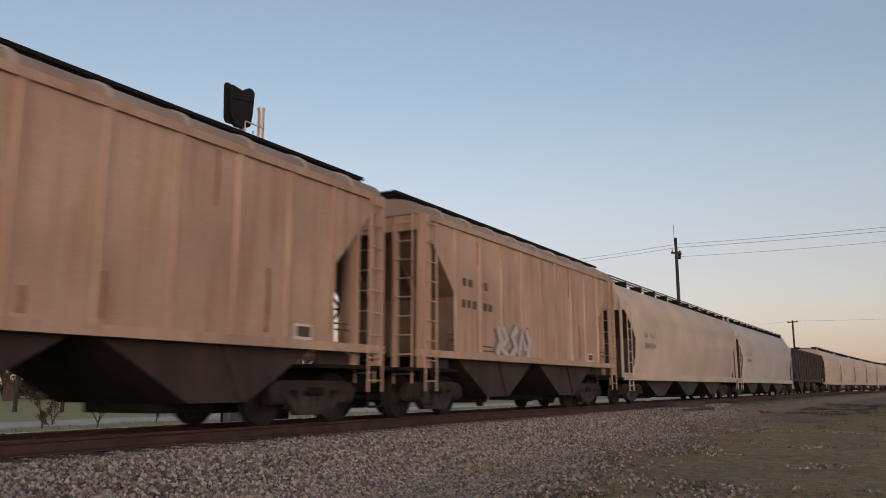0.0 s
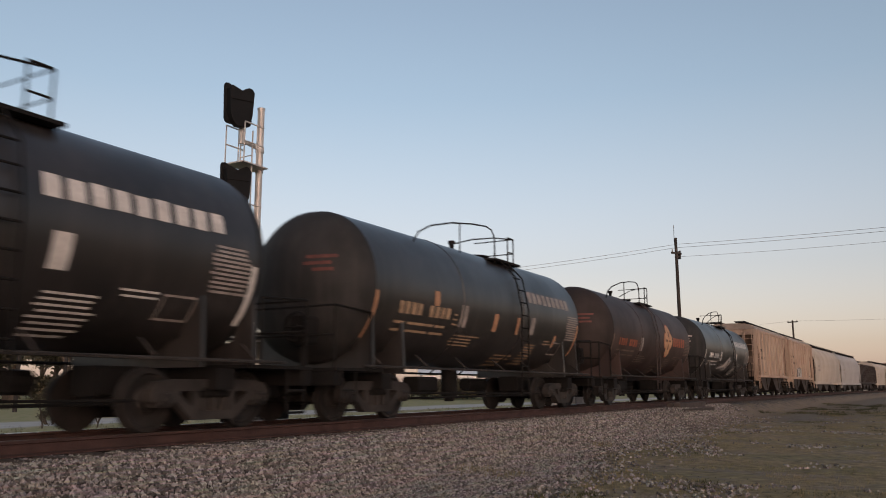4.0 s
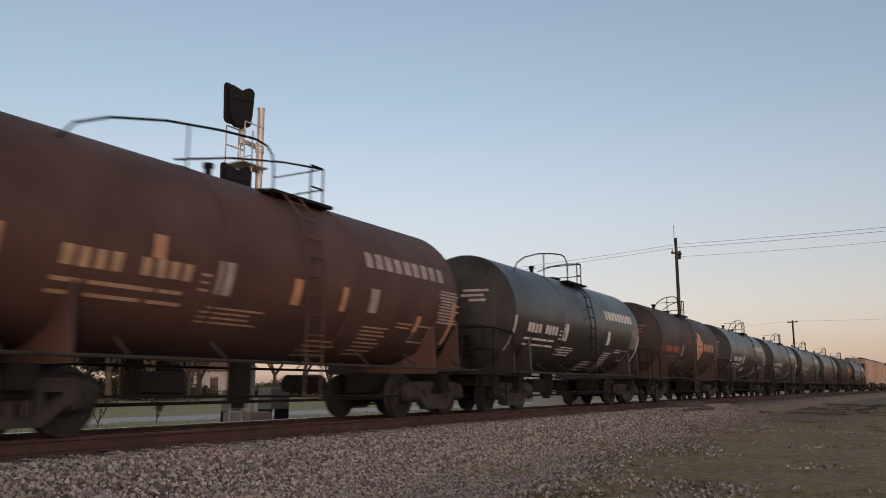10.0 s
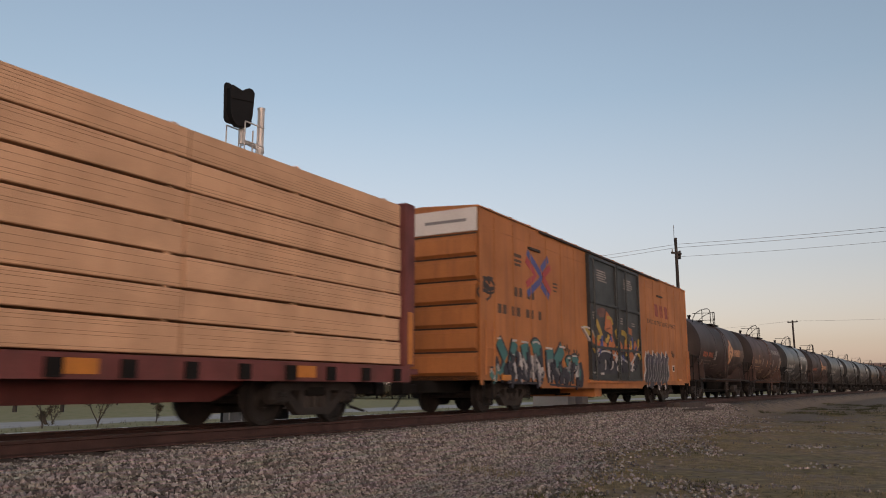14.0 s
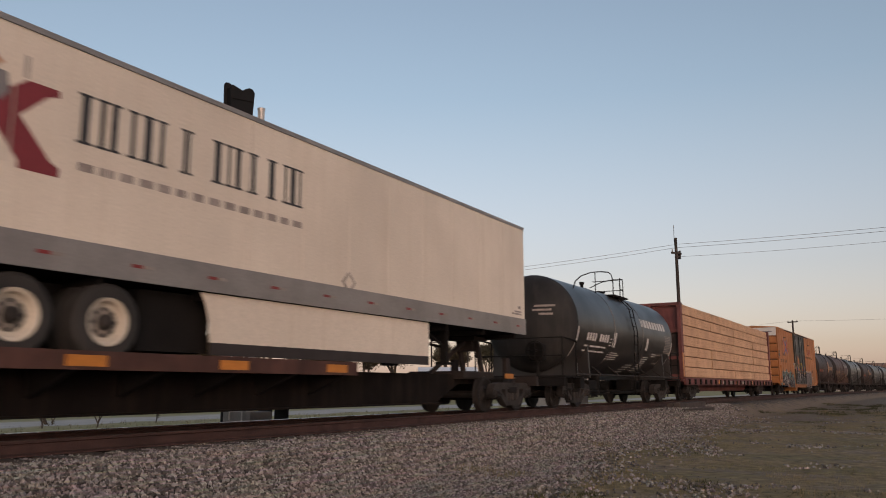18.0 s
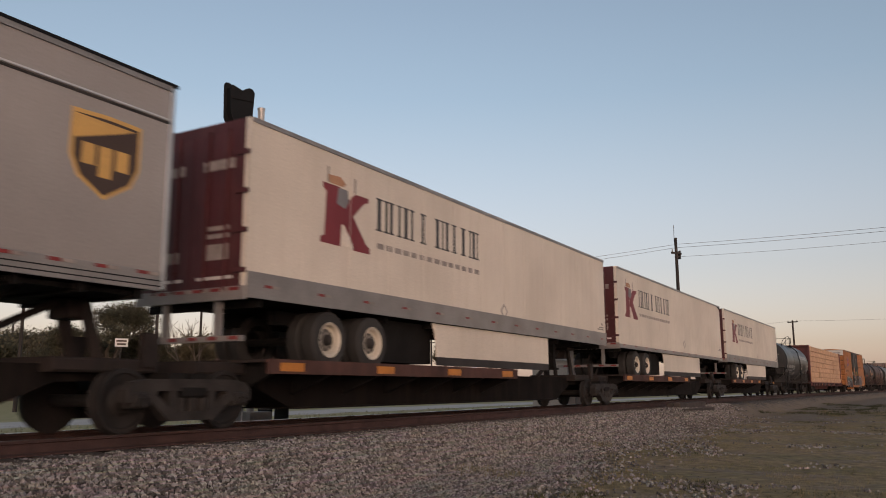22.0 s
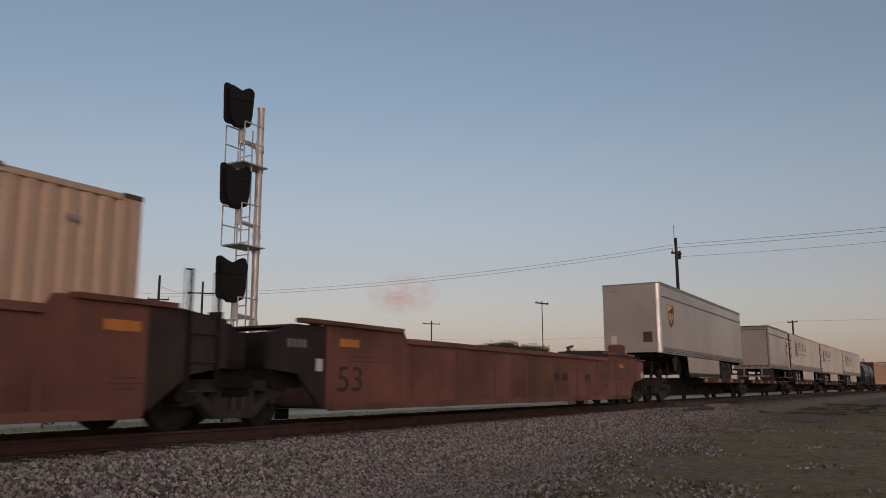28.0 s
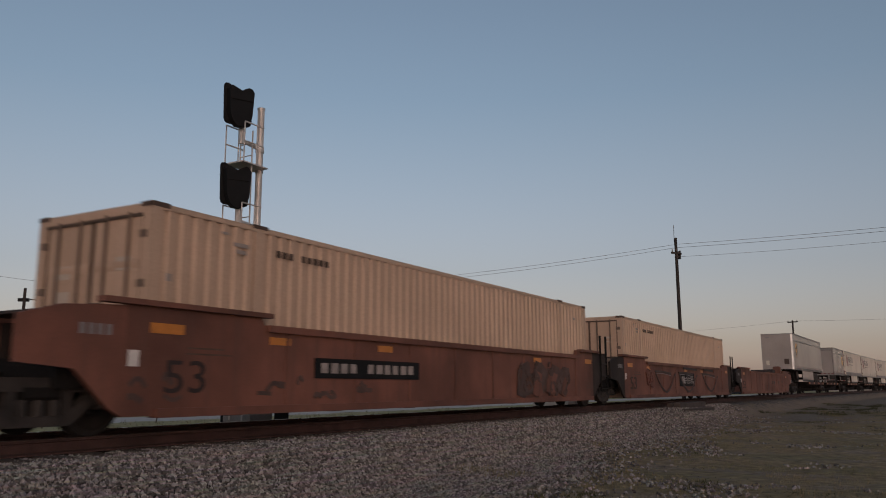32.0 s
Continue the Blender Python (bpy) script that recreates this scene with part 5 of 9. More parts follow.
def box_car_graffiti(car):
    spray(car, [(0.24, [(-7.92, 1.42), (-7.97, 1.24), (-7.98, 1.01)]), (0.34, [(-7.04, 1.49), (-7.01, 1.28), (-6.95, 1.03)]), (0.51, [(-6.48, 1.56), (-6.41, 1.33), (-6.42, 1.02)]), (0.41, [(-5.56, 1.55), (-5.53, 1.27), (-5.46, 0.99)]), (0.34, [(-4.31, 1.37), (-4.29, 0.97)]), (0.31, [(-3.63, 1.44), (-3.47, 0.97)]), (0.27, [(-5.12, 1.41), (-4.82, 1.22), (-4.48, 1.0)])], M_SPGREY, -1.516, "grey sprayed stroke", 0.12, M_SPNAVY)
    spray(car, [(0.27, [(-8.58, 1.89), (-8.41, 1.72), (-8.2, 1.49)]), (0.27, [(-7.69, 1.89), (-7.82, 1.64), (-7.9, 1.41)]), (0.38, [(-7.15, 1.88), (-7.09, 1.66), (-7.04, 1.47)]), (0.33, [(-6.65, 1.77), (-6.46, 1.89), (-6.25, 1.76), (-6.22, 1.58)]), (0.45, [(-5.59, 1.8), (-5.56, 1.55)]), (0.35, [(-4.67, 1.87), (-4.99, 1.6), (-5.2, 1.44)]), (0.25, [(-4.4, 1.45), (-4.26, 1.55), (-4.09, 1.53)]), (0.24, [(-3.96, 1.54), (-3.75, 1.63), (-3.57, 1.48)])], M_TEAL, -1.518, "teal sprayed stroke", 0.10, M_SPNAVY)
    spray(car, [(0.14, [(-7.83, 1.59), (-7.75, 1.33), (-7.69, 1.04)]), (0.14, [(-7.47, 1.64), (-7.34, 1.37), (-7.24, 1.05)]), (0.14, [(-6.74, 1.6), (-6.67, 1.29), (-6.7, 1.06)]), (0.16, [(-6.32, 1.48), (-6.25, 1.25), (-6.28, 1.04)]), (0.1, [(-5.72, 1.45), (-5.66, 1.08)]), (0.17, [(-3.75, 1.39), (-3.64, 1.05)]), (0.11, [(-7.67, 1.09), (-7.47, 1.06), (-7.28, 1.05)])], M_SPWHITE, -1.5255, "white sprayed stroke")
    spray(car, [(0.25, [(-8.26, 1.33), (-8.17, 1.16), (-8.22, 1.04)]), (0.07, [(-7.66, 1.17), (-7.48, 1.25), (-7.28, 1.19)]), (0.16, [(-7.65, 1.57), (-7.58, 1.63), (-7.51, 1.55), (-7.57, 1.36)]), (0.12, [(-6.9, 1.82), (-6.85, 1.45), (-6.77, 1.06)]), (0.05, [(-6.65, 1.45), (-6.48, 1.42), (-6.26, 1.46)]), (0.06, [(-6.62, 1.21), (-6.44, 1.25), (-6.24, 1.2)]), (0.14, [(-6.16, 1.82), (-6.09, 1.37), (-6.11, 0.97)]), (0.09, [(-5.82, 1.73), (-5.8, 1.32), (-5.69, 0.95)]), (0.12, [(-5.31, 1.41), (-5.28, 1.15), (-5.18, 0.95)]), (0.11, [(-4.98, 1.49), (-4.61, 1.17), (-4.33, 0.98)]), (0.06, [(-4.43, 1.21), (-4.17, 1.19)]), (0.15, [(-4.03, 1.46), (-3.98, 0.91)]), (0.22, [(-3.39, 1.49), (-3.21, 1.13), (-3.35, 0.87)]), (0.06, [(-8.09, 0.94), (-7.47, 0.93), (-6.12, 0.93)]), (0.05, [(-5.61, 0.9), (-4.7, 0.85), (-3.31, 0.84)])], M_SPNAVY, -1.5285, "black sprayed stroke")
    spray(car, [(0.04, [(-8.61, 1.93), (-8.45, 1.94)]), (0.05, [(-7.84, 1.92), (-7.6, 1.93)]), (0.05, [(-7.28, 1.92), (-6.96, 1.91)]), (0.05, [(-6.66, 1.92), (-6.43, 1.97), (-6.22, 1.91)]), (0.05, [(-5.79, 1.83), (-5.41, 1.82)]), (0.05, [(-4.9, 1.9), (-4.52, 1.89)]), (0.04, [(-4.32, 1.61), (-4.15, 1.62)]), (0.04, [(-3.96, 1.68), (-3.64, 1.68)])], M_SPWHITE, -1.5325, "white sprayed highlight")
    spray(car, [(0.44, [(-2.49, 2.17), (-2.03, 1.88), (-2.15, 1.51)]), (0.37, [(-1.96, 1.7), (-1.19, 1.84), (-0.26, 1.7), (1.13, 1.64), (2.02, 1.81)]), (0.31, [(-1.41, 2.38), (-0.58, 2.01), (-0.26, 1.82)]), (0.32, [(0.24, 2.1), (0.77, 1.88), (1.92, 1.94)]), (0.29, [(-2.28, 1.39), (-0.58, 1.37), (1.91, 1.51)])], M_SPNAVY, -1.554, "navy sprayed stroke")
    spray(car, [(0.18, [(-1.85, 3.06), (-1.43, 3.17), (-1.13, 3.13)]), (0.12, [(-1.7, 2.98), (-1.22, 3.02)])], M_SPPINK, -1.556, "dusty pink sprayed stroke")
    spray(car, [(0.27, [(-2.49, 2.28), (-2.1, 2.2), (-1.76, 1.98)]), (0.62, [(-1.16, 2.87), (-0.81, 2.75), (-0.86, 2.5)]), (0.42, [(-0.73, 2.32), (-0.5, 2.05), (-0.29, 1.78)]), (0.4, [(0.68, 2.2), (1.14, 1.97), (1.59, 1.66)]), (0.19, [(-1.62, 2.17), (-1.16, 2.05), (-0.81, 2.03)]), (0.3, [(1.72, 2.25), (2.08, 2.02)]), (0.22, [(0.16, 2.22), (0.42, 2.03)]), (0.22, [(1.15, 2.69), (1.5, 2.65)])], M_SPORANGE, -1.558, "orange sprayed stroke", 0.06, M_SPNAVY)
    spray(car, [(0.14, [(-3.02, 2.53), (-2.68, 2.39), (-2.32, 2.37)]), (0.19, [(-1.99, 2.79), (-1.74, 2.57), (-1.51, 2.32)]), (0.19, [(-0.19, 2.63), (-0.03, 2.37), (0.16, 2.11)]), (0.17, [(0.42, 2.58), (0.82, 2.57), (1.07, 2.26)]), (0.1, [(-1.04, 2.96), (-0.61, 2.98), (-0.48, 2.78)]), (0.12, [(-1.22, 2.28), (-0.95, 2.16)])], M_SPYELLOW, -1.565, "yellow sprayed stroke")
    spray(car, [(0.05, [(-3.14, 2.54), (-2.68, 2.56), (-2.32, 2.46), (-2.16, 2.26)]), (0.06, [(-3.14, 2.54), (-2.86, 2.35), (-2.55, 2.17)]), (0.05, [(-2.15, 1.64), (-1.67, 1.9), (-1.04, 1.92), (-0.64, 1.87)]), (0.06, [(-0.58, 1.82), (0.07, 1.79), (0.8, 1.66), (1.17, 1.55)]), (0.08, [(1.17, 1.55), (1.51, 1.69), (2.04, 2.02)]), (0.05, [(-2.08, 1.79), (-1.84, 1.99), (-1.48, 2.02)]), (0.05, [(-0.09, 1.98), (0.28, 2.1)]), (0.05, [(-2.4, 1.25), (-2.15, 1.25)]), (0.06, [(-1.72, 1.23), (-1.47, 1.23)]), (0.05, [(1.22, 1.38), (1.61, 1.41)])], M_SPWHITE, -1.568, "white sprayed outline")
    mass, waves, tops, thin = [], [], [], []
    for k in range(10):
        x, sw, low, top = 3.22 + 0.30 * k, 0.10 * math.sin(2.3 * k), 0.90 + 0.10 * math.sin(1.7 * k + 1), 1.98 + 0.09 * math.sin(2.9 * k)
        line = [(x + 0.20, top), (x + 0.02 - sw, 1.68), (x + 0.16 + sw, 1.36), (x - 0.12 - sw, 1.12), (x - 0.06, low)]
        mass.append((0.44, line))
        waves.append((0.23 + 0.05 * (k % 3), line))
        tops.append((0.15 + 0.04 * (k % 3), line[:2]))
        thin.append((0.045, [(p[0] + 0.14, p[1] - 0.1) for p in line[:4]]))
    for x, z, r in ((3.75, 1.55, 0.14), (4.35, 1.32, 0.16), (4.70, 1.74, 0.12), (5.25, 1.50, 0.15), (5.72, 1.22, 0.16)):
        waves.append((0.09, [(x + 1.5 * r * math.cos(0.9 * j), z + r * math.sin(0.9 * j)) for j in range(6)]))
    spray(car, mass, M_SPWHITE, -1.512, "white sprayed ground of the piece")
    spray(car, waves, M_SPNAVY, -1.516, "black wavy sprayed stroke")
    spray(car, tops, M_SPVIOLET, -1.5215, "dark violet sprayed shade")
    spray(car, thin, M_SPGREY, -1.5255, "pale grey inner stroke")


def scatter_spray(car, seed, n, x0, x1, z0, z1, mats, y, back):
    """Short loose strokes that crowd a sprayed piece."""
    rg = random.Random(seed)
    for i in range(n):
        x, z, a, r = rg.uniform(x0, x1), rg.uniform(z0, z1), rg.uniform(0.4, 2.6), rg.uniform(0.08, 0.2)
        k = rg.uniform(-0.09, 0.09)
        pts = [(x - r * math.cos(a), z - r * math.sin(a)), (x - k, z + k), (x + r * math.cos(a), z + r * math.sin(a))]
        part("sprayed_dab", Shape().ribbon(smooth(pts), rg.uniform(0.03, 0.13), y - 0.0002 * i, back), rg.choice(mats), car)


def box_car(s20):
    car = thing("box_car", "orange-yellow box car with black double doors and graffiti", "box car", "", s20)
    rg = random.Random(77)
    L, H, z0, z1 = 9.45, 1.50, 0.98, 4.86
    for xa, xb, za in ((-L, -2.62, z0), (2.5, L, z0), (-2.62, 2.5, z1 - 0.06)):
        part("side_wall", Shape().box(xa, xb, -H, -H + 0.06, za, z1), M_BOX, car, "orange-yellow painted steel side")
    part("side_wall", Shape().box(-L, L, H - 0.06, H, z0, z1), M_BOX, car)
    part("inner_floor", Shape().box(-L, L, -H + 0.06, H - 0.06, z0, z0 + 0.15), M_UNDER, car)
    part("side_sill", Shape().prism([(-6.1, 0.80), (2.6, 0.78), (2.9, 0.91), (8.6, 0.91), (8.6, 1.06), (-8.9, 1.06), (-8.9, 0.97), (-6.25, 0.95)], "xz", -H - 0.014, -H + 0.03), M_BOX, car)
    part("side_sill", Shape().box(-8.4, 8.4, H - 0.03, H + 0.05, 0.8, 1.05), M_BOX, car)
    part("door_rail", Shape().box(-6.1, 5.2, -H - 0.075, -H - 0.01, z1 - 0.05, z1 - 0.003), M_DKBROWN, car, "dark grimy upper door rail")
    part("door_track", Shape().box(-2.8, 2.7, -H - 0.10, -H, z0 - 0.02, z0 + 0.06), M_BOX, car)
    roof = [(-H - 0.04, z1), (-H, z1 + 0.05), (0, z1 + 0.16), (H, z1 + 0.05), (H + 0.04, z1)]
    part("roof", Shape().prism(roof, "yz", -L - 0.02, L + 0.02), M_BOX, car)
    for i in range(17):
        x = -L + 0.6 + (2 * L - 1.2) * i / 16
        part("roof_rib", Shape().prism([(-H, z1 + 0.07), (0, z1 + 0.19), (H, z1 + 0.07), (H, z1 + 0.02), (0, z1 + 0.12), (-H, z1 + 0.02)], "yz", x - 0.05, x + 0.05), M_BOX, car)
    for x in [-8.7 + 1.02 * i for i in range(6)] + [3.5 + 1.02 * i for i in range(6)]:
        part("panel_seam", Shape().box(x - 0.012, x + 0.012, -H - 0.012, -H, z0 + 0.1, z1 - 0.12), M_BOX, car)
    part("top_seam", Shape().box(-L, L, -H - 0.006, -H, z1 - 0.42, z1 - 0.395), M_BOX, car)
    for sg in (-1, 1):
        end = Shape().box(min(sg * (L - 0.05), sg * L), max(sg * (L - 0.05), sg * L), -H, H, z0, z1 + 0.05)
        part("end_wall", end, M_BOX, car)
        for i in range(6):
            z = z0 + 0.10 + i * 0.535
            part("end_corrugation", Shape().prism([(sg * L, z), (sg * (L + 0.10), z + 0.07), (sg * (L + 0.10), z + 0.40), (sg * L, z + 0.50)], "xz", -H + 0.06, H - 0.06), M_BOX, car)
            # dark strip paints the shadow line between two corrugations
            part("end_groove", Shape().box(min(sg * L, sg * (L + 0.012)), max(sg * L, sg * (L + 0.012)), -H + 0.06, H - 0.06, z + 0.50, z + 0.535), M_DKBROWN, car)
        part("upper_panel", Shape().box(min(sg * L, sg * (L + 0.05)), max(sg * L, sg * (L + 0.05)), -H + 0.04, H - 0.04, z0 + 3.34, z1), M_SIGN, car, "dusty white upper end panel")
        part("panel_line", Shape().box(min(sg * (L + 0.05), sg * (L + 0.054)), max(sg * (L + 0.05), sg * (L + 0.054)), -1.2, -0.1, 4.55, 4.62), M_SPGREY, car)
        part("corner_post", Shape().box(min(sg * (L - 0.12), sg * (L + 0.02)), max(sg * (L - 0.12), sg * (L + 0.02)), -H - 0.02, -H, z0 - 0.1, z1), M_BOX, car)
        part("draft_sill", Shape().soft_box(min(sg * 6, sg * (L + 0.4)), max(sg * 6, sg * (L + 0.4)), -0.3, 0.3, 0.70, 0.98, 0.03), M_UNDER, car)
        truck(car, sg * 7.05)
        coupler(car, sg * (L + 0.3), sg)
        ladder(car, sg * (L - 0.35), -H - 0.07, 1.1, 2.3, 0.42, M_BOX)
        part("sill_step", Shape().tube([(sg * (L - 0.55), -H, 1.0), (sg * (L - 0.55), -H, 0.45), (sg * (L - 0.15), -H, 0.45), (sg * (L - 0.15), -H, 1.0)], 0.022), M_UNDER, car)
    part("center_sill", Shape().soft_box(-6, 6, -0.3, 0.3, 0.62, 0.95, 0.03), M_UNDER, car)
    part("brake_gear", Shape().tube([(-3, -0.6, 0.62), (5.2, -0.6, 0.66)], 0.03).soft_box(-1.2, -0.2, -0.8, -0.3, 0.55, 0.9, 0.05).cyl((1.2, 0.6, 0.7), (2.2, 0.6, 0.7), 0.18, 10), M_UNDER, car)
    part("cross_bearer", Shape().box(-1.9, -1.3, -1.4, 1.4, 0.55, 0.80), M_BOX, car)
    # black plug doors: two leaves of three panels
    for k, (x0, x1) in enumerate(((-2.58, -0.04), (0.04, 2.46))):
        door = part("door", Shape().box(x0, x1, -H - 0.05, -H + 0.02, z0 + 0.04, z1 - 0.08), M_DOOR, car, "black steel sliding door")
        for z in (z0 + 0.06, 2.0, 3.35, z1 - 0.16):
            part("door_rib", Shape().box(x0, x1, -H - 0.10, -H - 0.05, z - 0.03, z + 0.05), M_DOOR, door)
        for x in (x0 + 0.04, x1 - 0.04):
            part("door_stile", Shape().box(x - 0.04, x + 0.04, -H - 0.10, -H - 0.05, z0 + 0.04, z1 - 0.1), M_DOOR, door)
        part("lock_bar", Shape().cyl((x0 + 0.32 + 0.5 * k, -H - 0.12, z0 + 0.1), (x0 + 0.32 + 0.5 * k, -H - 0.12, z1 - 0.2), 0.03, 8), M_DOOR, door)
        part("door_notice", flat_marks(bars(rg, x0 + 0.75, x0 + 1.75, 4.05, 4.42, 5, 0.6), -H - 0.052), M_GREYLET, door)
        for xa, xb, zb, rows_ in ((0.3, 0.6, 3.1, 3), (1.5, 1.95, 3.0, 2)):
            part("lower_notice", flat_marks(bars(rg, x0 + xa, x0 + xb, 2.85, zb, rows_, 0.5), -H - 0.052), M_GREYLET, door)
    # arrow emblem in red and blue on the rear half
    for k, pts in enumerate(([(-6.86, 4.20), (-6.45, 3.98), (-6.08, 3.76), (-5.98, 3.64), (-6.10, 3.52), (-6.45, 3.34), (-6.86, 3.12)], [(-5.98, 3.86), (-5.76, 4.02), (-5.5, 4.20)], [(-5.99, 3.46), (-5.75, 3.32), (-5.5, 3.18)])):
        part("emblem_blue", Shape().ribbon(pts, 0.18, -H - 0.005 - 0.001 * k, -H), M_SPBLUE, car, "blue arrow band of the emblem")
    for k, pts in enumerate(([(-6.93, 3.99), (-6.55, 3.80), (-6.36, 3.66), (-6.55, 3.54), (-6.92, 3.36)], [(-5.38, 3.99), (-5.86, 3.70)], [(-5.86, 3.64), (-5.38, 3.32)])):
        part("emblem_red", Shape().ribbon(pts, 0.17, -H - 0.011 - 0.001 * k, -H), M_RED, car, "red arrow band of the emblem")
    for x0_, n_, z_ in ((-7.65, 2, 3.0), (-6.9, 2, 3.0), (-8.55, 2, 2.52), (-7.8, 2, 2.52), (-6.98, 2, 2.52), (-6.22, 1, 2.52)):
        for cell in stencil_cells(rg, x0_, x0_ + 0.27 * n_, z_, z_ + 0.23, n_):
            part("number_bar", flat_marks([cell], -H), M_DARKLET, car)
    part("small_stencil", flat_marks([(-7.62, -7.2, 3.98, 4.06), (-7.62, -7.2, 3.86, 3.92), (-7.6, -7.25, 3.76, 3.82)], -H), M_DARKLET, car)
    part("small_stencil", flat_marks([(-5.2, -4.9, 3.55, 3.6), (-5.2, -4.9, 3.46, 3.5), (-5.18, -4.95, 3.36, 3.4)], -H), M_DARKLET, car)
    part("lift_bracket", Shape().box(-6.8, -6.1, -H - 0.05, -H, 4.28, 4.34).box(5.0, 5.7, -H - 0.05, -H, 4.2, 4.26), M_DKBROWN, car)
    for xa in (4.62, 5.30, 5.98):
        part("owner_block", Shape().prism([(xa + 0.12, 3.44), (xa + 0.52, 3.44), (xa + 0.42, 3.90), (xa, 3.90)], "xz", -H - 0.004, -H), M_REDLET, car, "plain dull red slanted block")
    def reach(text):
        xs_ = [q.co.x for q in lettering(text, 0.235, 0.002).vertices]
        return min(xs_), max(xs_)
    whole = reach("RAILCAR POOLING EXPERTS")
    stretch, said = 4.0 / (whole[1] - whole[0]), ""
    for word in ("RAILCAR", "POOLING", "EXPERTS"):
        said += word
        start = reach(said)[1] - reach(word)[1]
        me = lettering(word, 0.235, 0.002)
        me.materials.clear()
        me.materials.append(M_DARKLET)
        for q in me.vertices:
            q.co.x = (q.co.x + start) * stretch
        part("motto_word", me, M_DARKLET, car, "faded dark lettering").matrix_basis = pose(3.6, -H - 0.003, 3.12, 90, 0, 0)
        said += " "
    part("square_plate", flat_marks([(6.85, 7.15, 1.42, 1.66)], -H), M_WHITE, car)
    part("square_plate_mark", flat_marks([(6.9, 7.1, 1.46, 1.62)], -H - 0.005), M_SIGNAL, car)
    for m in ((7.6, 8.1, 1.06, 1.14), (-8.45, -8.0, 0.99, 1.11)):
        part("amber_mark", Shape().box(m[0], m[1], -H - 0.05, -H - 0.01, m[2], m[3]), M_REFL_O, car)
    for k in range(7):
        xa, za = -9.08 + 0.16 * rg.uniform(-1, 1), 3.06 + 0.14 * rg.uniform(-1, 1)
        loop = [(xa + (0.24 + 0.05 * k % 0.13) * math.cos(k + 0.9 * j), za + (0.10 + 0.03 * (k % 3)) * math.sin(k + 0.9 * j)) for j in range(7)]
        part("dark_patch", Shape().ribbon(smooth(loop), 0.055, -H - 0.004 - 0.0006 * k, -H), M_SMOKE, car, "dark scribbled patch")
    for k, (xa, za) in enumerate(((7.0, 2.1), (-4.3, 1.85), (-3.6, 1.75))):
        part("small_scrawl", Shape().ribbon([(xa - 0.2, za + 0.1), (xa - 0.08, za - 0.08), (xa, za + 0.1), (xa + 0.1, za - 0.1), (xa + 0.2, za)], 0.07, -H - 0.013 - 0.001 * k, -H), M_DARKLET, car, "small dark scrawl")
    box_car_graffiti(car)
    scatter_spray(car, 3, 46, -8.1, -6.1, 0.98, 1.55, [M_SPNAVY, M_SPNAVY, M_SPNAVY, M_SPGREY, M_SPWHITE], -1.5365, -1.5)
    scatter_spray(car, 4, 40, -5.5, -3.3, 0.92, 1.45, [M_SPNAVY, M_SPNAVY, M_SPNAVY, M_SPGREY, M_TEAL], -1.5365, -1.5)
    scatter_spray(car, 5, 14, -8.95, -8.35, 1.0, 1.45, [M_SPNAVY, M_TEAL, M_SPWHITE], -1.516, -1.5)
    scatter_spray(car, 6, 34, -2.4, 2.3, 1.75, 2.35, [M_SPNAVY, M_SPORANGE, M_SPORANGE, M_SPYELLOW, M_SPBLUE], -1.572, -1.551)
    scatter_spray(car, 7, 26, -2.4, 2.3, 1.4, 1.85, [M_SPNAVY, M_SPBLUE, M_SPNAVY, M_SPWHITE], -1.572, -1.551)
    return car


box_car(90.05)


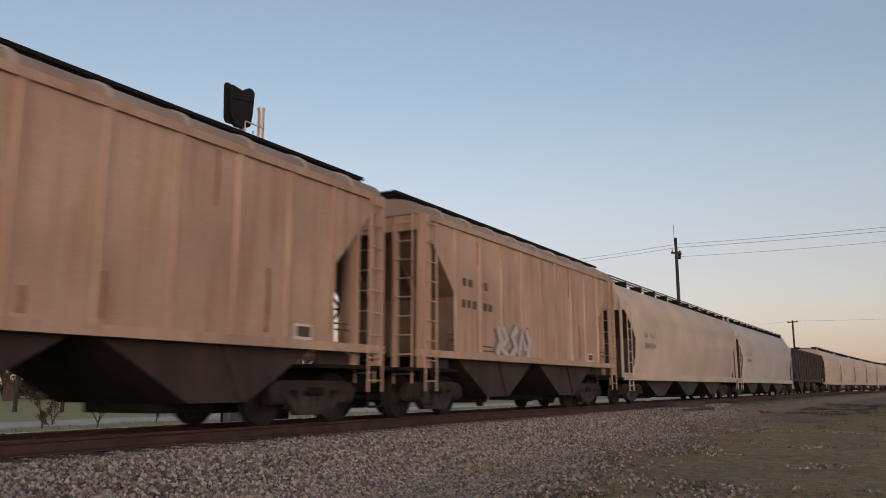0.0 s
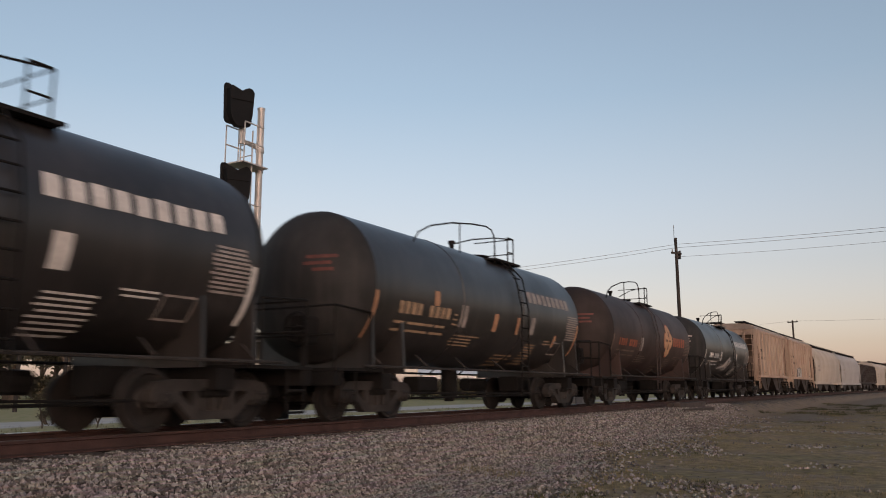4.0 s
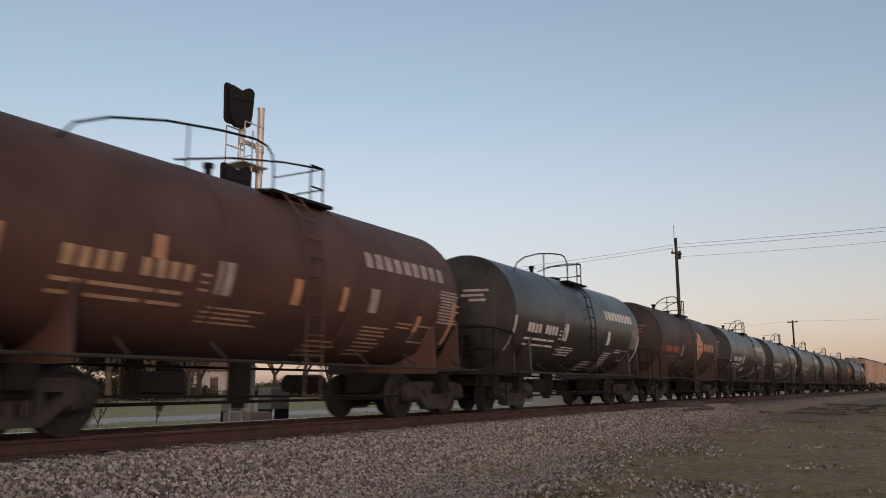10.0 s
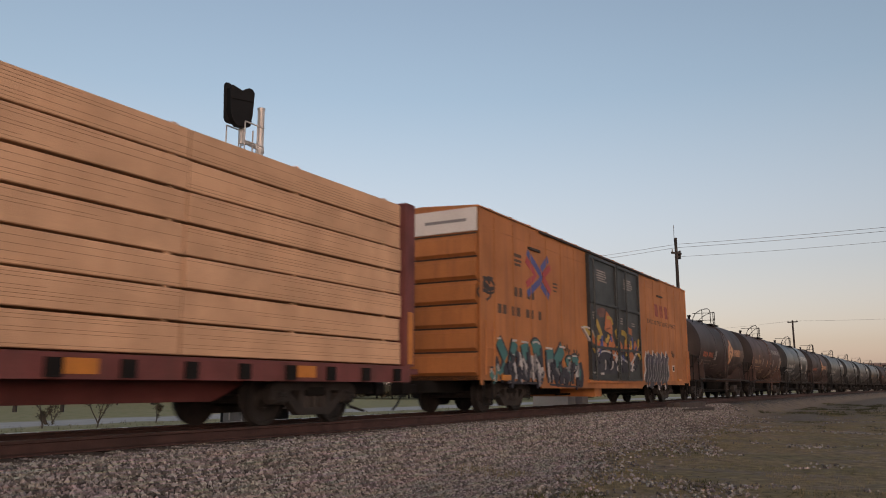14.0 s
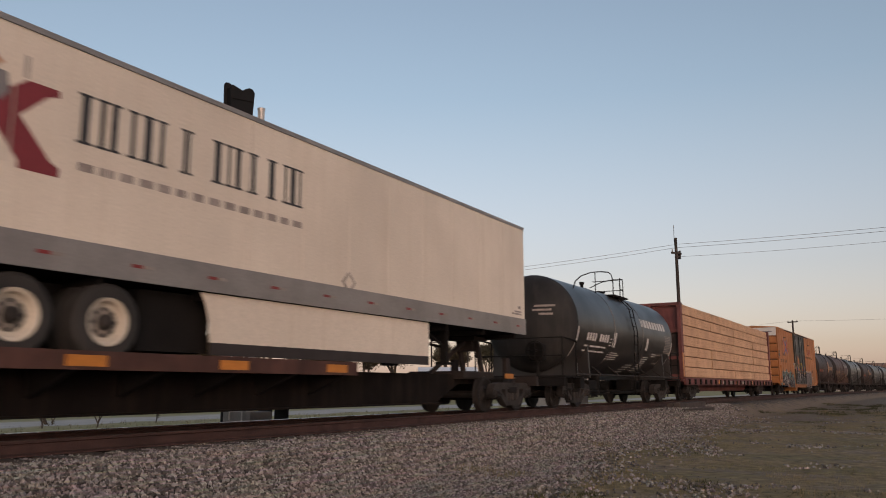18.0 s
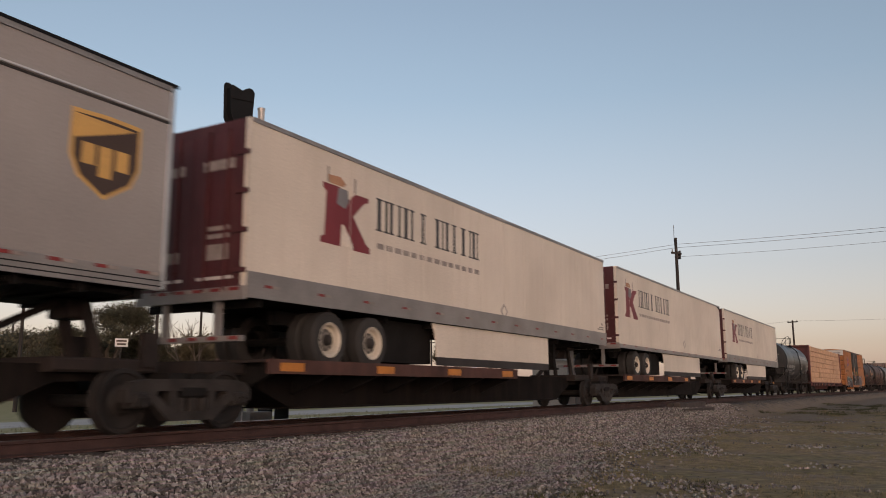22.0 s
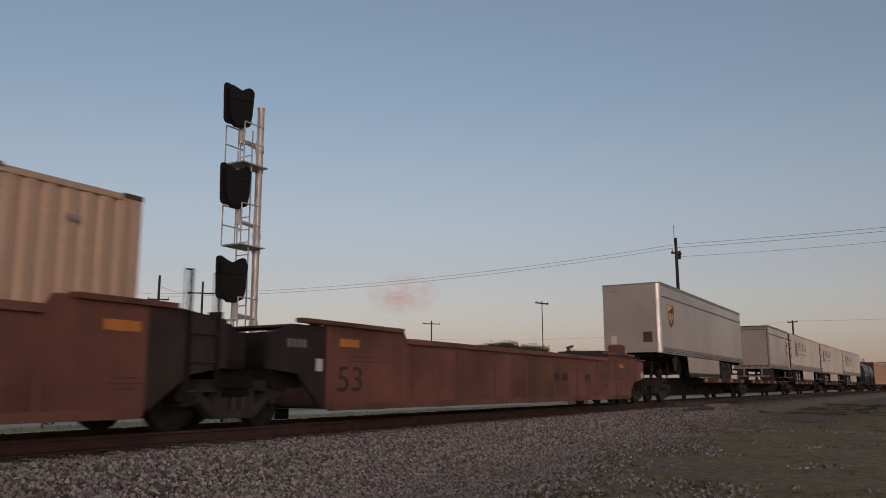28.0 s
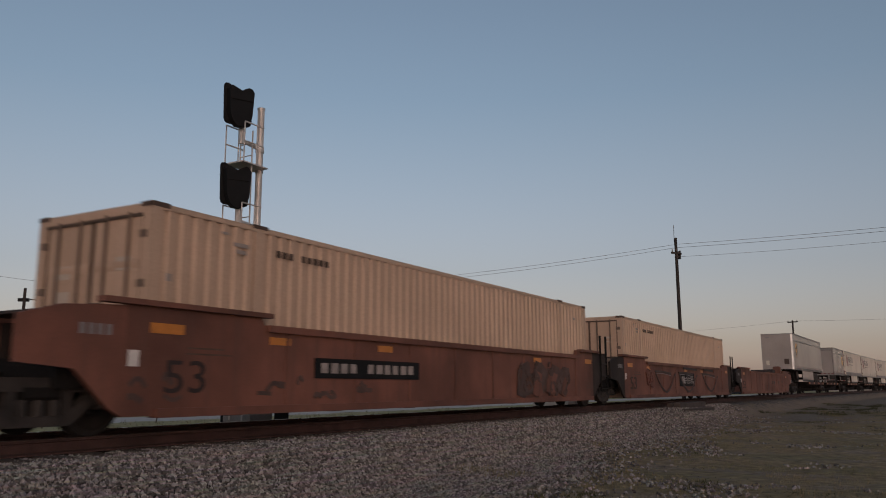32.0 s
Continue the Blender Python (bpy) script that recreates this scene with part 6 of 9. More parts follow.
# ---- centre-beam flat car and its lumber ----
def centerbeam(s20):
    car = thing("centerbeam_flat_car", "oxide-red centre-beam flat car with end bulkheads", "flat car", "", s20)
    L, z0 = 10.9, 1.22
    part("deck", Shape().box(-L, L, -1.40, 1.40, z0 - 0.10, z0), M_CBRED, car)
    for y in (-1.40, 1.40):
        part("side_sill", Shape().box(-L, L, y - 0.05, y + 0.05, z0 - 0.30, z0), M_CBRED, car)
    for i in range(22):
        x = -L + 0.5 + (2 * L - 1) * i / 21
        part("winch_pocket", Shape().box(x - 0.10, x + 0.10, -1.50, -1.44, z0 - 0.28, z0 - 0.06), M_UNDER, car)
    part("center_sill", Shape().prism([(-L + 2.8, z0 - 0.1), (-L + 4, 0.62), (L - 4, 0.62), (L - 2.8, z0 - 0.1)], "xz", -0.4, 0.4), M_CBRED, car)
    part("center_beam", Shape().box(-L + 0.2, L - 0.2, -0.05, 0.05, 1.3, 4.3).box(-L + 0.2, L - 0.2, -0.2, 0.2, 4.26, 4.36), M_CBRED, car)
    for sg in (-1, 1):
        blk = Shape().box(min(sg * (L - 0.12), sg * L), max(sg * (L - 0.12), sg * L), -1.40, 1.40, z0, 4.38)
        part("bulkhead", blk, M_CBRED, car, "oxide-red ribbed end bulkhead")
        for y in (-1.33, -0.08, 0.62, 1.33):
            part("bulkhead_post", Shape().box(min(sg * L, sg * (L + 0.22)), max(sg * L, sg * (L + 0.22)), y - 0.07, y + 0.07, z0, 4.38), M_CBRED, car)
        for z in (1.30, 2.04, 3.17, 4.32):
            part("bulkhead_rail", Shape().box(min(sg * L, sg * (L + 0.18)), max(sg * L, sg * (L + 0.18)), -1.40, 1.40, z - 0.06, z + 0.06), M_CBRED, car)
        for za, zb in ((1.36, 1.98), (2.10, 3.11)):
            part("grimy_panel", Shape().box(min(sg * L, sg * (L + 0.012)), max(sg * L, sg * (L + 0.012)), -1.26, 1.26, za, zb), M_GRIME, car, "soot-darkened lower panel")
        part("tall_reflector", Shape().box(min(sg * (L - 0.02), sg * (L + 0.16)), max(sg * (L - 0.02), sg * (L + 0.16)), -1.408, -1.402, 1.26, 2.25), M_REFL_O, car, "tall amber stripe on the bulkhead edge")
        part("end_notice", Shape().box(min(sg * (L + 0.22), sg * (L + 0.23)), max(sg * (L + 0.22), sg * (L + 0.23)), 1.1, 1.35, 2.3, 2.42), M_SIGN, car)
        truck(car, sg * 8.5)
        coupler(car, sg * (L + 0.25), sg)
        part("draft_sill", Shape().soft_box(min(sg * 7, sg * (L + 0.3)), max(sg * 7, sg * (L + 0.3)), -0.35, 0.35, 0.70, 1.12, 0.03), M_UNDER, car)
        part("end_platform", Shape().box(min(sg * L, sg * (L + 0.35)), max(sg * L, sg * (L + 0.35)), -1.4, 1.4, z0 - 0.15, z0 - 0.05), M_CBRED, car)
    for x in (-4.8, -0.6, 3.6, 7.6):
        part("reflector", Shape().box(x, x + 0.45, -1.46, -1.452, z0 - 0.24, z0 - 0.06), M_REFL_O, car)
    for a, b in ((-3.9, -3.2), (-2.2, -1.6), (1.0, 1.9)):
        part("number_patch", flat_marks([(a, b, z0 - 0.24, z0 - 0.09)], -1.455), M_GREYLET, car)
    load = thing("lumber_load", "fresh-sawn lumber bundles strapped in seven layers", "lumber", "", s20)
    hts, rg = 0.444, random.Random(4)
    ends = [-10.72, -5.4, -0.05, 5.35, 10.72]
    for k in range(7):
        z = z0 + 0.03 + k * hts
        for sy in (-1, 1):
            for a, b in zip(ends, ends[1:]):
                j = rg.uniform(0, 0.05)
                b1 = part("lumber_pack", Shape().soft_box(a + 0.02, b - 0.02, min(sy * 0.08, sy * (1.36 - j)), max(sy * 0.08, sy * (1.36 - j)), z, z + hts - 0.034, 0.012), M_LUMBER, load)
                if sy < 0:
                    for i in range(1, 9):
                        zz = z + (hts - 0.034) * i / 9
                        if rg.random() < 0.72:
                            c = a + 0.02 + max(0.0, rg.uniform(-2.5, 2.5))
                            e = max(c + 0.8, b - 0.02 - max(0.0, rg.uniform(-2.5, 2.5)))
                            part("board_gap", Shape().box(c, min(e, b - 0.02), -1.362 + j, -1.359 + j, zz - 0.003, zz + 0.003), M_BOARDGAP, b1)
            for i in range(9):
                x = -10.2 + i * 2.55
                part("spacer", Shape().box(x - 0.04, x + 0.04, min(sy * 0.1, sy * 1.30), max(sy * 0.1, sy * 1.30), z + hts - 0.034, z + hts), M_LUMBER, load)
    return car


centerbeam(66.9)
# ---- spine cars for road trailers ----
def spine_unit(s20, h, deck, hitch, label, rear_truck=False):
    car = thing("spine_car_unit", label, "spine car", "spine car units of the train", s20)
    beam = [(-h + 0.5, 1.12), (-h + 0.5, 0.92), (-h + 1.7, 0.90), (-h + 2.7, 0.50), (h - 2.7, 0.50), (h - 1.7, 0.90), (h - 0.5, 0.92), (h - 0.5, 1.12)]
    # beam and flange are coloured near-black for the shade below the deck
    part("spine_beam", Shape().prism(beam, "xz", -0.48, 0.48), M_LOWSHADE, car, "brown box-section spine, deck shade in its colour")
    part("bottom_flange", Shape().box(-h + 2.7, h - 2.7, -0.62, 0.62, 0.47, 0.50), M_LOWSHADE, car)
    d0, d1 = deck
    part("wheel_deck", Shape().box(d0, d1, -1.34, 1.34, 1.20, 1.245), M_SPINE, car)
    for y in (-1.34, 1.34):
        part("deck_channel", Shape().box(d0, d1, y - 0.03, y + 0.03, 1.03, 1.25), M_CHANNEL, car, "rusty side channel with amber reflectors")
    n = 7
    for i in range(n):
        x = d0 + 0.2 + (d1 - d0 - 0.4) * i / (n - 1)
        part("outrigger", Shape().prism([(-1.32, 1.2), (-1.32, 1.05), (-0.48, 0.70), (0.48, 0.70), (1.32, 1.05), (1.32, 1.2)], "yz", x - 0.05, x + 0.05), M_UNDER, car)
    k = max(2, round((d1 - d0) / 2.3))
    for i in range(k):
        x = d0 + 0.25 + (d1 - d0 - 1.1) * i / (k - 1)
        part("reflector", Shape().box(x, x + 0.55, -1.378, -1.371, 1.07, 1.2), M_REFL_O, car)
    if hitch is not None:
        sg = 1 if hitch > 0 else -1
        for y in (-0.30, 0.22):
            part("hitch_stand", Shape().prism([(hitch - 0.07, 2.02), (hitch + 0.07, 2.02), (hitch + sg * 0.30 + 0.08, 1.12), (hitch + sg * 0.30 - 0.08, 1.12)], "xz", y, y + 0.08), M_SPINE, car)
        part("hitch_plate", Shape().soft_box(hitch - 0.36, hitch + 0.36, -0.40, 0.40, 1.98, 2.07, 0.03).soft_box(hitch - 0.16, hitch + 0.16, -0.22, 0.22, 1.72, 1.98, 0.03), M_SPINE, car)
        part("hitch_strut", Shape().tube([(hitch - sg * 1.9, 0.0, 1.12), (hitch - sg * 0.1, 0.0, 1.98)], 0.06), M_SPINE, car)
        for y in (-0.75, 0.75):
            part("guide_arm", Shape().box(hitch + sg * 0.7 - 0.12, hitch + sg * 0.7 + 0.12, y - 0.05, y + 0.05, 1.1, 1.55), M_SPINE, car)
    for sg in (-1, 1):
        part("end_deck", Shape().soft_box(min(sg * (h - 1.9), sg * (h - 0.35)), max(sg * (h - 1.9), sg * (h - 0.35)), -0.75, 0.75, 1.02, 1.2, 0.03), M_SPINE, car)
        part("side_bearing", Shape().box(min(sg * (h - 0.35), sg * (h - 0.05)), max(sg * (h - 0.35), sg * (h - 0.05)), -1.0, 1.0, 0.80, 1.02), M_UNDER, car)
    truck(car, h)
    if rear_truck:
        truck(car, -h)
        coupler(car, -h - 0.9, -1)
        part("end_sill", Shape().box(-h - 1.0, -h + 0.6, -0.4, 0.4, 0.74, 1.1).box(-h - 1.1, -h - 0.95, -1.35, 1.35, 0.86, 1.1), M_SPINE, car)
        part("end_rail", Shape().tube([(-h - 1.0, -1.3, 1.1), (-h - 1.0, -1.3, 1.75), (-h - 1.0, -0.6, 1.75), (-h - 1.0, -0.6, 1.1)], 0.025), M_UNDER, car)
        part("brake_stand", Shape().cyl((-h - 0.8, 0.5, 1.1), (-h - 0.8, 0.5, 2.2), 0.04, 8), M_UNDER, car)
    return car


SPINE_LABEL = "rusty brown spine car unit with raised trailer deck"
u1 = spine_unit(31.5, 8.3, (-6.8, 1.4), 8.0, SPINE_LABEL)
coupler(u1, 9.2, 1)
part("end_sill", Shape().box(8.2, 9.4, -0.4, 0.4, 0.74, 1.1).box(9.2, 9.35, -1.35, 1.35, 0.86, 1.1), M_SPINE, u1)
part("end_reflector", Shape().box(8.1, 8.6, -1.0, -0.99, 1.04, 1.16), M_REFL_O, u1)
spine_unit(14.4, 8.8, (-7.6, 1.2), 7.7, SPINE_LABEL)
spine_unit(-3.0, 8.7, (-7.5, 1.3), 7.5, SPINE_LABEL)
spine_unit(-20.4, 8.7, (-7.4, 1.1), 7.5, "rusty brown spine car unit with a partly empty deck")
spine_unit(-37.3, 8.2, (-2.4, 7.2), -6.6, SPINE_LABEL, rear_truck=True)


# ---- road trailers on the spine cars ----
def road_wheel(tr, x, y, out, rim=None):
    """Dual wheel; out is -1 on the camera's side."""
    tyre = part("tyre", Shape().turn([(-0.14, 0.30), (-0.14, 0.42), (-0.10, 0.472), (0.10, 0.472), (0.14, 0.42), (0.14, 0.30)], "y", (x, y, 1.61), 26, close=False), M_TYRE, tr)
    rm = (rim or M_RIM) if out < 0 else M_UNDER
    part("rim", Shape().turn([(out * 0.13, 0.30), (out * 0.14, 0.29), (out * 0.12, 0.255), (out * 0.04, 0.235), (out * 0.035, 0.19)], "y", (x, y, 1.61), 20, close=False), rm, tyre)
    if out < 0:
        part("wheel_disc", Shape().turn([(out * 0.02, 0.20), (out * 0.03, 0.19), (out * 0.05, 0.10)], "y", (x, y, 1.61), 20), M_TYRE if rm == M_TRUCK else M_DISC, tyre)
        part("hub", Shape().turn([(out * 0.05, 0.10), (out * 0.12, 0.085), (out * 0.15, 0.05)], "y", (x, y, 1.61), 16), M_TRUCK, tyre)
        for j in range(8):
            a = math.pi * j / 4
            part("hand_hole", Shape().cyl((x + 0.158 * math.cos(a), y + out * 0.030, 1.61 + 0.158 * math.sin(a)), (x + 0.158 * math.cos(a), y + out * 0.046, 1.61 + 0.158 * math.sin(a)), 0.026, 8), M_TYRE, tyre)
    return tyre


def trailer_common(s20, half, wheels, skirt, gear, body_mat, band, label, group, top=4.88, floor=2.16, flip=1, nose=0):
    tr = thing("semi_trailer", label, "trailer", group, s20)
    H = 1.30
    FAR = 1.02
    if nose:
        r_ = 0.16
        arc = [(nose * (half - r_ + r_ * math.cos(a)), -H + r_ - r_ * math.sin(a)) for a in [math.pi / 2 * i / 6 for i in range(7)]]
        out = [(nose * (half - r_ + (r_ + 0.006) * math.cos(a)), -H + r_ - (r_ + 0.006) * math.sin(a)) for a in [math.pi / 2 * i / 6 for i in range(7)]]
        outline = [(-nose * half, -H), (-nose * half, FAR), (nose * half, FAR)] + arc
        part("body", Shape().prism(outline, "xy", floor + 0.02, top - 0.02), body_mat, tr)
        part("nose_corner", Shape().prism(out + [(p[0] - nose * 0.003, p[1] + 0.003) for p in arc[::-1]], "xy", floor, top - 0.01), M_ALU, tr, "bright rounded aluminium corner", smooth=60)
    else:
        part("body", Shape().box(-half, half, -H, FAR, floor + 0.02, top - 0.02), body_mat, tr)
    x0, x1 = -half + (0.16 if nose < 0 else -0.01), half - (0.16 if nose > 0 else -0.01)
    part("roof_rail", Shape().box(x0, x1, -H - 0.02, -H + 0.04, top - 0.07, top).box(x0, x1, FAR - 0.04, FAR + 0.02, top - 0.07, top), M_TRGREY, tr)
    part("roof", Shape().box(x0, x1, -H + 0.04, FAR - 0.04, top - 0.03, top - 0.005), M_TRGREY, tr)
    part("bottom_rail", Shape().box(x0, x1, -H - 0.025, -H + 0.02, floor - 0.03, floor + band), M_TRGREY, tr, "grey aluminium lower rail")
    part("bottom_rail", Shape().box(x0, x1, FAR - 0.02, FAR + 0.025, floor - 0.03, floor + band), M_TRGREY, tr)
    n = round(2 * half / 1.25)
    for i in range(1, 1 if nose else n):
        x = -half + 2 * half * i / n
        part("panel_joint", Shape().box(x - 0.012, x + 0.012, -H - 0.006, -H, floor + band, top - 0.08), body_mat, tr)
    for i in range(10):
        x = -half + 0.4 + (2 * half - 0.8) * i / 9
        part("floor_crossmember", Shape().box(x - 0.05, x + 0.05, -1.2, 1.2, floor - 0.14, floor - 0.02), M_UNDER, tr)
    # thin near-black sheet added to paint the shade under the trailer
    part("underfloor", Shape().box(x0 + 0.2, x1 - 0.05, -H + 0.03, FAR - 0.03, floor - 0.012, floor + 0.017), M_LOWSHADE, tr, "trailer floor from below, shade in its colour")
    for x in wheels:
        for y, o in ((-1.10, -1), (0.84, 1)):
            road_wheel(tr, x, y, o, M_TRUCK if body_mat == M_UPSGREY else M_RIM)
            road_wheel(tr, x, y + 0.32 if y < 0 else y - 0.32, 1)
        part("axle", Shape().cyl((x, -1.0, 1.61), (x, 1.0, 1.61), 0.07, 10), M_UNDER, tr)
    if wheels:
        a, b = min(wheels) - 0.7, max(wheels) + 0.7
        for y in (-0.62, 0.45):
            part("bogie_frame", Shape().box(a, b, y, y + 0.17, 1.85, 2.08), M_UNDER, tr)
    for y in (-0.72, 0.72):
        leg = Shape().soft_box(gear - 0.07, gear + 0.07, y - 0.07, y + 0.07, 1.36, floor, 0.01).soft_box(gear - 0.16, gear + 0.16, y - 0.14, y + 0.14, 1.32, 1.38, 0.01)
        part("landing_leg", leg, M_UNDER, tr)
    part("landing_brace", Shape().tube([(gear, -0.72, 1.7), (gear, 0.72, 2.0)], 0.03).tube([(gear, 0.72, 1.7), (gear, -0.72, 2.0)], 0.03).tube([(gear, -0.72, 1.7), (gear - flip * 0.8, -0.6, 2.12)], 0.03), M_UNDER, tr)
    if skirt:
        a, b = skirt
        part("side_skirt", Shape().prism([(a, 2.12), (b, 2.12), (b, 1.44), (a + 0.20, 1.44), (a + 0.18, 1.70), (a + 0.10, 1.95)], "xz", -1.25, -1.22), body_mat, tr, "pale aerodynamic side skirt")
        part("skirt_edge", Shape().box(a + 0.20, b, -1.252, -1.215, 1.27, 1.44), M_SMOKE, tr, "dark rubber skirt edge")
        if wheels and max(wheels) < a:
            part("suspension_box", Shape().box(max(wheels) + 0.62, a + 0.4, -0.98, 0.7, 1.30, 2.1), M_UNDER, tr)
    return tr


def rear_frame(tr, x, sg, door_mat, guard=None, dz=0.0):
    """Doors, hinges and the underride guard on the end at x; sg points outwards."""
    e = lambda a, b: (min(x + sg * a, x + sg * b), max(x + sg * a, x + sg * b))
    for y0, y1 in (((-1.2, 0.92),) if door_mat == M_UPSGREY else ((-1.2, -0.15), (-0.13, 0.92))):
        d = part("rear_door", Shape().box(*e(0.0, 0.05), y0, y1, 2.3 + dz, 4.70 + dz), door_mat, tr)
        for k in (() if door_mat == M_UPSGREY else (0.3, 0.7)):
            y = y0 + (y1 - y0) * k
            part("lock_rod", Shape().cyl((x + sg * 0.07, y, 2.25), (x + sg * 0.07, y, 4.75), 0.02, 6), M_TRRED, d)
        yh = y0 if y0 < -1 else y1
        for z in (() if door_mat == M_UPSGREY else (2.5, 3.1, 3.7, 4.3)):
            part("hinge", Shape().box(*e(0.05, 0.08), yh - 0.12, yh + 0.12, z, z + 0.07), M_TRRED, d)
    if door_mat == M_UPSGREY:
        for ya, yb, za, zb in ((-1.2, -1.17, 2.3, 4.7), (0.89, 0.92, 2.3, 4.7), (-1.17, 0.89, 4.67, 4.7), (-1.17, 0.89, 2.3, 2.33)):
            part("door_seal", Shape().box(*e(0.045, 0.054), ya, yb, za + dz, zb + dz), M_TRUCK, tr, "dark door seal")
    post = M_UPSGREY if door_mat == M_UPSGREY else M_TRAILER
    for y0, y1 in ((-1.3, -1.2), (0.92, 1.02)):
        part("corner_post", Shape().box(*e(0.0, 0.04), y0, y1, 2.3 + dz, 4.88 + dz), post, tr)
    part("door_header", Shape().box(*e(0.0, 0.04), -1.2, 0.92, 4.70 + dz, 4.88 + dz), M_TRGREY if door_mat == M_UPSGREY else M_TRRED, tr)
    part("rear_sill", Shape().box(*e(0.0, 0.06), -1.3, 1.02, 2.10 + dz, 2.3 + dz), M_TRGREY, tr, "scuffed aluminium rear sill")
    for y in (-0.7, 0.42):
        part("guard_post", Shape().box(*e(-0.1, 0.0), y - 0.045, y + 0.045, 1.5, 2.12 + dz), guard or M_TRGREY, tr)
    part("guard_bar", Shape().box(*e(-0.1, 0.0), -1.2, 0.95, 1.50, 1.58), guard or M_TRGREY, tr)
    for i in range(5):
        part("guard_reflector", Shape().box(*e(0.001, 0.005), -1.15 + 0.42 * i, -0.97 + 0.42 * i, 1.52, 1.57), M_REFL_R, tr)
    for i in range(5):
        y = -1.2 + i * 0.38
        part("reflector", Shape().box(*e(0.061, 0.066), y, y + 0.19, 2.235 + dz, 2.285 + dz), M_REFL_R, tr)
        part("pale_reflector", Shape().box(*e(0.061, 0.066), y + 0.19, y + 0.38, 2.235 + dz, 2.285 + dz), M_GREYLET, tr)


def side_reflectors(tr, half, z, n):
    for i in range(n):
        x = -half + 0.35 + (2 * half - 0.9) * i / (n - 1)
        part("reflector", Shape().box(x, x + 0.16, -1.333, -1.326, z, z + 0.042), M_REFL_R, tr)
        part("pale_reflector", Shape().box(x + 0.17, x + 0.33, -1.333, -1.326, z, z + 0.042), M_GREYLET, tr)


def stems_sign(tr, x0, z0, z1, y):
    """The name on the side as plain stems of the same weight and spacing."""
    w = 0.715
    cells = [((0.04, 0.15), (0.3, 0.37), (0.46, 0.55)), ((0.04, 0.10), (0.25, 0.36), (0.5, 0.56)), ((0.18, 0.30),), ((0.04, 0.15), (0.3, 0.34), (0.46, 0.55)), ((0.04, 0.15), (0.46, 0.57)), ((0.1, 0.14), (0.24, 0.35), (0.45, 0.49))]
    for i, c in enumerate(cells):
        sh = Shape()
        for a, b in c:
            sh.box(x0 + i * w + a, x0 + i * w + b, y - 0.004, y, z0, z1)
            for z in (z0, z1 - 0.03):
                sh.box(x0 + i * w + a - 0.05, x0 + i * w + b + 0.05, y - 0.006, y, z, z + 0.03)
        part("name_block", sh, M_BLACK, tr, "dark plain stems")


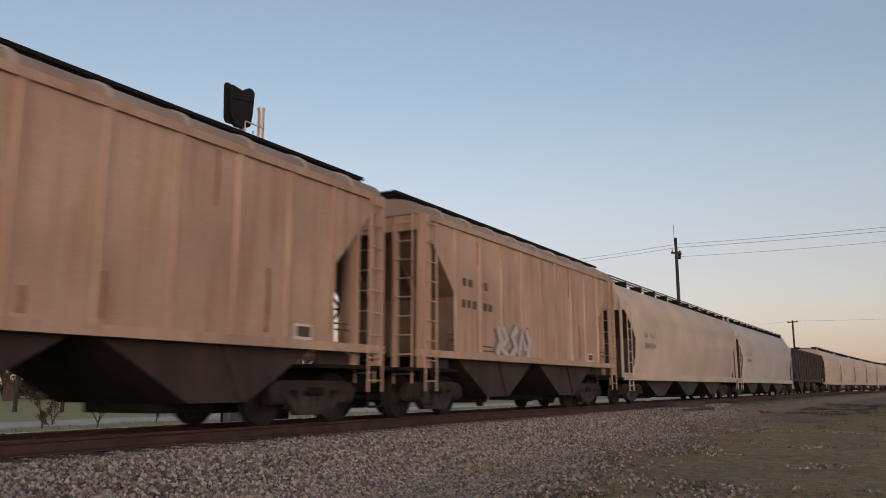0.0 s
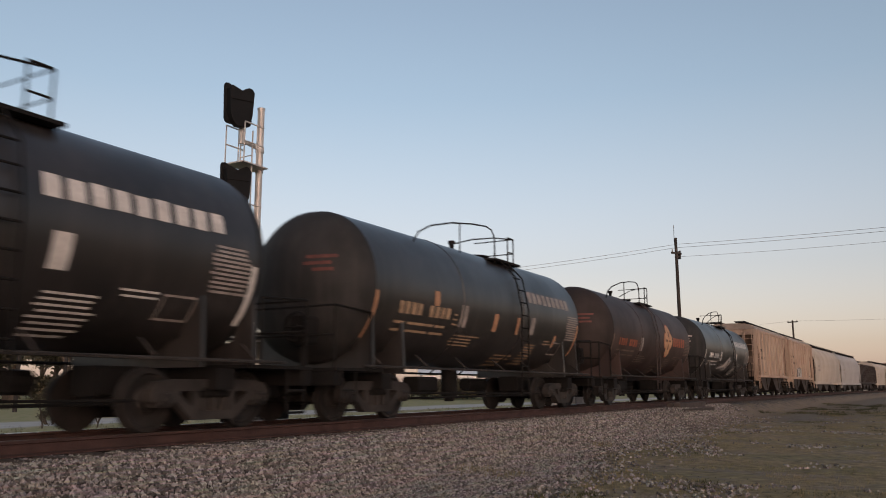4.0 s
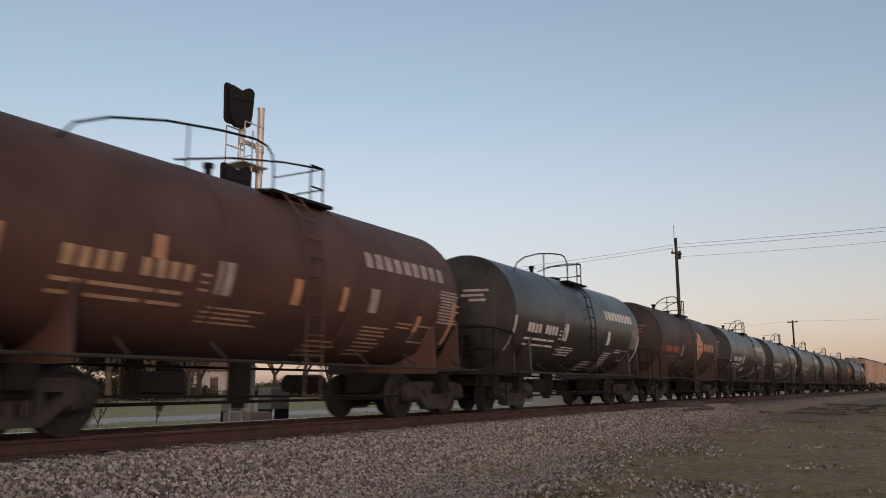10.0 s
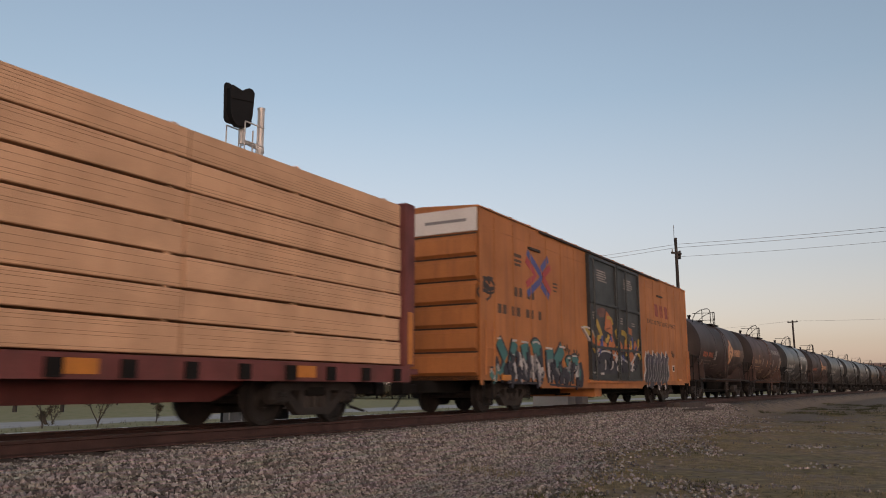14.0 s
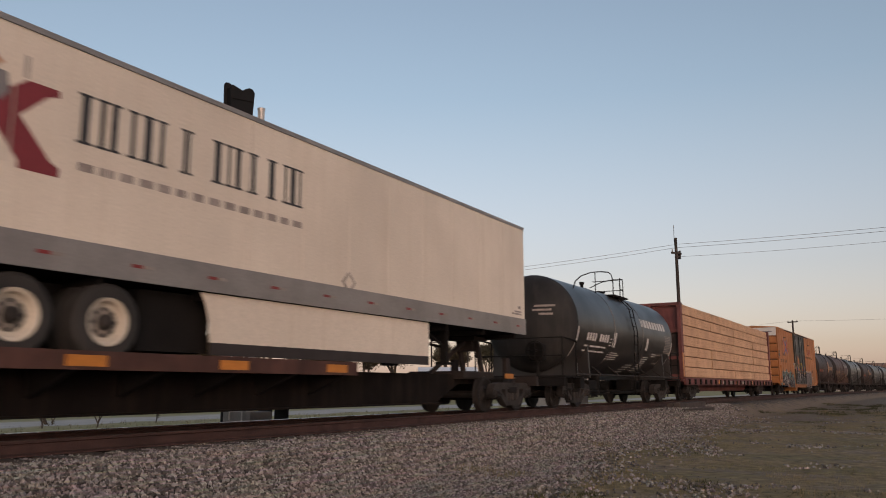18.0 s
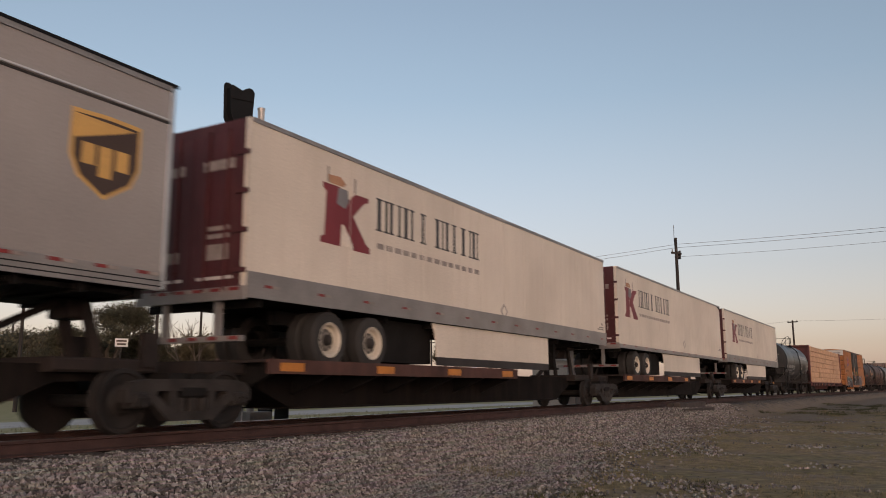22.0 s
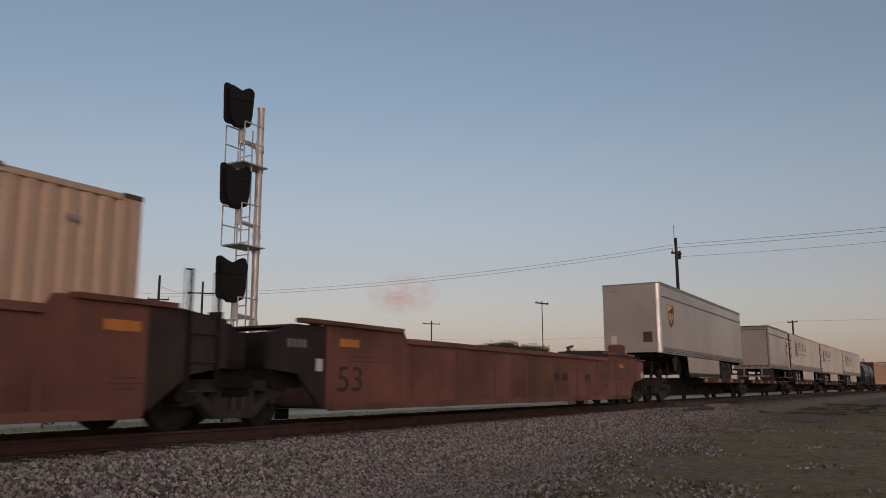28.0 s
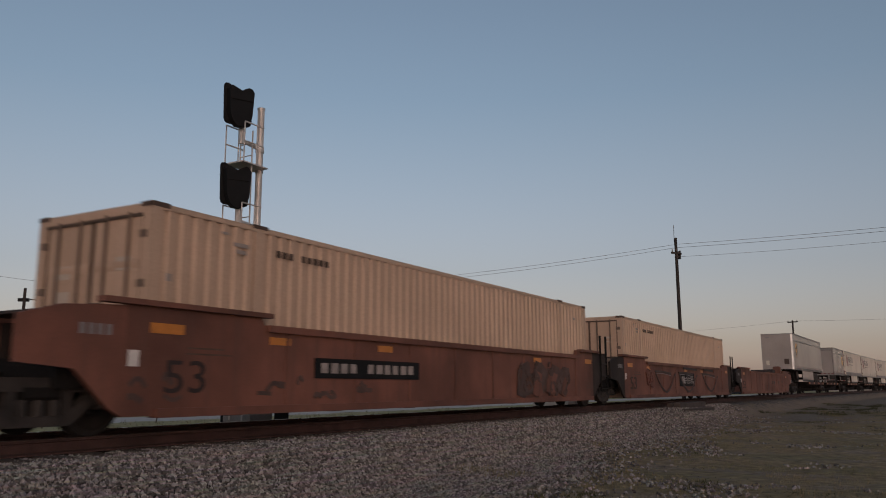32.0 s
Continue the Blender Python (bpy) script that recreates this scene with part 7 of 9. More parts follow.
def freight_trailer(s20, band, label, seed, mark, axles=(2.08, 3.32)):
    rg = random.Random(seed)
    half = 8.08
    tr = trailer_common(s20, half, (-half + axles[0], -half + axles[1]), (-half + 5.4, -half + 11.5), half - 3.1, M_TRAILER, band, label, "white road trailers on the train")
    rear_frame(tr, -half, -1, M_TRRED)
    r = -half + mark          # where the emblem starts
    part("emblem", Shape().prism([(r + 0.70, 3.22), (r + 0.70, 3.32), (r + 0.80, 3.36), (r + 0.84, 4.12), (r + 0.74, 4.17), (r + 0.74, 4.26), (r + 1.22, 4.26), (r + 1.24, 3.92), (r + 1.66, 4.22), (r + 2.06, 4.22), (r + 2.06, 4.14), (r + 1.92, 4.10), (r + 1.60, 3.80), (r + 2.00, 3.36), (r + 2.12, 3.30), (r + 2.12, 3.20), (r + 1.62, 3.20), (r + 1.62, 3.28), (r + 1.34, 3.62), (r + 1.26, 3.60), (r + 1.24, 3.22)], "xz", -1.306, -1.3), M_CREST, tr, "dark red slab-footed emblem")
    part("emblem_crest", Shape().prism([(r + 0.92, 4.28), (r + 0.88, 4.42), (r + 1.22, 4.44), (r + 1.38, 4.34), (r + 1.30, 4.28)], "xz", -1.306, -1.3), M_ORANGELET, tr, "faded orange crest")
    part("emblem_spike", Shape().box(r + 0.86, r + 0.90, -1.304, -1.3, 4.28, 4.56).box(r + 1.62, r + 1.67, -1.304, -1.3, 4.24, 4.50), M_GREYLET, tr)
    part("emblem_core", Shape().prism([(r + 1.12, 3.95), (r + 1.16, 4.24), (r + 1.42, 4.24), (r + 1.46, 4.02), (r + 1.36, 3.90)], "xz", -1.309, -1.306), M_SPGREY, tr)
    part("emblem_core", Shape().prism([(r + 1.30, 3.24), (r + 1.30, 3.42), (r + 1.40, 3.50), (r + 1.50, 3.42), (r + 1.50, 3.24)], "xz", -1.309, -1.303), M_TRAILER, tr)
    stems_sign(tr, r + 2.32, 3.68, 4.30, -1.30)
    for cell in stencil_cells(rg, r + 2.35, r + 6.5, 3.345, 3.455, 14):
        part("second_line_bar", flat_marks([cell], -1.30), M_GREYLET, tr)
    r = -half
    part("diamond", Shape().prism([(r + 8.5, 2.62), (r + 8.7, 2.82), (r + 8.9, 2.62), (r + 8.7, 2.42)], "xz", -1.304, -1.3), M_GREYLET, tr)
    part("diamond_core", Shape().prism([(r + 8.57, 2.62), (r + 8.7, 2.75), (r + 8.83, 2.62), (r + 8.7, 2.49)], "xz", -1.308, -1.304), M_TRAILER, tr)
    part("front_stencil", flat_marks([(half - 0.75, half - 0.2, 2.6, 2.64), (half - 0.6, half - 0.2, 2.66, 2.7), (half - 0.4, half - 0.25, 2.75, 2.82)], -1.30), M_GREYLET, tr)
    side_reflectors(tr, half, 2.30 if band > 0.2 else 2.22, 13)
    for ya, yb, z, hh, m in ((-0.95, -0.5, 2.72, 0.24, M_GREYLET), (-0.95, -0.5, 3.05, 0.07, M_GREYLET), (-0.95, -0.5, 3.17, 0.07, M_GREYLET), (-1.02, -0.35, 4.12, 0.16, M_GREYLET), (0.05, 0.75, 4.12, 0.16, M_GREYLET), (0.1, 0.6, 2.72, 0.18, M_GREYLET), (-1.05, -0.3, 2.42, 0.05, M_SIGN), (0.0, 0.8, 2.42, 0.05, M_SIGN)):
        part("door_notice", Shape().box(r - 0.056, r - 0.051, ya, yb, z, z + hh), m, tr)
    return tr


freight_trailer(32.08, 0.36, "white road trailer with red rear doors and grey band", 1, 0.97, (2.76, 3.95))
k2 = freight_trailer(14.68, 0.10, "white road trailer with red rear doors, torn front corner", 2, 0.05)
part("torn_corner", Shape().prism([(7.35, 4.82), (8.07, 4.82), (8.07, 4.66), (7.8, 4.74)], "xz", -1.324, -1.304), M_SIGNAL, k2, "dark torn upper corner")
freight_trailer(-2.88, 0.36, "white road trailer with red rear doors and grey band", 3, 0.97)


def shield(tr, x, z, w, h, y):
    def outline(k):
        return [(x - w / 2 * k, z + h / 2 * k), (x, z + h / 2 * k + 0.02), (x + w / 2 * k, z + h / 2 * k), (x + w / 2 * k, z - 0.05 * h), (x + 0.38 * w * k, z - 0.28 * h * k), (x, z - h / 2 * k), (x - 0.38 * w * k, z - 0.28 * h * k), (x - w / 2 * k, z - 0.05 * h)]
    part("shield_rim", Shape().prism(outline(1.0), "xz", y - 0.004, y), M_GOLD, tr, "gold-edged brown shield emblem")
    part("shield_field", Shape().prism(outline(0.9), "xz", y - 0.007, y - 0.004), M_BROWN, tr)
    part("shield_sweep", Shape().prism([(x - 0.45 * w, z + 0.44 * h), (x + 0.4 * w, z + 0.42 * h), (x + 0.1 * w, z + 0.32 * h), (x - 0.45 * w, z + 0.15 * h)], "xz", y - 0.010, y - 0.007), M_GOLD, tr)
    blocks = Shape()
    for k, low in ((-0.24, 0.12), (0.0, 0.24), (0.24, 0.12)):
        blocks.box(x + (k - 0.10) * w, x + (k + 0.085) * w, y - 0.010, y - 0.007, z - low * h, z + 0.13 * h)
    part("shield_block", blocks, M_GOLD, tr)


def parcel_trailer(s20, half, wheels, skirt, gear, nose, label, shield_x, dz=0.0):
    tr = trailer_common(s20, half, wheels, skirt, gear, M_UPSGREY, 0.22, label, "grey parcel trailers on the train", top=4.90 + dz, floor=2.16 + dz, flip=-nose, nose=nose)
    xa, xb = -half + (0.16 if nose < 0 else 0), half - (0.16 if nose > 0 else 0)
    part("upper_band", Shape().box(xa, xb, -1.312, -1.30, 4.37 + dz, 4.40 + dz), M_TRUCK, tr, "dark line under the roof")
    part("upper_bead", Shape().box(xa, xb, -1.316, -1.30, 4.415 + dz, 4.44 + dz), M_ALU, tr, "bright aluminium bead under the roof")
    part("roof_cap", Shape().box(xa - 0.10, xb + 0.10, -1.33, 1.05, 4.90 + dz, 4.94 + dz), M_SIGNAL if half < 6 else M_TRGREY, tr)
    shield(tr, shield_x, 3.66 + dz, 1.0, 1.04, -1.30)
    x = nose * half
    side_reflectors(tr, half, 2.32 + dz, 26 if half > 6 else 13)
    for z in (2.18, 2.25):
        part("rail_groove", Shape().box(xa, xb, -1.3275, -1.325, z + dz, z + dz + 0.015), M_SIGNAL, tr)
    part("kingpin_plate", Shape().box(min(x - nose * 2.2, x - nose * 0.3), max(x - nose * 2.2, x - nose * 0.3), -1.1, 1.1, 2.06 + dz, 2.12 + dz), M_UNDER, tr)
    return tr


p1 = parcel_trailer(-16.5, 4.1, (-3.15,), None, 1.9, 1, "short grey parcel trailer with a shield emblem", 3.0, dz=-0.08)
rear_frame(p1, -4.1, -1, M_UPSGREY, M_TRGREY, dz=-0.08)
for y in (-0.85, 0.57):
    part("mud_flap", Shape().box(-3.92, -3.90, y - 0.3, y + 0.3, 1.36, 2.1), M_TYRE, p1, "black rubber mud flap")
p2 = parcel_trailer(-38.0, 8.08, (3.52, 4.70), (-3.95, 2.3), -5.4, -1, "long grey parcel trailer with shield, riding backwards", -6.55)
rear_frame(p2, 8.08, 1, M_UPSGREY, M_SPINE)
part("gear_plate", Shape().prism([(-5.55, 2.12), (-4.55, 2.12), (-4.95, 1.5), (-5.2, 1.5)], "xz", -1.0, -0.96), M_BAY, p2, "grimy plate on the landing gear")
part("spare_rack", Shape().soft_box(-4.6, -4.0, -0.95, 0.75, 1.36, 2.1, 0.04), M_UNDER, p2)
part("nose_panel", Shape().box(-8.11, -8.08, -0.95, -0.6, 2.58, 2.98), M_BROWN, p2, "small dark notice on the nose")
part("nose_light", Shape().box(-8.095, -8.08, 0.35, 0.72, 4.60, 4.70), M_TRGREY, p2)
part("document_box", Shape().soft_box(-8.13, -8.08, 0.50, 0.72, 2.52, 2.86, 0.01), M_RIM, p2)


# ---- articulated well car with containers ----
def lead_end(car):
    """Platform, hand brake and plates on the free end of the articulated set."""
    n0 = len(car.children)
    part("end_ladder", Shape().tube([(9.45, -1.36, 0.6), (9.45, -1.36, 1.5)], 0.02).tube([(9.05, -1.36, 0.6), (9.05, -1.36, 1.5)], 0.02).tube([(9.05, -1.36, 0.65), (9.45, -1.36, 0.65)], 0.016).tube([(9.05, -1.36, 1.0), (9.45, -1.36, 1.0)], 0.016), M_UNDER, car)
    for k, pts in enumerate(([(4.6, 1.16), (4.9, 1.22), (5.1, 1.12), (5.4, 1.20)], [(5.9, 1.0), (6.4, 1.12), (6.9, 1.08)], [(7.3, 1.3), (7.4, 1.5)], [(5.0, 0.9), (5.3, 0.86)])):
        part("dark_smudge", Shape().ribbon(smooth(pts), 0.055, -1.447 - 0.001 * k, -1.4), M_HAZE, car, "dark rubbed smudge")
    part("walkway", Shape().box(7.6, 9.5, -1.36, 1.36, 1.74, 1.79), M_WELL, car, "dark rusty end walkway")
    part("brake_housing", Shape().soft_box(9.0, 9.45, -0.75, -0.25, 1.8, 2.32, 0.06), M_WELL, car, "rusty hand brake housing")
    part("brake_wheel", Shape().turn([(9.50, 0.25), (9.52, 0.28), (9.55, 0.28), (9.57, 0.25)], "x", (0, -0.5, 2.10), 18, close=False).cyl((9.53, -0.76, 2.1), (9.53, -0.24, 2.1), 0.016, 6).cyl((9.53, -0.5, 1.84), (9.53, -0.5, 2.36), 0.016, 6).cyl((9.45, -0.5, 2.1), (9.56, -0.5, 2.1), 0.04, 8), M_TRGREY, car, "spoked hand brake wheel")
    part("end_hood", Shape().prism([(7.2, 1.8), (7.35, 2.06), (8.3, 2.06), (8.4, 1.8)], "xz", -0.5, 1.0), M_DKBROWN, car)
    part("notice_frame", Shape().box(8.95, 9.30, -1.285, -1.275, 1.40, 1.64), M_TRGREY, car, "framed grey notice plate")
    part("notice_field", Shape().box(8.99, 9.26, -1.291, -1.286, 1.44, 1.60), M_SMOKE, car)
    part("white_tag", flat_marks([(8.62, 8.86, 1.14, 1.34)], -1.437), M_SIGN, car)
    for o in car.children[n0:]:
        o.matrix_basis = pose(0.3, 0, 0)


def well_unit(s20, label, front_truck=True, rear_truck=False, lead=False, mids=(-3.45, 3.45)):
    car = thing("well_car_unit", label, "well car", "well car units of the train", s20)
    L = 8.75
    for y in (-1.40, 1.40):
        xe, xs = (7.4, 5.1) if lead else (7.58, 6.3)      # where the front panel and the raised end begin
        side = [(-9.02, 1.87), (-9.02, 0.48), (xe, 0.48), (xe, 1.87), (xs, 1.87), (xs - 0.1, 1.72), (-6.6, 1.72), (-6.7, 1.87)]
        part("side_panel", Shape().prism(side, "xz", y - 0.04, y + 0.04), M_WELL, car, "oxide-red side panel, rusty and stained")
        part("rear_panel", Shape().prism([(-9.02, 1.82), (-9.02, 0.48), (-9.2, 0.58), (-9.7, 1.04), (-10.4, 1.10), (-10.4, 1.62), (-9.9, 1.76)], "xz", y - 0.035, y + 0.035), M_WELL if rear_truck else M_SPINE, car, "grimy end panel" if rear_truck else "soot-blackened end panel")
        part("front_panel", Shape().prism([(xe, 1.85), (xe, 0.52), (xe + 0.75, 1.00), (9.25 if lead else 8.95, 1.10), (9.25 if lead else 8.95, 1.68 if lead else 1.75), (8.1, 1.74 if lead else 1.85), (8.0, 1.85)], "xz", y - 0.035, y + 0.035), M_WELL if lead else M_GRIME, car, "scraped oxide-red end panel" if lead else "soot-greyed end panel")
        part("top_chord", Shape().box(-6.55, xs - 0.15, y - 0.11, y + 0.06, 1.63, 1.73), M_WELL, car)
        part("bottom_chord", Shape().box(-L + 0.2, xe - 0.08, y - 0.09, y + 0.06, 0.455, 0.57), M_WELL, car)
    for sg in (-1, 1):
        xo = 8.0 if sg > 0 else 9.4
        xi = 5.15 if lead and sg > 0 else 6.5
        part("end_flange", Shape().box(min(sg * xi, sg * xo), max(sg * xi, sg * xo), -1.52, -1.36, 1.83, 1.90), M_WELL, car)
        part("bulkhead", Shape().box(min(sg * (L - 0.5), sg * (L - 0.4)), max(sg * (L - 0.5), sg * (L - 0.4)), -1.36, 1.36, 0.9, 1.8), M_SPINE, car)
        part("end_deck", Shape().box(min(sg * (L - 0.4), sg * (L + 0.6)), max(sg * (L - 0.4), sg * (L + 0.6)), -1.38, 1.38, 1.08, 1.20), M_UNDER, car)
        part("end_post", Shape().box(min(sg * (L + 0.05), sg * (L + 0.14)), max(sg * (L + 0.05), sg * (L + 0.14)), -1.40, -1.2, 1.1, 1.86).box(min(sg * (L + 0.05), sg * (L + 0.14)), max(sg * (L + 0.05), sg * (L + 0.14)), 1.2, 1.40, 1.1, 1.72), M_SPINE, car)
        part("body_bolster", Shape().box(min(sg * (L + 0.3), sg * (L + 1.0)), max(sg * (L + 0.3), sg * (L + 1.0)), -1.2, 1.2, 0.82, 1.08), M_UNDER, car)
        for y in ((-1.26, 1.22) if sg > 0 else ()):
            part("end_side", Shape().prism([(8.9, 1.72), (8.9, 1.1), (9.8 if lead else 9.5, 1.12), (9.8 if lead else 9.5, 1.5), (9.2, 1.72)], "xz", y, y + 0.04), M_WELL if lead else M_SPINE, car, "oxide-red end plate" if lead else "sooty end panel")
        if sg < 0:
            part("end_top", Shape().box(min(sg * (L + 0.1), sg * (L + 0.6)), max(sg * (L + 0.1), sg * (L + 0.6)), -1.26, 1.26, 1.78, 1.82), M_DKBROWN, car)
        for xx in ((6.4,) if lead else (7.2, mids[1])) if sg > 0 else ((-8.4,) if lead else (-8.4, -6.26, mids[0])):
            z = 1.5 if abs(xx) > 7 or (lead and xx > 6) else 1.56
            part("reflector", Shape().box(xx - 0.27, xx + 0.27, -1.449 if abs(xx) > 6.4 else -1.519, -1.442 if abs(xx) > 6.4 else -1.512, z, z + 0.13) if abs(xx) > 6.4 else Shape().box(xx - 0.23, xx + 0.23, -1.449, -1.442, 1.45, 1.56), M_REFL_O, car)
    if lead:
        lead_end(car)
    for x in (() if lead else (8.2, 8.72)):
        part("ladder_post", Shape().cyl((x, -1.49, 0.72), (x, -1.49, 2.38), 0.026, 8), M_UNDER, car)
        part("hand_loop", Shape().cyl((x - 0.1, -1.49, 1.72), (x - 0.1, -1.49, 2.37), 0.011, 6).cyl((x - 0.1, -1.49, 2.365), (x, -1.49, 2.365), 0.011, 6), M_UNDER, car)
    for z in (() if lead else (0.78, 1.16, 1.53)):
        part("ladder_rung", Shape().cyl((8.2, -1.50, z), (8.72, -1.50, z), 0.016, 6), M_TRUCK, car)
    part("well_floor", Shape().box(-7.7, 7.7, -1.3, 1.3, 0.456, 0.476), M_UNDER, car)
    for i in range(7):
        x = -7 + i * 14 / 6
        part("floor_beam", Shape().box(x - 0.15, x + 0.15, -1.30, 1.30, 0.44, 0.455), M_UNDER, car)
    for i in range(8):
        x = -6.1 + i * 1.75
        part("side_stiffener", Shape().box(x - 0.03, x + 0.03, -1.452, -1.44, 0.56, 1.63), M_WELL, car)
    if front_truck:
        truck(car, L + 0.75)
    if rear_truck:
        truck(car, -L - 1.1)
        coupler(car, -L - 1.6, -1)
    return car


def capacity_number(car, x, z):
    me = lettering("53", 0.60)
    me.materials.clear()
    me.materials.append(M_DKBROWN)
    ob = part("capacity_number", me, M_DKBROWN, car, "dark stencilled number 53")
    for q in me.vertices:
        q.co.x *= 1.3
    ob.matrix_basis = pose(x, -1.444, z, 90, 0, 0)


WELL_LABEL = "oxide-red intermodal well car unit, rusty"
w1 = well_unit(-58.4, "empty oxide-red intermodal well car unit", lead=True)
w2 = well_unit(-78.3, "oxide-red well car unit with dark sprayed curves", mids=(-0.9, 1.9))
w3 = well_unit(-98.0, WELL_LABEL, rear_truck=True)
w4 = well_unit(-119.2, WELL_LABEL)
coupler(w1, 10.2, 1)
rg_ = random.Random(31)
for car in (w1, w2, w3, w4):
    for x in (-9.66, -9.54, -9.42, -9.30):
        part("end_number_bar", flat_marks([(x, x + 0.07, 1.44, 1.57)], -1.437), M_SPGREY, car)
    capacity_number(car, -8.45, 0.76)
    part("white_tag", flat_marks([(-8.98, -8.82, 1.08, 1.28)], -1.442), M_SIGN, car)
    part("small_stencil", flat_marks(bars(rg_, -8.1, -7.2, 1.25, 1.4, 2, 0.3) + bars(rg_, 7.0, 7.6, 0.8, 1.0, 3, 0.3), -1.442), M_DARKLET, car)
for car in (w3, w4):
    x0, z0 = -5.45, 0.97
    part("number_plate_field", flat_marks([(x0, x0 + 3.15, z0, z0 + 0.32)], -1.454), M_SIGNAL, car, "black number panel")
    for cell in stencil_cells(rg_, x0 + 0.15, x0 + 3.0, z0 + 0.08, z0 + 0.25, 11, gaps=(4,)):
        part("number_bar", flat_marks([cell], -1.459), M_GREYLET, car)
for xa in (0.9, 1.5, 3.3):
    part("number_bar", flat_marks([(xa, xa + 0.38, 1.0, 1.2)], -1.454), M_SMOKE, w1, "dark worn number block")
# sprayed bowls and the owner panel on the middle unit
part("owner_panel", flat_marks([(-2.02, 0.42, 0.86, 1.40)], -1.4565), M_SIGNAL, w2, "black owner panel, partly sprayed over")
for k, xa in enumerate((-1.72, -0.98, -0.24)):
    block = Shape().prism([(xa + 0.18, 0.95), (xa + 0.62, 0.95), (xa + 0.50, 1.26), (xa, 1.26)], "xz", -1.4605, -1.457)
    part("owner_block", block, M_SPWHITE, w2, "plain pale slanted block")
    for z in (1.02, 1.09, 1.16):
        part("owner_stripe", flat_marks([(xa + 0.40, xa + 0.78, z, z + 0.022)], -1.4610), M_SPWHITE if k < 2 else M_SIGNAL, w2)
for k, (xa, xb) in enumerate(((-5.5, -2.6), (-2.15, 1.02), (1.95, 5.2))):
    w, y = xb - xa, -1.4615 - 0.0004 * k
    bowl = [(xa + 0.02 * w, 1.36), (xa + 0.10 * w, 1.16), (xa + 0.25 * w, 0.86), (xa + 0.40 * w, 0.68), (xa + 0.52 * w, 0.62), (xa + 0.66 * w, 0.72), (xa + 0.80 * w, 0.98), (xa + 0.90 * w, 1.22), (xb, 1.34)]
    part("graffiti", Shape().ribbon(smooth(bowl), 0.07, y, -1.4535), M_SMOKE, w2, "dark sprayed bowl-shaped line")
    part("graffiti_rim", Shape().ribbon([(xa, 1.40), (xa + 0.35 * w, 1.40), (xa + 0.75 * w, 1.34)], 0.075, y - 0.0025, -1.4535), M_SMOKE, w2)
    part("graffiti_glint", Shape().ribbon([(px, pz + 0.07) for px, pz in smooth(bowl)[3:-3]], 0.022, y - 0.0045, -1.4535), M_SPPINK, w2)
    part("graffiti_glint", Shape().ribbon([(xa + 0.05 * w, 1.325), (xa + 0.40 * w, 1.325), (xa + 0.75 * w, 1.265)], 0.022, y - 0.0060, -1.4535), M_SPGREY, w2)
for xa, xb in ((-1.55, 0.75), (2.1, 3.9)):
    part("sprayed_bar", Shape().ribbon([(xa, 1.585), (xb, 1.555)], 0.085, -1.517, -1.5), M_SMOKE, w2, "dark sprayed bar on the chord")
rg_ = random.Random(44)
for k in range(16):
    x, z = rg_.uniform(-8.9, -3.2), rg_.uniform(0.62, 0.92)
    r_ = rg_.uniform(0.06, 0.16)
    pts = [(x - r_, z + rg_.uniform(-0.05, 0.05)), (x, z + rg_.uniform(-0.08, 0.12)), (x + r_, z + rg_.uniform(-0.05, 0.05))]
    part("dark_smudge", Shape().ribbon(smooth(pts), rg_.uniform(0.05, 0.12), -1.446 - 0.0004 * k, -1.43), M_HAZE, w3, "dark rubbed smudge")
graffiti(w3, 21, 2.2, 5.6, 0.55, 1.5, -1.46, [M_HAZE, M_HAZE, M_WELL], (M_HAZE, M_HAZE), 4, "smoky faded sprayed patch", M_HAZE, straight=0.9)
graffiti(w2, 23, -6.7, -5.7, 0.85, 1.4, -1.455, [M_WELL, M_WELL], (M_SPPINK, M_DULLRED), 2, "small faded tag", M_SPPINK)


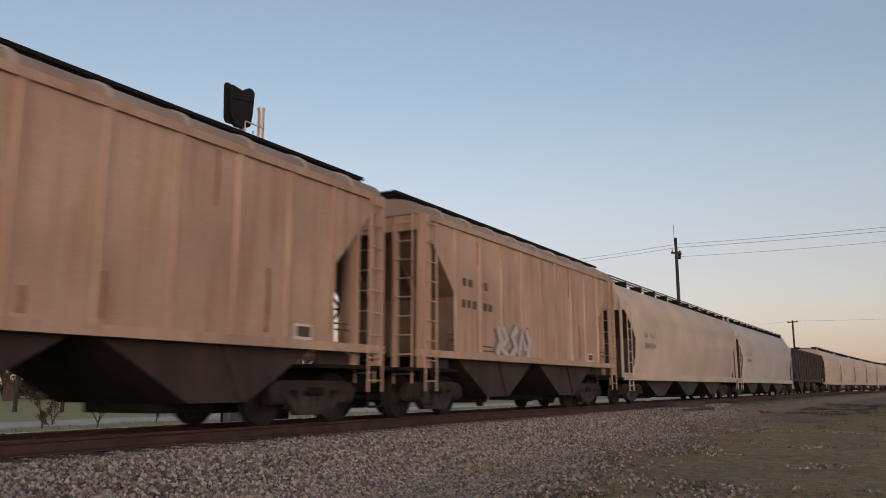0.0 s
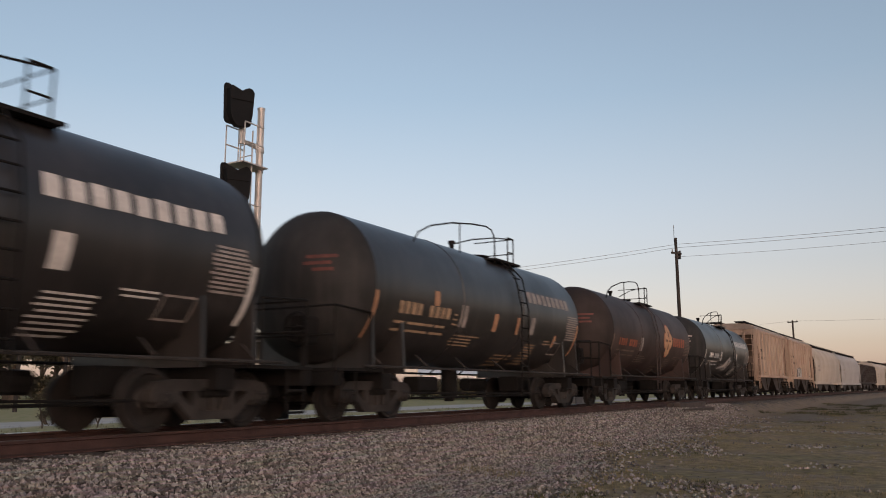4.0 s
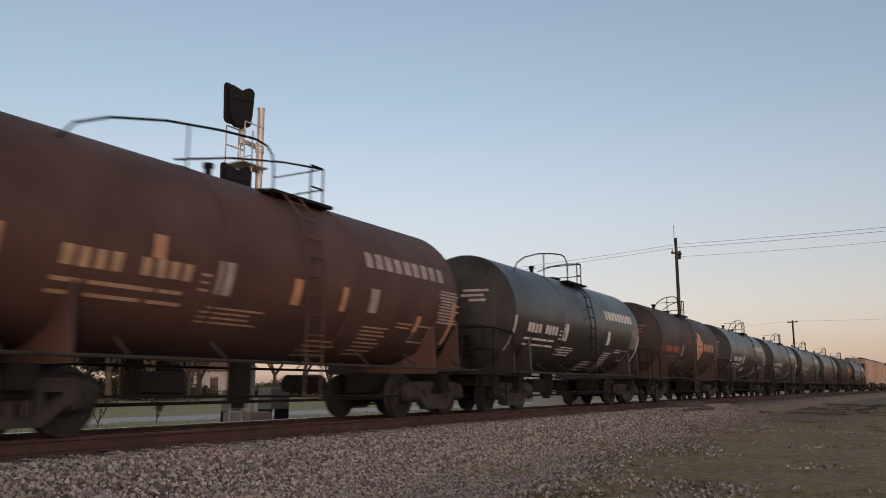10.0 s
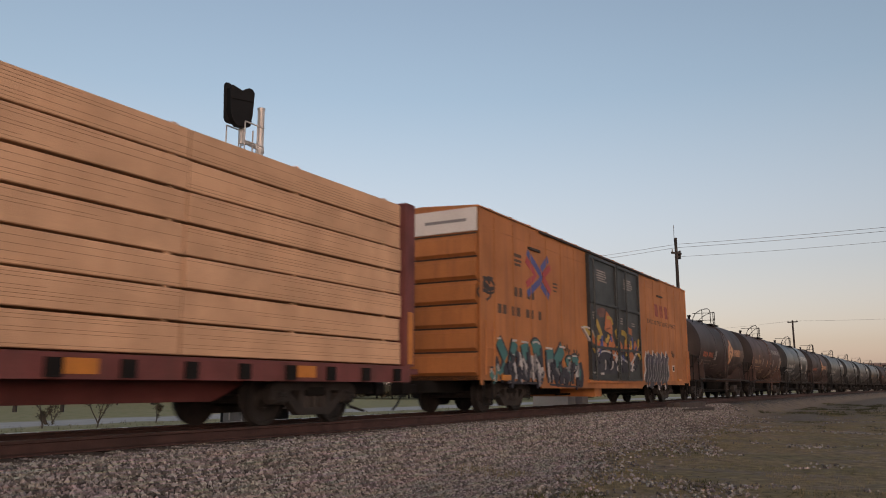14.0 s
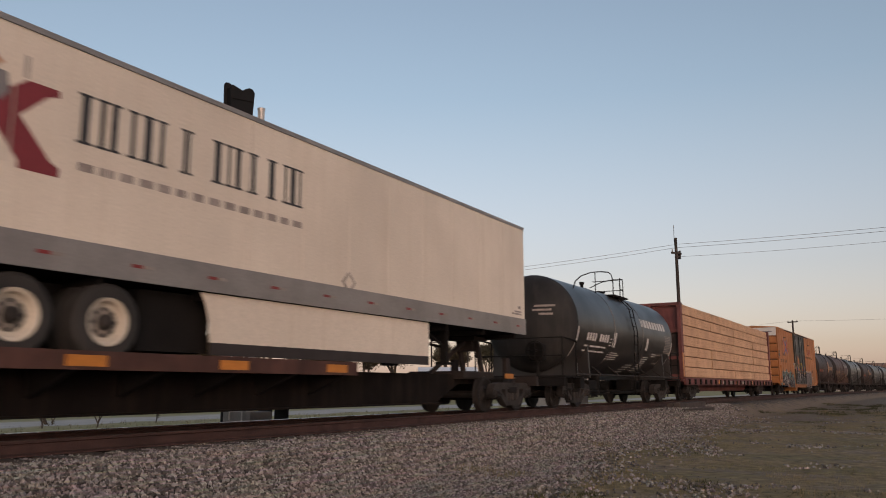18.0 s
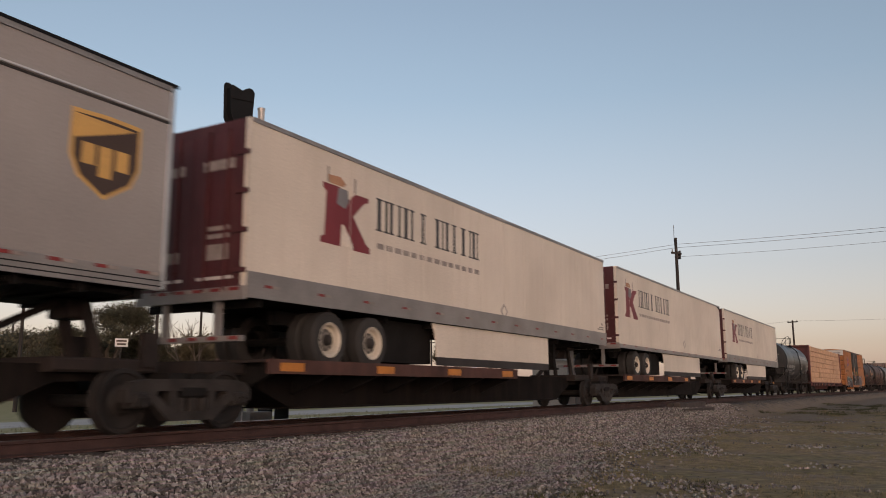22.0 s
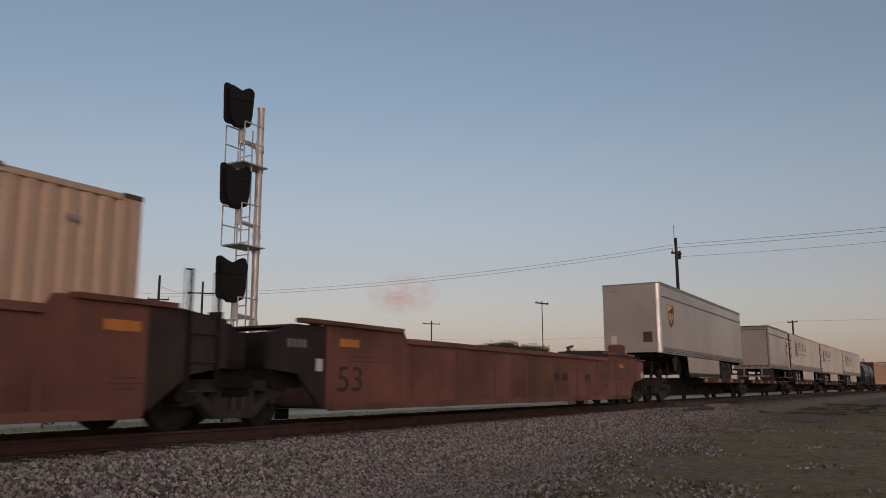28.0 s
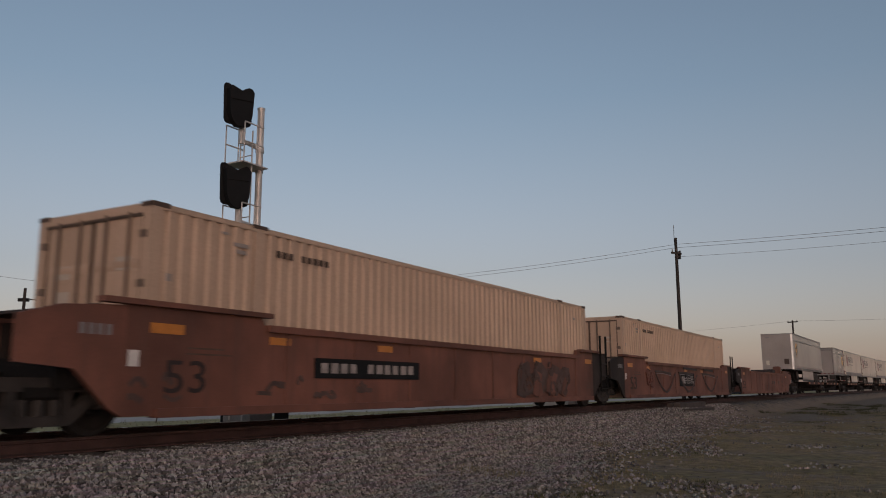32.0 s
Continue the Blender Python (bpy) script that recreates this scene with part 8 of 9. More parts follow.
def container(s20, label):
    c = thing("shipping_container", label, "container", "containers in the well cars", s20)
    L, H, z0, z1 = 8.07, 1.16, 0.48, 3.21
    c_shift = -0.12          # it sits towards one side of the well
    for y in (-1, 1):
        n = 64
        pts = []
        for i in range(n):
            x = -L + 0.18 + (2 * L - 0.36) * i / n
            w = (2 * L - 0.36) / n
            pts += [(x, y * (H - 0.042)), (x + 0.34 * w, y * (H - 0.042)), (x + 0.46 * w, y * H), (x + 0.88 * w, y * H)]
        v = [(a, b, z0 + 0.15) for a, b in pts] + [(a, b, z1 - 0.07) for a, b in pts]
        k = len(pts)
        part("side_panel", Shape().add(v, [(i, i + 1, k + i + 1, k + i) for i in range(k - 1)]), M_CONT, c, "beige corrugated steel side", smooth=10)
        part("top_rail", Shape().box(-L, L, min(y * (H - 0.06), y * (H + 0.01)), max(y * (H - 0.06), y * (H + 0.01)), z1 - 0.075, z1), M_CONT, c)
        part("bottom_rail", Shape().box(-L, L, min(y * (H - 0.08), y * (H + 0.01)), max(y * (H - 0.08), y * (H + 0.01)), z0, z0 + 0.15), M_CONT, c)
        for x in (-L, L - 0.18):
            part("corner_post", Shape().box(x, x + 0.18, min(y * (H - 0.16), y * (H + 0.012)), max(y * (H - 0.16), y * (H + 0.012)), z0, z1), M_CONT, c)
        for x in (-L + 0.14, L - 0.14):
            part("end_casting", Shape().box(x - 0.15, x + 0.15, min(y * (H - 0.2), y * (H + 0.018)), max(y * (H - 0.2), y * (H + 0.018)), z1 - 0.05, z1 + 0.015), M_DARKLET, c, "dark worn corner casting")
        for x in (-6.05, 6.05):
            part("lifting_post", Shape().box(x - 0.1, x + 0.1, min(y * (H - 0.08), y * (H + 0.008)), max(y * (H - 0.08), y * (H + 0.008)), z0, z1), M_CONT, c)
            part("corner_casting", Shape().box(x - 0.16, x + 0.16, min(y * (H - 0.2), y * (H + 0.02)), max(y * (H - 0.2), y * (H + 0.02)), z1 - 0.03, z1 + 0.025), M_DARKLET, c)
    part("roof", Shape().box(-L + 0.05, L - 0.05, -H + 0.06, H - 0.06, z1 - 0.06, z1 - 0.02), M_CONT, c)
    part("floor", Shape().box(-L + 0.05, L - 0.05, -H + 0.08, H - 0.08, z0 + 0.02, z0 + 0.12), M_UNDER, c)
    part("front_wall", Shape().box(L - 0.06, L - 0.01, -H + 0.16, H - 0.16, z0 + 0.1, z1 - 0.1), M_CONT, c)
    part("door_header", Shape().box(-L, -L + 0.12, -H + 0.16, H - 0.16, z1 - 0.14, z1), M_CONT, c)
    part("door_sill", Shape().box(-L, -L + 0.12, -H + 0.16, H - 0.16, z0, z0 + 0.14), M_CONT, c)
    for y0, y1 in ((-H + 0.17, -0.01), (0.01, H - 0.17)):
        d = part("door", Shape().box(-L + 0.03, -L + 0.08, y0, y1, z0 + 0.15, z1 - 0.15), M_CONT, c, "beige container door")
        for k in (0.25, 0.72):
            y = y0 + (y1 - y0) * k
            part("lock_rod", Shape().cyl((-L, y, z0 + 0.1), (-L, y, z1 - 0.1), 0.024, 6), M_LOCKROD, d)
        for z in (1.0, 1.7, 2.4):
            part("door_rib", Shape().prism([(-L + 0.03, z - 0.04), (-L + 0.012, z), (-L + 0.012, z + 0.05), (-L + 0.03, z + 0.09)], "xz", y0 + 0.05, y1 - 0.05), M_CONT, d)
    part("door_gasket", Shape().box(-L + 0.012, -L + 0.05, -0.03, 0.03, z0 + 0.15, z1 - 0.15), M_DARKLET, c, "dark rubber gasket between the doors")
    part("header_gasket", Shape().box(-L - 0.004, -L + 0.05, -H + 0.16, H - 0.16, z1 - 0.165, z1 - 0.125), M_DARKLET, c)
    for y in (-H + 0.165, H - 0.195):
        part("side_gasket", Shape().box(-L + 0.02, -L + 0.05, y, y + 0.03, z0 + 0.15, z1 - 0.15), M_DARKLET, c)
    for z in (0.9, 1.5, 2.1, 2.75):
        for y in (-H + 0.06, H - 0.20):
            part("hinge", Shape().box(-L - 0.012, -L + 0.01, y, y + 0.14, z, z + 0.10), M_LOCKROD, c)
    for y0, y1, z in ((-0.78, -0.5, 2.35), (0.45, 0.8, 2.3), (0.45, 0.7, 1.95)):
        part("door_plate", Shape().box(-L + 0.020, -L + 0.029, y0, y1, z, z + 0.18), M_PALE, c)
    part("number_marks", flat_marks(stencil_cells(random.Random(9), -5.7, -4.35, 2.80, 2.91, 9, (3,)), -H - 0.012), M_DARKLET, c)
    part("small_marks", flat_marks([(-6.6, -6.3, 2.84, 2.9), (-6.55, -6.34, 2.74, 2.8), (-6.85, -6.7, 2.98, 3.02), (7.0, 7.2, 2.75, 2.82), (-7.8, -7.7, 2.2, 2.3)], -H - 0.014), M_GREYLET, c)
    for o in c.children:
        o.matrix_basis = pose(0, c_shift, 0) @ o.matrix_basis
    return c


CONT_LABEL = "beige corrugated shipping container sitting in a well car"
container(-78.87, CONT_LABEL)
container(-98.56, CONT_LABEL)
# ---- trees and shrubs ----
def limb(sh, p, d, ln, r, depth, rg, tips):
    q = p + d * ln
    sh.cyl(p, q, r, 6, r * 0.68, caps=False)
    if depth == 0:
        tips.append(q)
        return
    for k in range(rg.choice((2, 3, 3))):
        a = Vector((rg.uniform(-1, 1), rg.uniform(-1, 1), rg.uniform(-0.25, 0.8)))
        nd = (d * 0.9 + a * 0.75).normalized()
        limb(sh, q, nd, ln * rg.uniform(0.6, 0.85), r * 0.62, depth - 1, rg, tips)
    if depth < 3:
        tips.append(q)


def tree(x, y, z0, height, width, seed, label, leaf, leaves=2600, size=0.2, depth=4, trunk=0.28, bare=False, name="tree"):
    rg = random.Random(seed)
    t = thing(name, label, "tree" if name == "tree" else "shrub", "trees behind the railway", at=pose(x, y, z0))
    sh, tips = Shape(), []
    limb(sh, Vector((0, 0, -0.3)), Vector((rg.uniform(-0.08, 0.08), rg.uniform(-0.08, 0.08), 1)).normalized(), height * 0.30, trunk, depth, rg, tips)
    top = max(p.z for p in tips)
    wide = max(max(abs(p.x), abs(p.y)) for p in tips)
    fx, fz = width / 2 / wide * 0.86, height / top * 0.90
    sh.v = [(a * fx, b * fx, c * fz) for a, b, c in sh.v]
    part("trunk", sh, M_BARK, t, smooth=60)
    if bare:
        return t
    tips = [Vector((p.x * fx, p.y * fx, p.z * fz)) for p in tips]
    v, f = [], []
    size, leaves = size * 0.55, leaves * 3
    per = max(3, leaves // len(tips))
    spread = width * 0.06
    for p in tips:
        k = int(per * rg.uniform(0.5, 1.3)) if rg.random() > 0.3 else 1
        for i in range(k):
            c = p + Vector((rg.gauss(0, spread), rg.gauss(0, spread), rg.gauss(0, spread * 0.7)))
            a = Vector((rg.uniform(-1, 1), rg.uniform(-1, 1), rg.uniform(-1, 1))).normalized() * size * rg.uniform(0.5, 1.0)
            b = a.orthogonal().normalized() * size * rg.uniform(0.3, 0.7)
            n = len(v)
            v += [c - a, c - b * 0.8, c + a, c + b]
            f.append((n, n + 1, n + 2, n + 3))
    crown = part("crown", Shape().add(v, f), leaf, t, smooth=0)
    tagged(crown, kind="stuff")
    return t


TREE_A, TREE_B = "broad leafy tree with an open uneven crown", "dense dark green tree in the row behind the yard"
tree(53.2, 59.7, -0.1, 9.4, 9.0, 3, "tall spreading evergreen oak with gaps of sky", M_LEAF, 8200, 0.24, 5, 0.38)
tree(50.8, 62.0, -0.1, 7.0, 6.0, 4, TREE_A, M_LEAF, 4600, 0.25)
tree(57.6, 59.3, -0.1, 7.2, 6.2, 5, TREE_B, M_LEAF, 5600, 0.26)
tree(60.5, 57.0, -0.1, 6.6, 4.6, 6, TREE_B, M_LEAF2, 4400, 0.26)
tree(51.5, 48.6, -0.2, 7.6, 6.0, 7, "leafless pale tree with fine bare branches", M_LEAF, depth=5, trunk=0.16, bare=True)
for i, (x, y, h, w) in enumerate(((66.2, 61.0, 6.1, 4.6), (85.3, 61.3, 7.2, 6.0), (87.1, 67.2, 8.2, 7.0), (104.6, 58.8, 8.4, 9.5), (102.5, 62.4, 7.1, 7.0), (103.8, 69.7, 7.3, 7.0), (117.3, 56.0, 7.5, 5.5), (129.0, 54.4, 8.0, 7.0), (130.6, 50.3, 8.6, 6.0), (141.9, 48.6, 7.9, 8.0), (164.2, 44.0, 7.4, 9.0), (76.0, 105.5, 8.6, 11.0), (76.2, 99.1, 8.0, 9.0), (81.2, 101.5, 8.9, 9.0), (70.5, 108.0, 8.2, 10.0), (88.0, 96.0, 7.4, 9.0), (95.0, 92.0, 7.0, 9.0), (55.0, 65.5, 5.2, 9.0), (60.0, 63.0, 4.6, 8.0), (48.0, 66.0, 4.8, 8.0), (66.0, 66.0, 4.4, 9.0))):
    tree(x, y, -0.2, 1.12 * h, 1.3 * w, 30 + i, TREE_B if i % 3 else TREE_A, M_LEAF if i % 2 else M_LEAF2, 4200, 0.42, 4)
def bush(px_turn, dist, h, w, seed):
    """A dense low clump of undergrowth at a bearing (degrees from +y towards +x) and distance."""
    rg = random.Random(seed)
    x, y = dist * math.sin(radians(px_turn)), dist * math.cos(radians(px_turn))
    b = thing("shrub", "dense brown-green undergrowth below the trees", "shrub", "undergrowth behind the yard", at=pose(x, y, -0.2))
    v, f = [], []
    for k in range(16):
        a, u = rg.uniform(0, 6.28), rg.uniform(0.0, 1.0) ** 0.6
        c = Vector((u * w / 2 * math.cos(a), u * w / 2 * math.sin(a), h * rg.uniform(0.15, 0.85) * (1 - 0.45 * u * u)))
        for i in range(70):
            p = c + Vector((rg.gauss(0, w * 0.09), rg.gauss(0, w * 0.09), rg.gauss(0, h * 0.09)))
            a1 = Vector((rg.uniform(-1, 1), rg.uniform(-1, 1), rg.uniform(-1, 1))).normalized() * rg.uniform(0.12, 0.26)
            b1 = a1.orthogonal().normalized() * rg.uniform(0.08, 0.18)
            n = len(v)
            v += [p - a1, p - b1, p + a1, p + b1]
            f.append((n, n + 1, n + 2, n + 3))
    tagged(part("foliage", Shape().add(v, f), M_LEAF if seed % 2 else M_LEAF2, b, smooth=0), kind="stuff")
    part("stem", Shape().cyl((0, 0, -0.3), (0, 0, h * 0.5), 0.12, 6, 0.05), M_BARK, b)


rgb_ = random.Random(17)
for i in range(9):
    bush(36.5 + i * 1.25 + rgb_.uniform(-0.3, 0.3), 86 + rgb_.uniform(-3, 6), rgb_.uniform(1.7, 3.0), rgb_.uniform(4, 7), 100 + i)
for i in range(18):
    bush(51.0 + i * 1.35 + rgb_.uniform(-0.4, 0.4), 98 + rgb_.uniform(-5, 8), rgb_.uniform(1.6, 2.9), rgb_.uniform(5, 8), 300 + i)
for i in range(24):
    bush(34.0 + i * 1.65 + rgb_.uniform(-0.4, 0.4), 128 + rgb_.uniform(-6, 10), rgb_.uniform(1.6, 3.0), rgb_.uniform(6, 9), 200 + i)
tree(143.5, 43.7, 0.0, 9.3, 2.6, 90, "narrow pointed conifer standing alone", M_LEAF, 1500, 0.4, 4)
for i, (x, y, h, w) in enumerate(((20.3, 26.0, 1.45, 1.0), (21.7, 24.8, 1.3, 1.2), (25.3, 25.6, 1.0, 0.8), (23.0, 29.0, 0.7, 0.9))):
    tree(x, y, -0.62, h, w, 60 + i, "thin young sapling in the grass verge", M_LEAF2, 260, 0.09, 3, 0.03, name="sapling")

# ---- small fixtures behind the track ----
sg_ = thing("road_sign", "small white two-line road sign on a post", "sign", at=pose(40.4, 44.4, -0.3, 0, 0, -42))
part("post", Shape().cyl((-0.05, 0.03, 0), (-0.05, 0.03, 4.5), 0.05, 8), M_POLE, sg_)
part("board", Shape().box(-0.45, 0.40, -0.05, -0.01, 3.98, 4.55), M_SIGN, sg_)
for z, a, b in ((4.32, -0.36, 0.30), (4.10, -0.30, 0.26)):
    part("text_bar", Shape().box(a, b, -0.056, -0.051, z, z + 0.12), M_DARKLET, sg_)

bg = thing("equipment_shelter", "pale grey steel signal equipment shelter", "shelter", at=pose(38.3, 12.2, -0.5, 0, 0, -5))
part("body", Shape().box(-1.3, 1.3, -0.9, 0.9, 0.1, 2.55), M_WALL, bg)
part("roof", Shape().prism([(-1.0, 2.55), (1.0, 2.55), (0, 2.8)], "yz", -1.4, 1.4), M_CONCRETE, bg)
part("door", Shape().box(-0.4, 0.45, -0.93, -0.9, 0.2, 2.2), M_CONCRETE, bg)
part("base", Shape().box(-1.2, 1.2, -0.8, 0.8, -0.2, 0.1), M_CONCRETE, bg)


def house(x, y, z0, w, d, h, rise, turn, wall, roof, label):
    b = thing("house", label, "building", "low buildings in the distance", at=pose(x, y, z0, 0, 0, turn))
    part("wall", Shape().box(-w / 2, w / 2, -d / 2, d / 2, 0, h), wall, b)
    part("roof", Shape().prism([(-d / 2 - 0.4, h), (d / 2 + 0.4, h), (0, h + rise)], "yz", -w / 2 - 0.4, w / 2 + 0.4), roof, b)
    n = max(2, int(w / 3))
    for i in range(n):
        xx = -w / 2 + w * (i + 0.5) / n
        win = part("window", Shape().box(xx - 0.5, xx + 0.5, -d / 2 - 0.04, -d / 2 - 0.01, h * 0.4, h * 0.78), M_GLASS, b)
        part("window_frame", Shape().box(xx - 0.6, xx + 0.6, -d / 2 - 0.03, -d / 2 - 0.005, h * 0.36, h * 0.4), M_SIGN, win)
    part("door", Shape().box(-0.5, 0.5, -d / 2 - 0.05, -d / 2 - 0.015, 0, 2.1), M_BROWN, b)


house(82.0, 73.3, 0.0, 9, 7, 3.0, 2.2, -45, M_WALL, M_ROOFRED, "low house with a faded red pitched roof")
house(90.0, 84.0, 0.3, 16, 9, 3.2, 1.2, -40, M_WALL, M_CONCRETE, "long pale low building with a grey roof")
house(222.0, -8.0, -0.2, 26, 14, 5.4, 1.3, -75, M_WALL, M_BOX, "far shed with a long orange-brown roof")
house(96.0, 46.0, -0.1, 7, 5, 2.6, 1.0, -60, M_CARWHITE, M_CARWHITE, "small white flat-sided shed")


def parked_car(x, y, z0, turn, mat, label):
    c = thing("parked_car", label, "car", "parked cars in the yard", at=pose(x, y, z0, 0, 0, turn))
    part("body", Shape().prism([(-2.2, 0.35), (-2.2, 0.85), (-1.2, 0.95), (1.0, 0.95), (2.1, 0.75), (2.2, 0.35)], "xz", -0.85, 0.85), mat, c)
    part("cabin", Shape().prism([(-1.8, 0.95), (-1.3, 1.45), (0.3, 1.45), (1.0, 0.95)], "xz", -0.75, 0.75), M_GLASS, c)
    part("roof", Shape().box(-1.3, 0.3, -0.76, 0.76, 1.42, 1.48), mat, c)
    for sx in (-1.4, 1.35):
        for sy in (-0.8, 0.8):
            part("wheel", Shape().cyl((sx, sy - 0.1, 0.32), (sx, sy + 0.1, 0.32), 0.32, 12), M_TYRE, c)


rgc = random.Random(8)
for i in range(12):
    s, q = 14 + i * 6.5 + rgc.uniform(-1, 1), -96 - rgc.uniform(0, 10)
    p = on_track(s, q, ground_z(s, q))
    parked_car(p.x, p.y, p.z, rgc.choice((0, 180)) + rgc.uniform(-8, 8), M_CARWHITE if i % 3 == 0 else (M_CARDARK if i % 3 == 1 else M_TRGREY), ("white", "dark", "grey")[i % 3] + " car parked in the distant yard")
for i in range(9):
    s, q = 10 + i * 6.0, -88
    p = on_track(s, q, ground_z(s, q))
    solo("bollard", Shape().cyl((p.x, p.y, p.z - 0.2), (p.x, p.y, p.z + 1.6), 0.14, 8), M_SIGN, "white painted post at the yard edge", "bollard", "white posts")

fence = thing("yard_fence", "dark rail fence along the far edge of the grass", "fence")
for i in range(60):
    s = 4 + i * 2.6
    p = on_track(s, -84, ground_z(s, -84))
    part("post", Shape().cyl((p.x, p.y, p.z - 0.2), (p.x, p.y, p.z + 1.75), 0.07, 6), M_POLE, fence)
for dz_ in (0.75, 1.65):
    rail_ = []
    for i in range(60):
        s = 4 + i * 2.6
        rail_.append(on_track(s, -84.08, ground_z(s, -84) + dz_))
    part("fence_rail", Shape().tube(rail_, 0.05, 4), M_POLE, fence)

# ---- beside the near rail ----
tp = thing("timber_stack", "low stack of dark old timbers beside the rail", "timber", at=track_pose(34.0))
for i in range(4):
    for j in range(2):
        part("timber", Shape().soft_box(-2.6 + 0.3 * j, 2.4 - 0.25 * i * j, -1.45 - 0.26 * i, -1.22 - 0.26 * i, -0.20 + 0.22 * j, 0.01 + 0.22 * j, 0.015), M_TIE, tp) if not (j and i in (0, 3)) else None

# ---- ties under the rails ----
TIE = mesh_of("tie", Shape().soft_box(-0.115, 0.115, -1.28, 1.28, -0.12, 0.053, 0.01), M_TIE)
bed = thing("crosstie_row", "creosoted wooden crossties bedded in ballast", "crossties")
for i in range(140):
    ob = part("tie", TIE, None, bed)
    s = 3 + i * 0.52
    ob.matrix_basis = track_pose(s)


# ---- loose ballast stones and dry grass ----
def stone_material():
    m = bpy.data.materials.new("loose_ballast")
    m.use_nodes = True
    n, l = m.node_tree.nodes, m.node_tree.links
    bs = n["Principled BSDF"]
    bs.inputs["Roughness"].default_value, bs.inputs["Specular IOR Level"].default_value = 0.9, 0.2
    g = n.new("ShaderNodeNewGeometry")
    r = n.new("ShaderNodeValToRGB")
    r.color_ramp.elements[0].color, r.color_ramp.elements[1].color = (0.07, 0.062, 0.057, 1), (0.46, 0.42, 0.39, 1)
    for pos, c in ((0.35, (0.172, 0.152, 0.139, 1)), (0.75, (0.318, 0.285, 0.263, 1))):
        r.color_ramp.elements.new(pos).color = c
    l.new(g.outputs["Random Per Island"], r.inputs[0])
    t = n.new("ShaderNodeTexNoise")
    t.inputs["Scale"].default_value = 60.0
    x = n.new("ShaderNodeMix")
    x.data_type, x.blend_type = "RGBA", "MULTIPLY"
    x.inputs[0].default_value = 0.5
    l.new(r.outputs[0], x.inputs[6])
    l.new(t.outputs["Color"], x.inputs[7])
    l.new(x.outputs[2], bs.inputs["Base Color"])
    return m


def scatter_stones():
    rg = np.random.default_rng(5)
    pts = []
    for s0, s1, cnt in ((3.0, 16.0, 90000), (16.0, 26.0, 44000), (26.0, 42.0, 32000)):
        s = rg.uniform(s0, s1, cnt)
        q = rg.uniform(0.86, 7.5, cnt)
        keep = np.array([qq < gravel_edge(ss) - 0.3 + r for ss, qq, r in zip(s, q, rg.exponential(0.4, cnt))])
        pts += list(zip(s[keep], q[keep]))
    for s, u in zip(8.5 + 34 * rg.random(30000) ** 1.3, rg.uniform(0.0, 8.0, 30000)):      # thrown out over the dirt, in patches
        q = gravel_edge(s) + u
        if noise.noise((s * 0.5, q * 0.5, 11.0)) + 0.5 * noise.noise((s * 1.9, q * 1.9, 3.0)) > 0.16 + 0.03 * u + 0.25 * rg.random():
            pts.append((s, q))
    n = len(pts)
    base = np.array([(1, 0, 0), (-1, 0, 0), (0, 1, 0), (0, -1, 0), (0, 0, 1), (0, 0, -1)], float)
    tri = np.array([(0, 2, 4), (2, 1, 4), (1, 3, 4), (3, 0, 4), (2, 0, 5), (1, 2, 5), (3, 1, 5), (0, 3, 5)])
    cen = np.array([on_track(s, q, ground_z(s, q)) for s, q in pts])
    size = rg.uniform(0.014, 0.042, (n, 1, 1)) * rg.uniform(0.6, 1.25, (n, 6, 3))
    v = base[None] * size
    a, b = rg.uniform(0, 6.28, n), rg.uniform(-0.9, 0.9, n)
    ca, sa, cb, sb = np.cos(a)[:, None], np.sin(a)[:, None], np.cos(b)[:, None], np.sin(b)[:, None]
    x, y, z = v[..., 0], v[..., 1], v[..., 2]
    x, z = x * cb + z * sb, -x * sb + z * cb
    x, y = x * ca - y * sa, x * sa + y * ca
    v = np.stack([x, y, z], -1) + cen[:, None] + np.array([0, 0, 0.012])
    f = (tri[None] + 6 * np.arange(n)[:, None, None]).reshape(-1, 3)
    me = bpy.data.meshes.new("ballast_stones")
    me.from_pydata(v.reshape(-1, 3).tolist(), [], f.tolist())
    me.materials.append(stone_material())
    tagged(new("ballast_stones", me), "loose grey-brown crushed stone ballast", "gravel", kind="stuff")


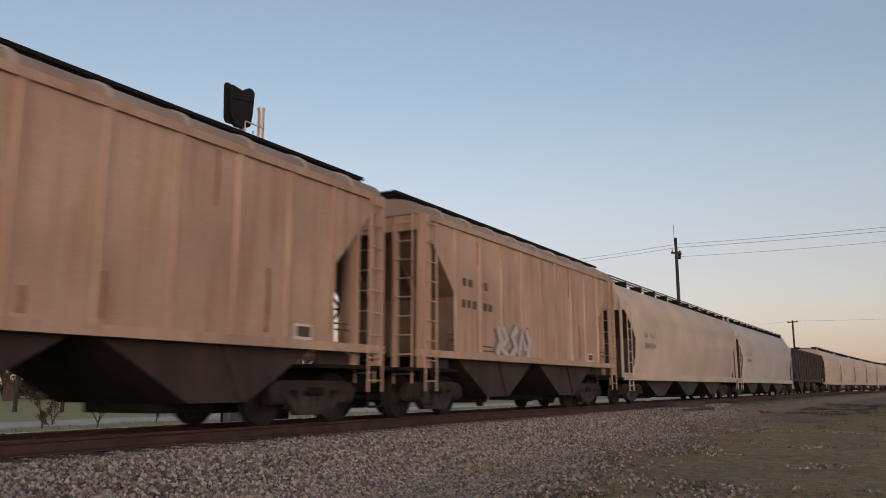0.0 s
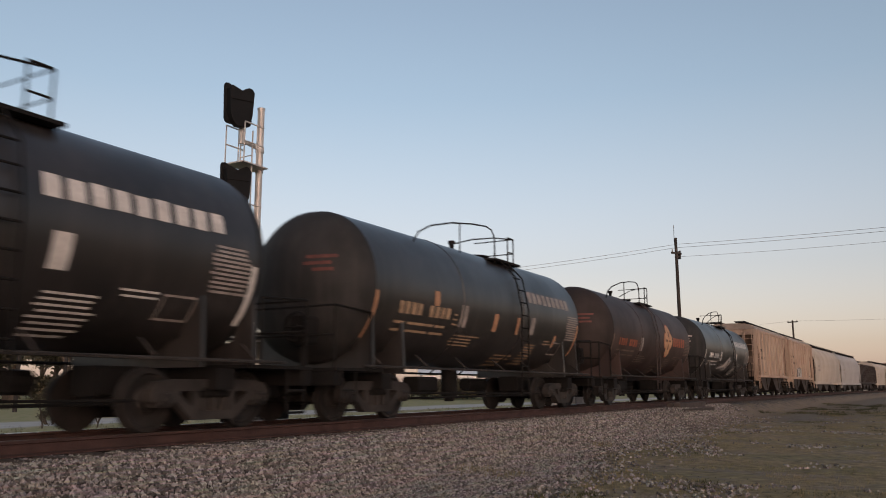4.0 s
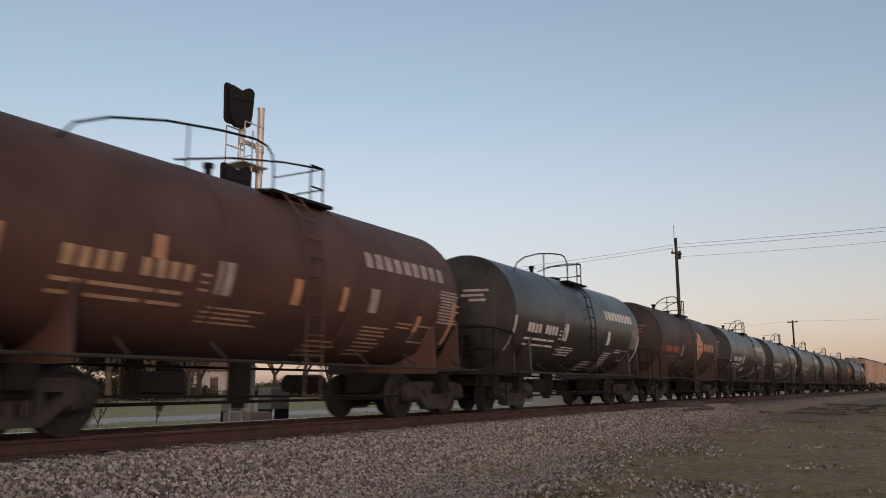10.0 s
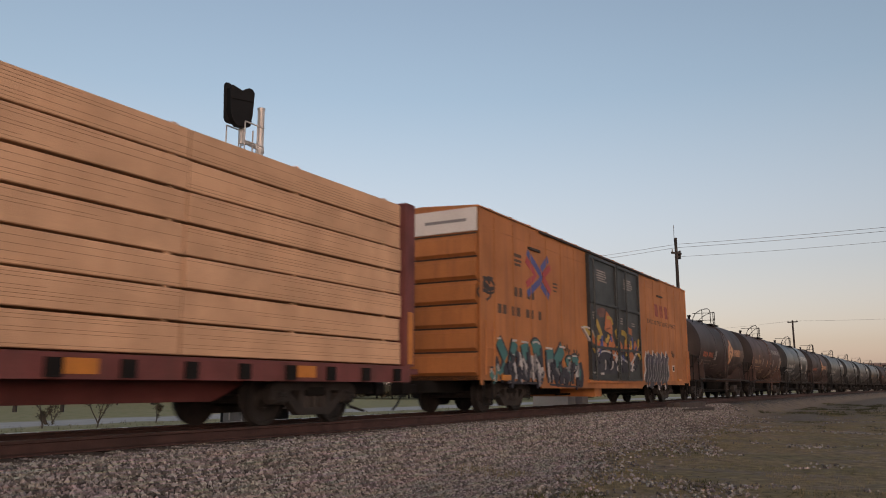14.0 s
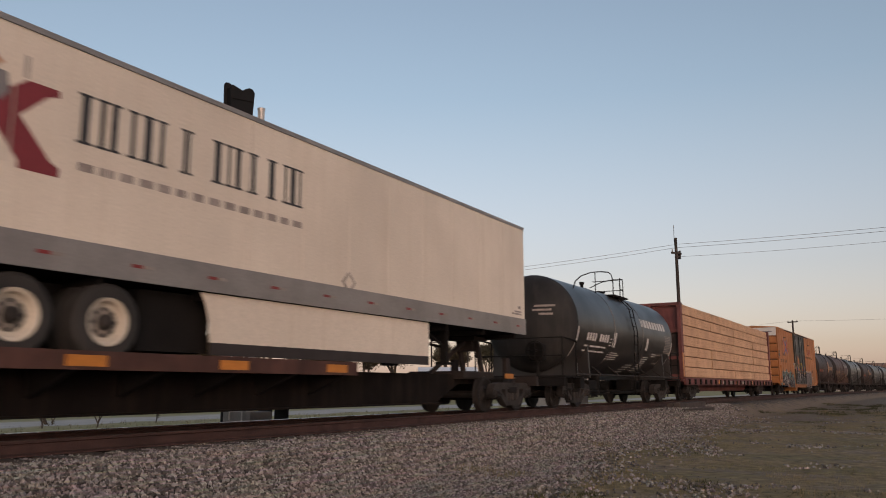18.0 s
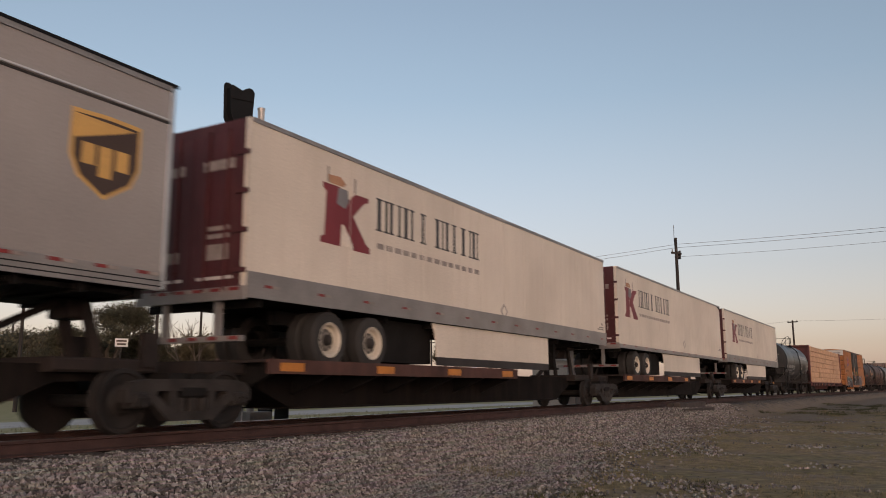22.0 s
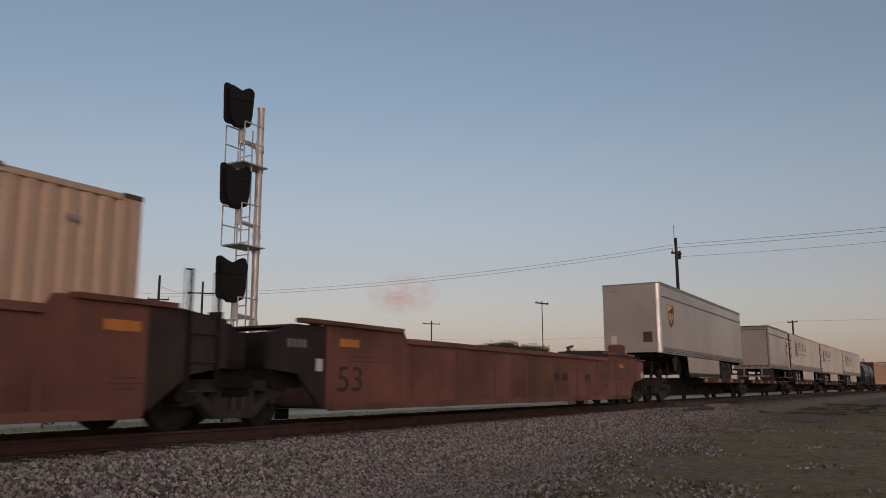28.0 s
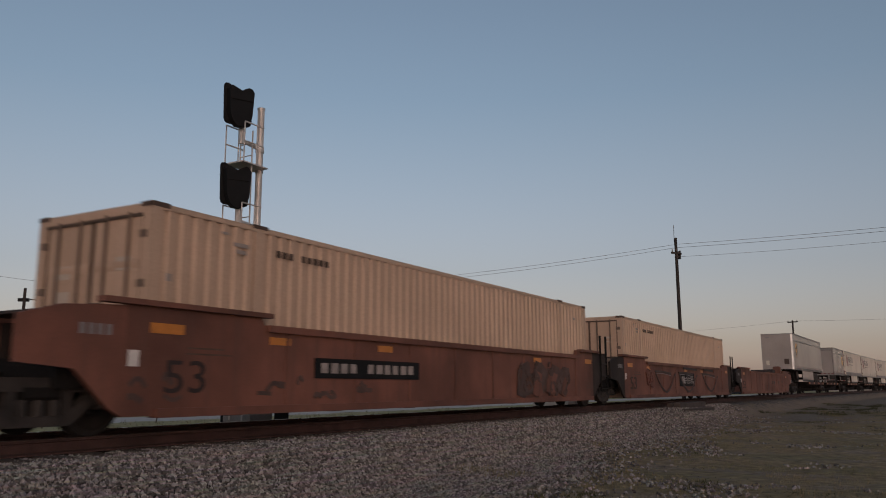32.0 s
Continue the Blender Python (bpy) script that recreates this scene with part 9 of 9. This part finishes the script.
def scatter_grass():
    rg = np.random.default_rng(9)
    v, f = [], []
    def blade(s, q, h, w):
        p = on_track(s, q, ground_z(s, q) - 0.01)
        a = rg.uniform(0, 6.28)
        lean = rg.uniform(0, 0.6) * h
        n = len(v)
        v.extend([(p.x - w * math.cos(a), p.y - w * math.sin(a), p.z), (p.x + w * math.cos(a), p.y + w * math.sin(a), p.z), (p.x + lean * math.cos(a + 1), p.y + lean * math.sin(a + 1), p.z + h)])
        f.append((n, n + 1, n + 2))
    for i in range(22000):
        s = 9 + 45 * rg.random() ** 1.4
        e = gravel_edge(s)
        q = e + rg.uniform(-0.3, 9.0)
        d = noise.noise((s * 0.45, q * 0.45, 2.0)) + 0.35 * noise.noise((s * 1.6, q * 1.6, 7.0))
        if d < -0.12 or (s > 36 and q < 5.5 and d < 0.25):
            continue
        for k in range(5):
            blade(s + rg.normal(0, 0.06), q + rg.normal(0, 0.06), rg.uniform(0.015, 0.05), rg.uniform(0.004, 0.010))
    for i in range(1500):
        s, q = rg.uniform(8, 60), -rg.uniform(5, 19)
        for k in range(4):
            blade(s + rg.normal(0, 0.15), q + rg.normal(0, 0.15), rg.uniform(0.04, 0.16), 0.012)
    for s0, q0 in ((12.6, 3.9), (13.0, 3.2), (19.5, 3.1), (47, 4.4), (49, 5.2), (52, 4.8), (45, 6.0)):
        for i in range(160):
            blade(s0 + rg.normal(0, 0.3), q0 + rg.normal(0, 0.15), rg.uniform(0.05, 0.14), rg.uniform(0.004, 0.01))
    me = bpy.data.meshes.new("dry_grass")
    me.from_pydata(v, [], f)
    me.materials.append(M_GRASS)
    tagged(new("dry_grass", me), "short dry brown-green grass on dirt", "grass", kind="stuff")


def scatter_weeds():
    rg = np.random.default_rng(21)
    v, f = [], []
    for i in range(75):
        s = 10 + 48 * rg.random() ** 1.2
        q = gravel_edge(s) + rg.uniform(0.3, 9.0)
        if noise.noise((s * 0.3, q * 0.3, 4.0)) < -0.05:
            continue
        w, tall = rg.uniform(0.2, 0.7), rg.uniform(0.015, 0.05)
        for k in range(130):
            a, d = rg.uniform(0, 6.28), abs(rg.normal(0, w))
            p = on_track(s + d * math.cos(a), q + d * math.sin(a), ground_z(s, q) - 0.01)
            h = tall * math.exp(-(d / w) ** 2) + 0.02
            b, c = rg.uniform(0, 6.28), rg.uniform(0, 0.7) * h
            r = rg.uniform(0.006, 0.016)
            n = len(v)
            v.extend([(p.x - r * math.cos(b), p.y - r * math.sin(b), p.z), (p.x + r * math.cos(b), p.y + r * math.sin(b), p.z), (p.x + c * math.cos(b + 1), p.y + c * math.sin(b + 1), p.z + h)])
            f.append((n, n + 1, n + 2))
    for i in range(46):
        s, q = rg.uniform(44, 75), rg.uniform(2.6, 9.0)
        w, tall = rg.uniform(0.4, 1.1), rg.uniform(0.05, 0.15)
        for k in range(110):
            a, d = rg.uniform(0, 6.28), abs(rg.normal(0, w))
            p = on_track(s + d * math.cos(a), q + d * math.sin(a), ground_z(s, q) - 0.01)
            h = tall * math.exp(-(d / w) ** 2) + 0.03
            b, r = rg.uniform(0, 6.28), rg.uniform(0.01, 0.03)
            n = len(v)
            v.extend([(p.x - r * math.cos(b), p.y - r * math.sin(b), p.z), (p.x + r * math.cos(b), p.y + r * math.sin(b), p.z), (p.x + 0.3 * h * math.cos(b + 1), p.y + 0.3 * h * math.sin(b + 1), p.z + h)])
            f.append((n, n + 1, n + 2))
    me = bpy.data.meshes.new("weeds")
    me.from_pydata(v, [], f)
    me.materials.append(M_WEED)
    tagged(new("weeds", me), "low green weed tufts in the dirt", "weeds", kind="stuff")


# ---- a small pink evening cloud far off ----
def far_cloud(bearing, dist, height, wide, tall, seed):
    m = bpy.data.materials.new("thin_pink_cloud")
    m.use_nodes = True
    n, l = m.node_tree.nodes, m.node_tree.links
    n.remove(n["Principled BSDF"])
    tc, mp, grad, nz = n.new("ShaderNodeTexCoord"), n.new("ShaderNodeMapping"), n.new("ShaderNodeTexGradient"), n.new("ShaderNodeTexNoise")
    mp.inputs["Scale"].default_value = (2 / wide, 1.0, 2 / tall)
    grad.gradient_type = "SPHERICAL"
    nz.inputs["Scale"].default_value, nz.inputs["Detail"].default_value = 0.02, 2.0
    l.new(tc.outputs["Object"], mp.inputs[0])
    l.new(mp.outputs[0], grad.inputs[0])
    l.new(tc.outputs["Object"], nz.inputs["Vector"])
    r = n.new("ShaderNodeMapRange")
    r.inputs["From Min"].default_value, r.inputs["From Max"].default_value, r.inputs["To Max"].default_value = 0.28, 0.62, 0.85
    l.new(nz.outputs[0], r.inputs["Value"])
    mul = n.new("ShaderNodeMath")
    mul.operation = "MULTIPLY"
    l.new(grad.outputs["Fac"], mul.inputs[0])
    l.new(r.outputs[0], mul.inputs[1])
    tr, df, mx = n.new("ShaderNodeBsdfTransparent"), n.new("ShaderNodeBsdfDiffuse"), n.new("ShaderNodeMixShader")
    df.inputs["Color"].default_value = (0.66, 0.47, 0.46, 1)
    l.new(mul.outputs[0], mx.inputs[0])
    l.new(tr.outputs[0], mx.inputs[1])
    l.new(df.outputs[0], mx.inputs[2])
    l.new(mx.outputs[0], n["Material Output"].inputs["Surface"])
    sh = Shape().add([(-wide / 2, 0, -tall / 2), (wide / 2, 0, -tall / 2), (wide / 2, 0, tall / 2), (-wide / 2, 0, tall / 2)], [(0, 1, 2, 3)])
    ob = solo("cloud", sh, m, "small thin pink cloud low in the evening sky", "cloud", kind="structure")
    ob.matrix_basis = pose(dist * math.sin(radians(bearing)), dist * math.cos(radians(bearing)), height, 0, 0, -bearing)


far_cloud(61.2, 1500, 176, 150, 90, 1)
scatter_stones()
scatter_grass()
scatter_weeds()
part("white_stone", Shape().soft_box(-0.12, 0.12, -0.07, 0.07, 0, 0.07, 0.02), M_SIGN, thing("pale_litter", "flat pale scrap lying in the grass", "litter", at=pose(19.9, 1.9, -0.66, 0, 0, 30)))
# ---- motion of the train ----
def motions():
    times = [i * 0.5 for i in range(65)]
    for ob, s20 in MOVERS:
        walk(ob, [(t, track_pose(run_at(s20, t))) for t in times])
    # the wheels roll without slipping; wheelsets at the same offset in their trucks share one roll
    rolls = {}
    for w, dx in WHEELSETS:
        if dx not in rolls:
            rows = []
            for i in range(961):
                t = i / 30
                rows.append((t, pose(dx, 0, 0.42) @ Matrix.Rotation((run_at(0, t) - run_at(0, 0)) / 0.42, 4, "Y")))
            walk(w, rows)
            rolls[dx] = w.animation_data
        else:
            w.rotation_mode = "QUATERNION"
            keys = w.animation_data_create()
            keys.action = rolls[dx].action
            keys.action_slot = rolls[dx].action_slot


motions()
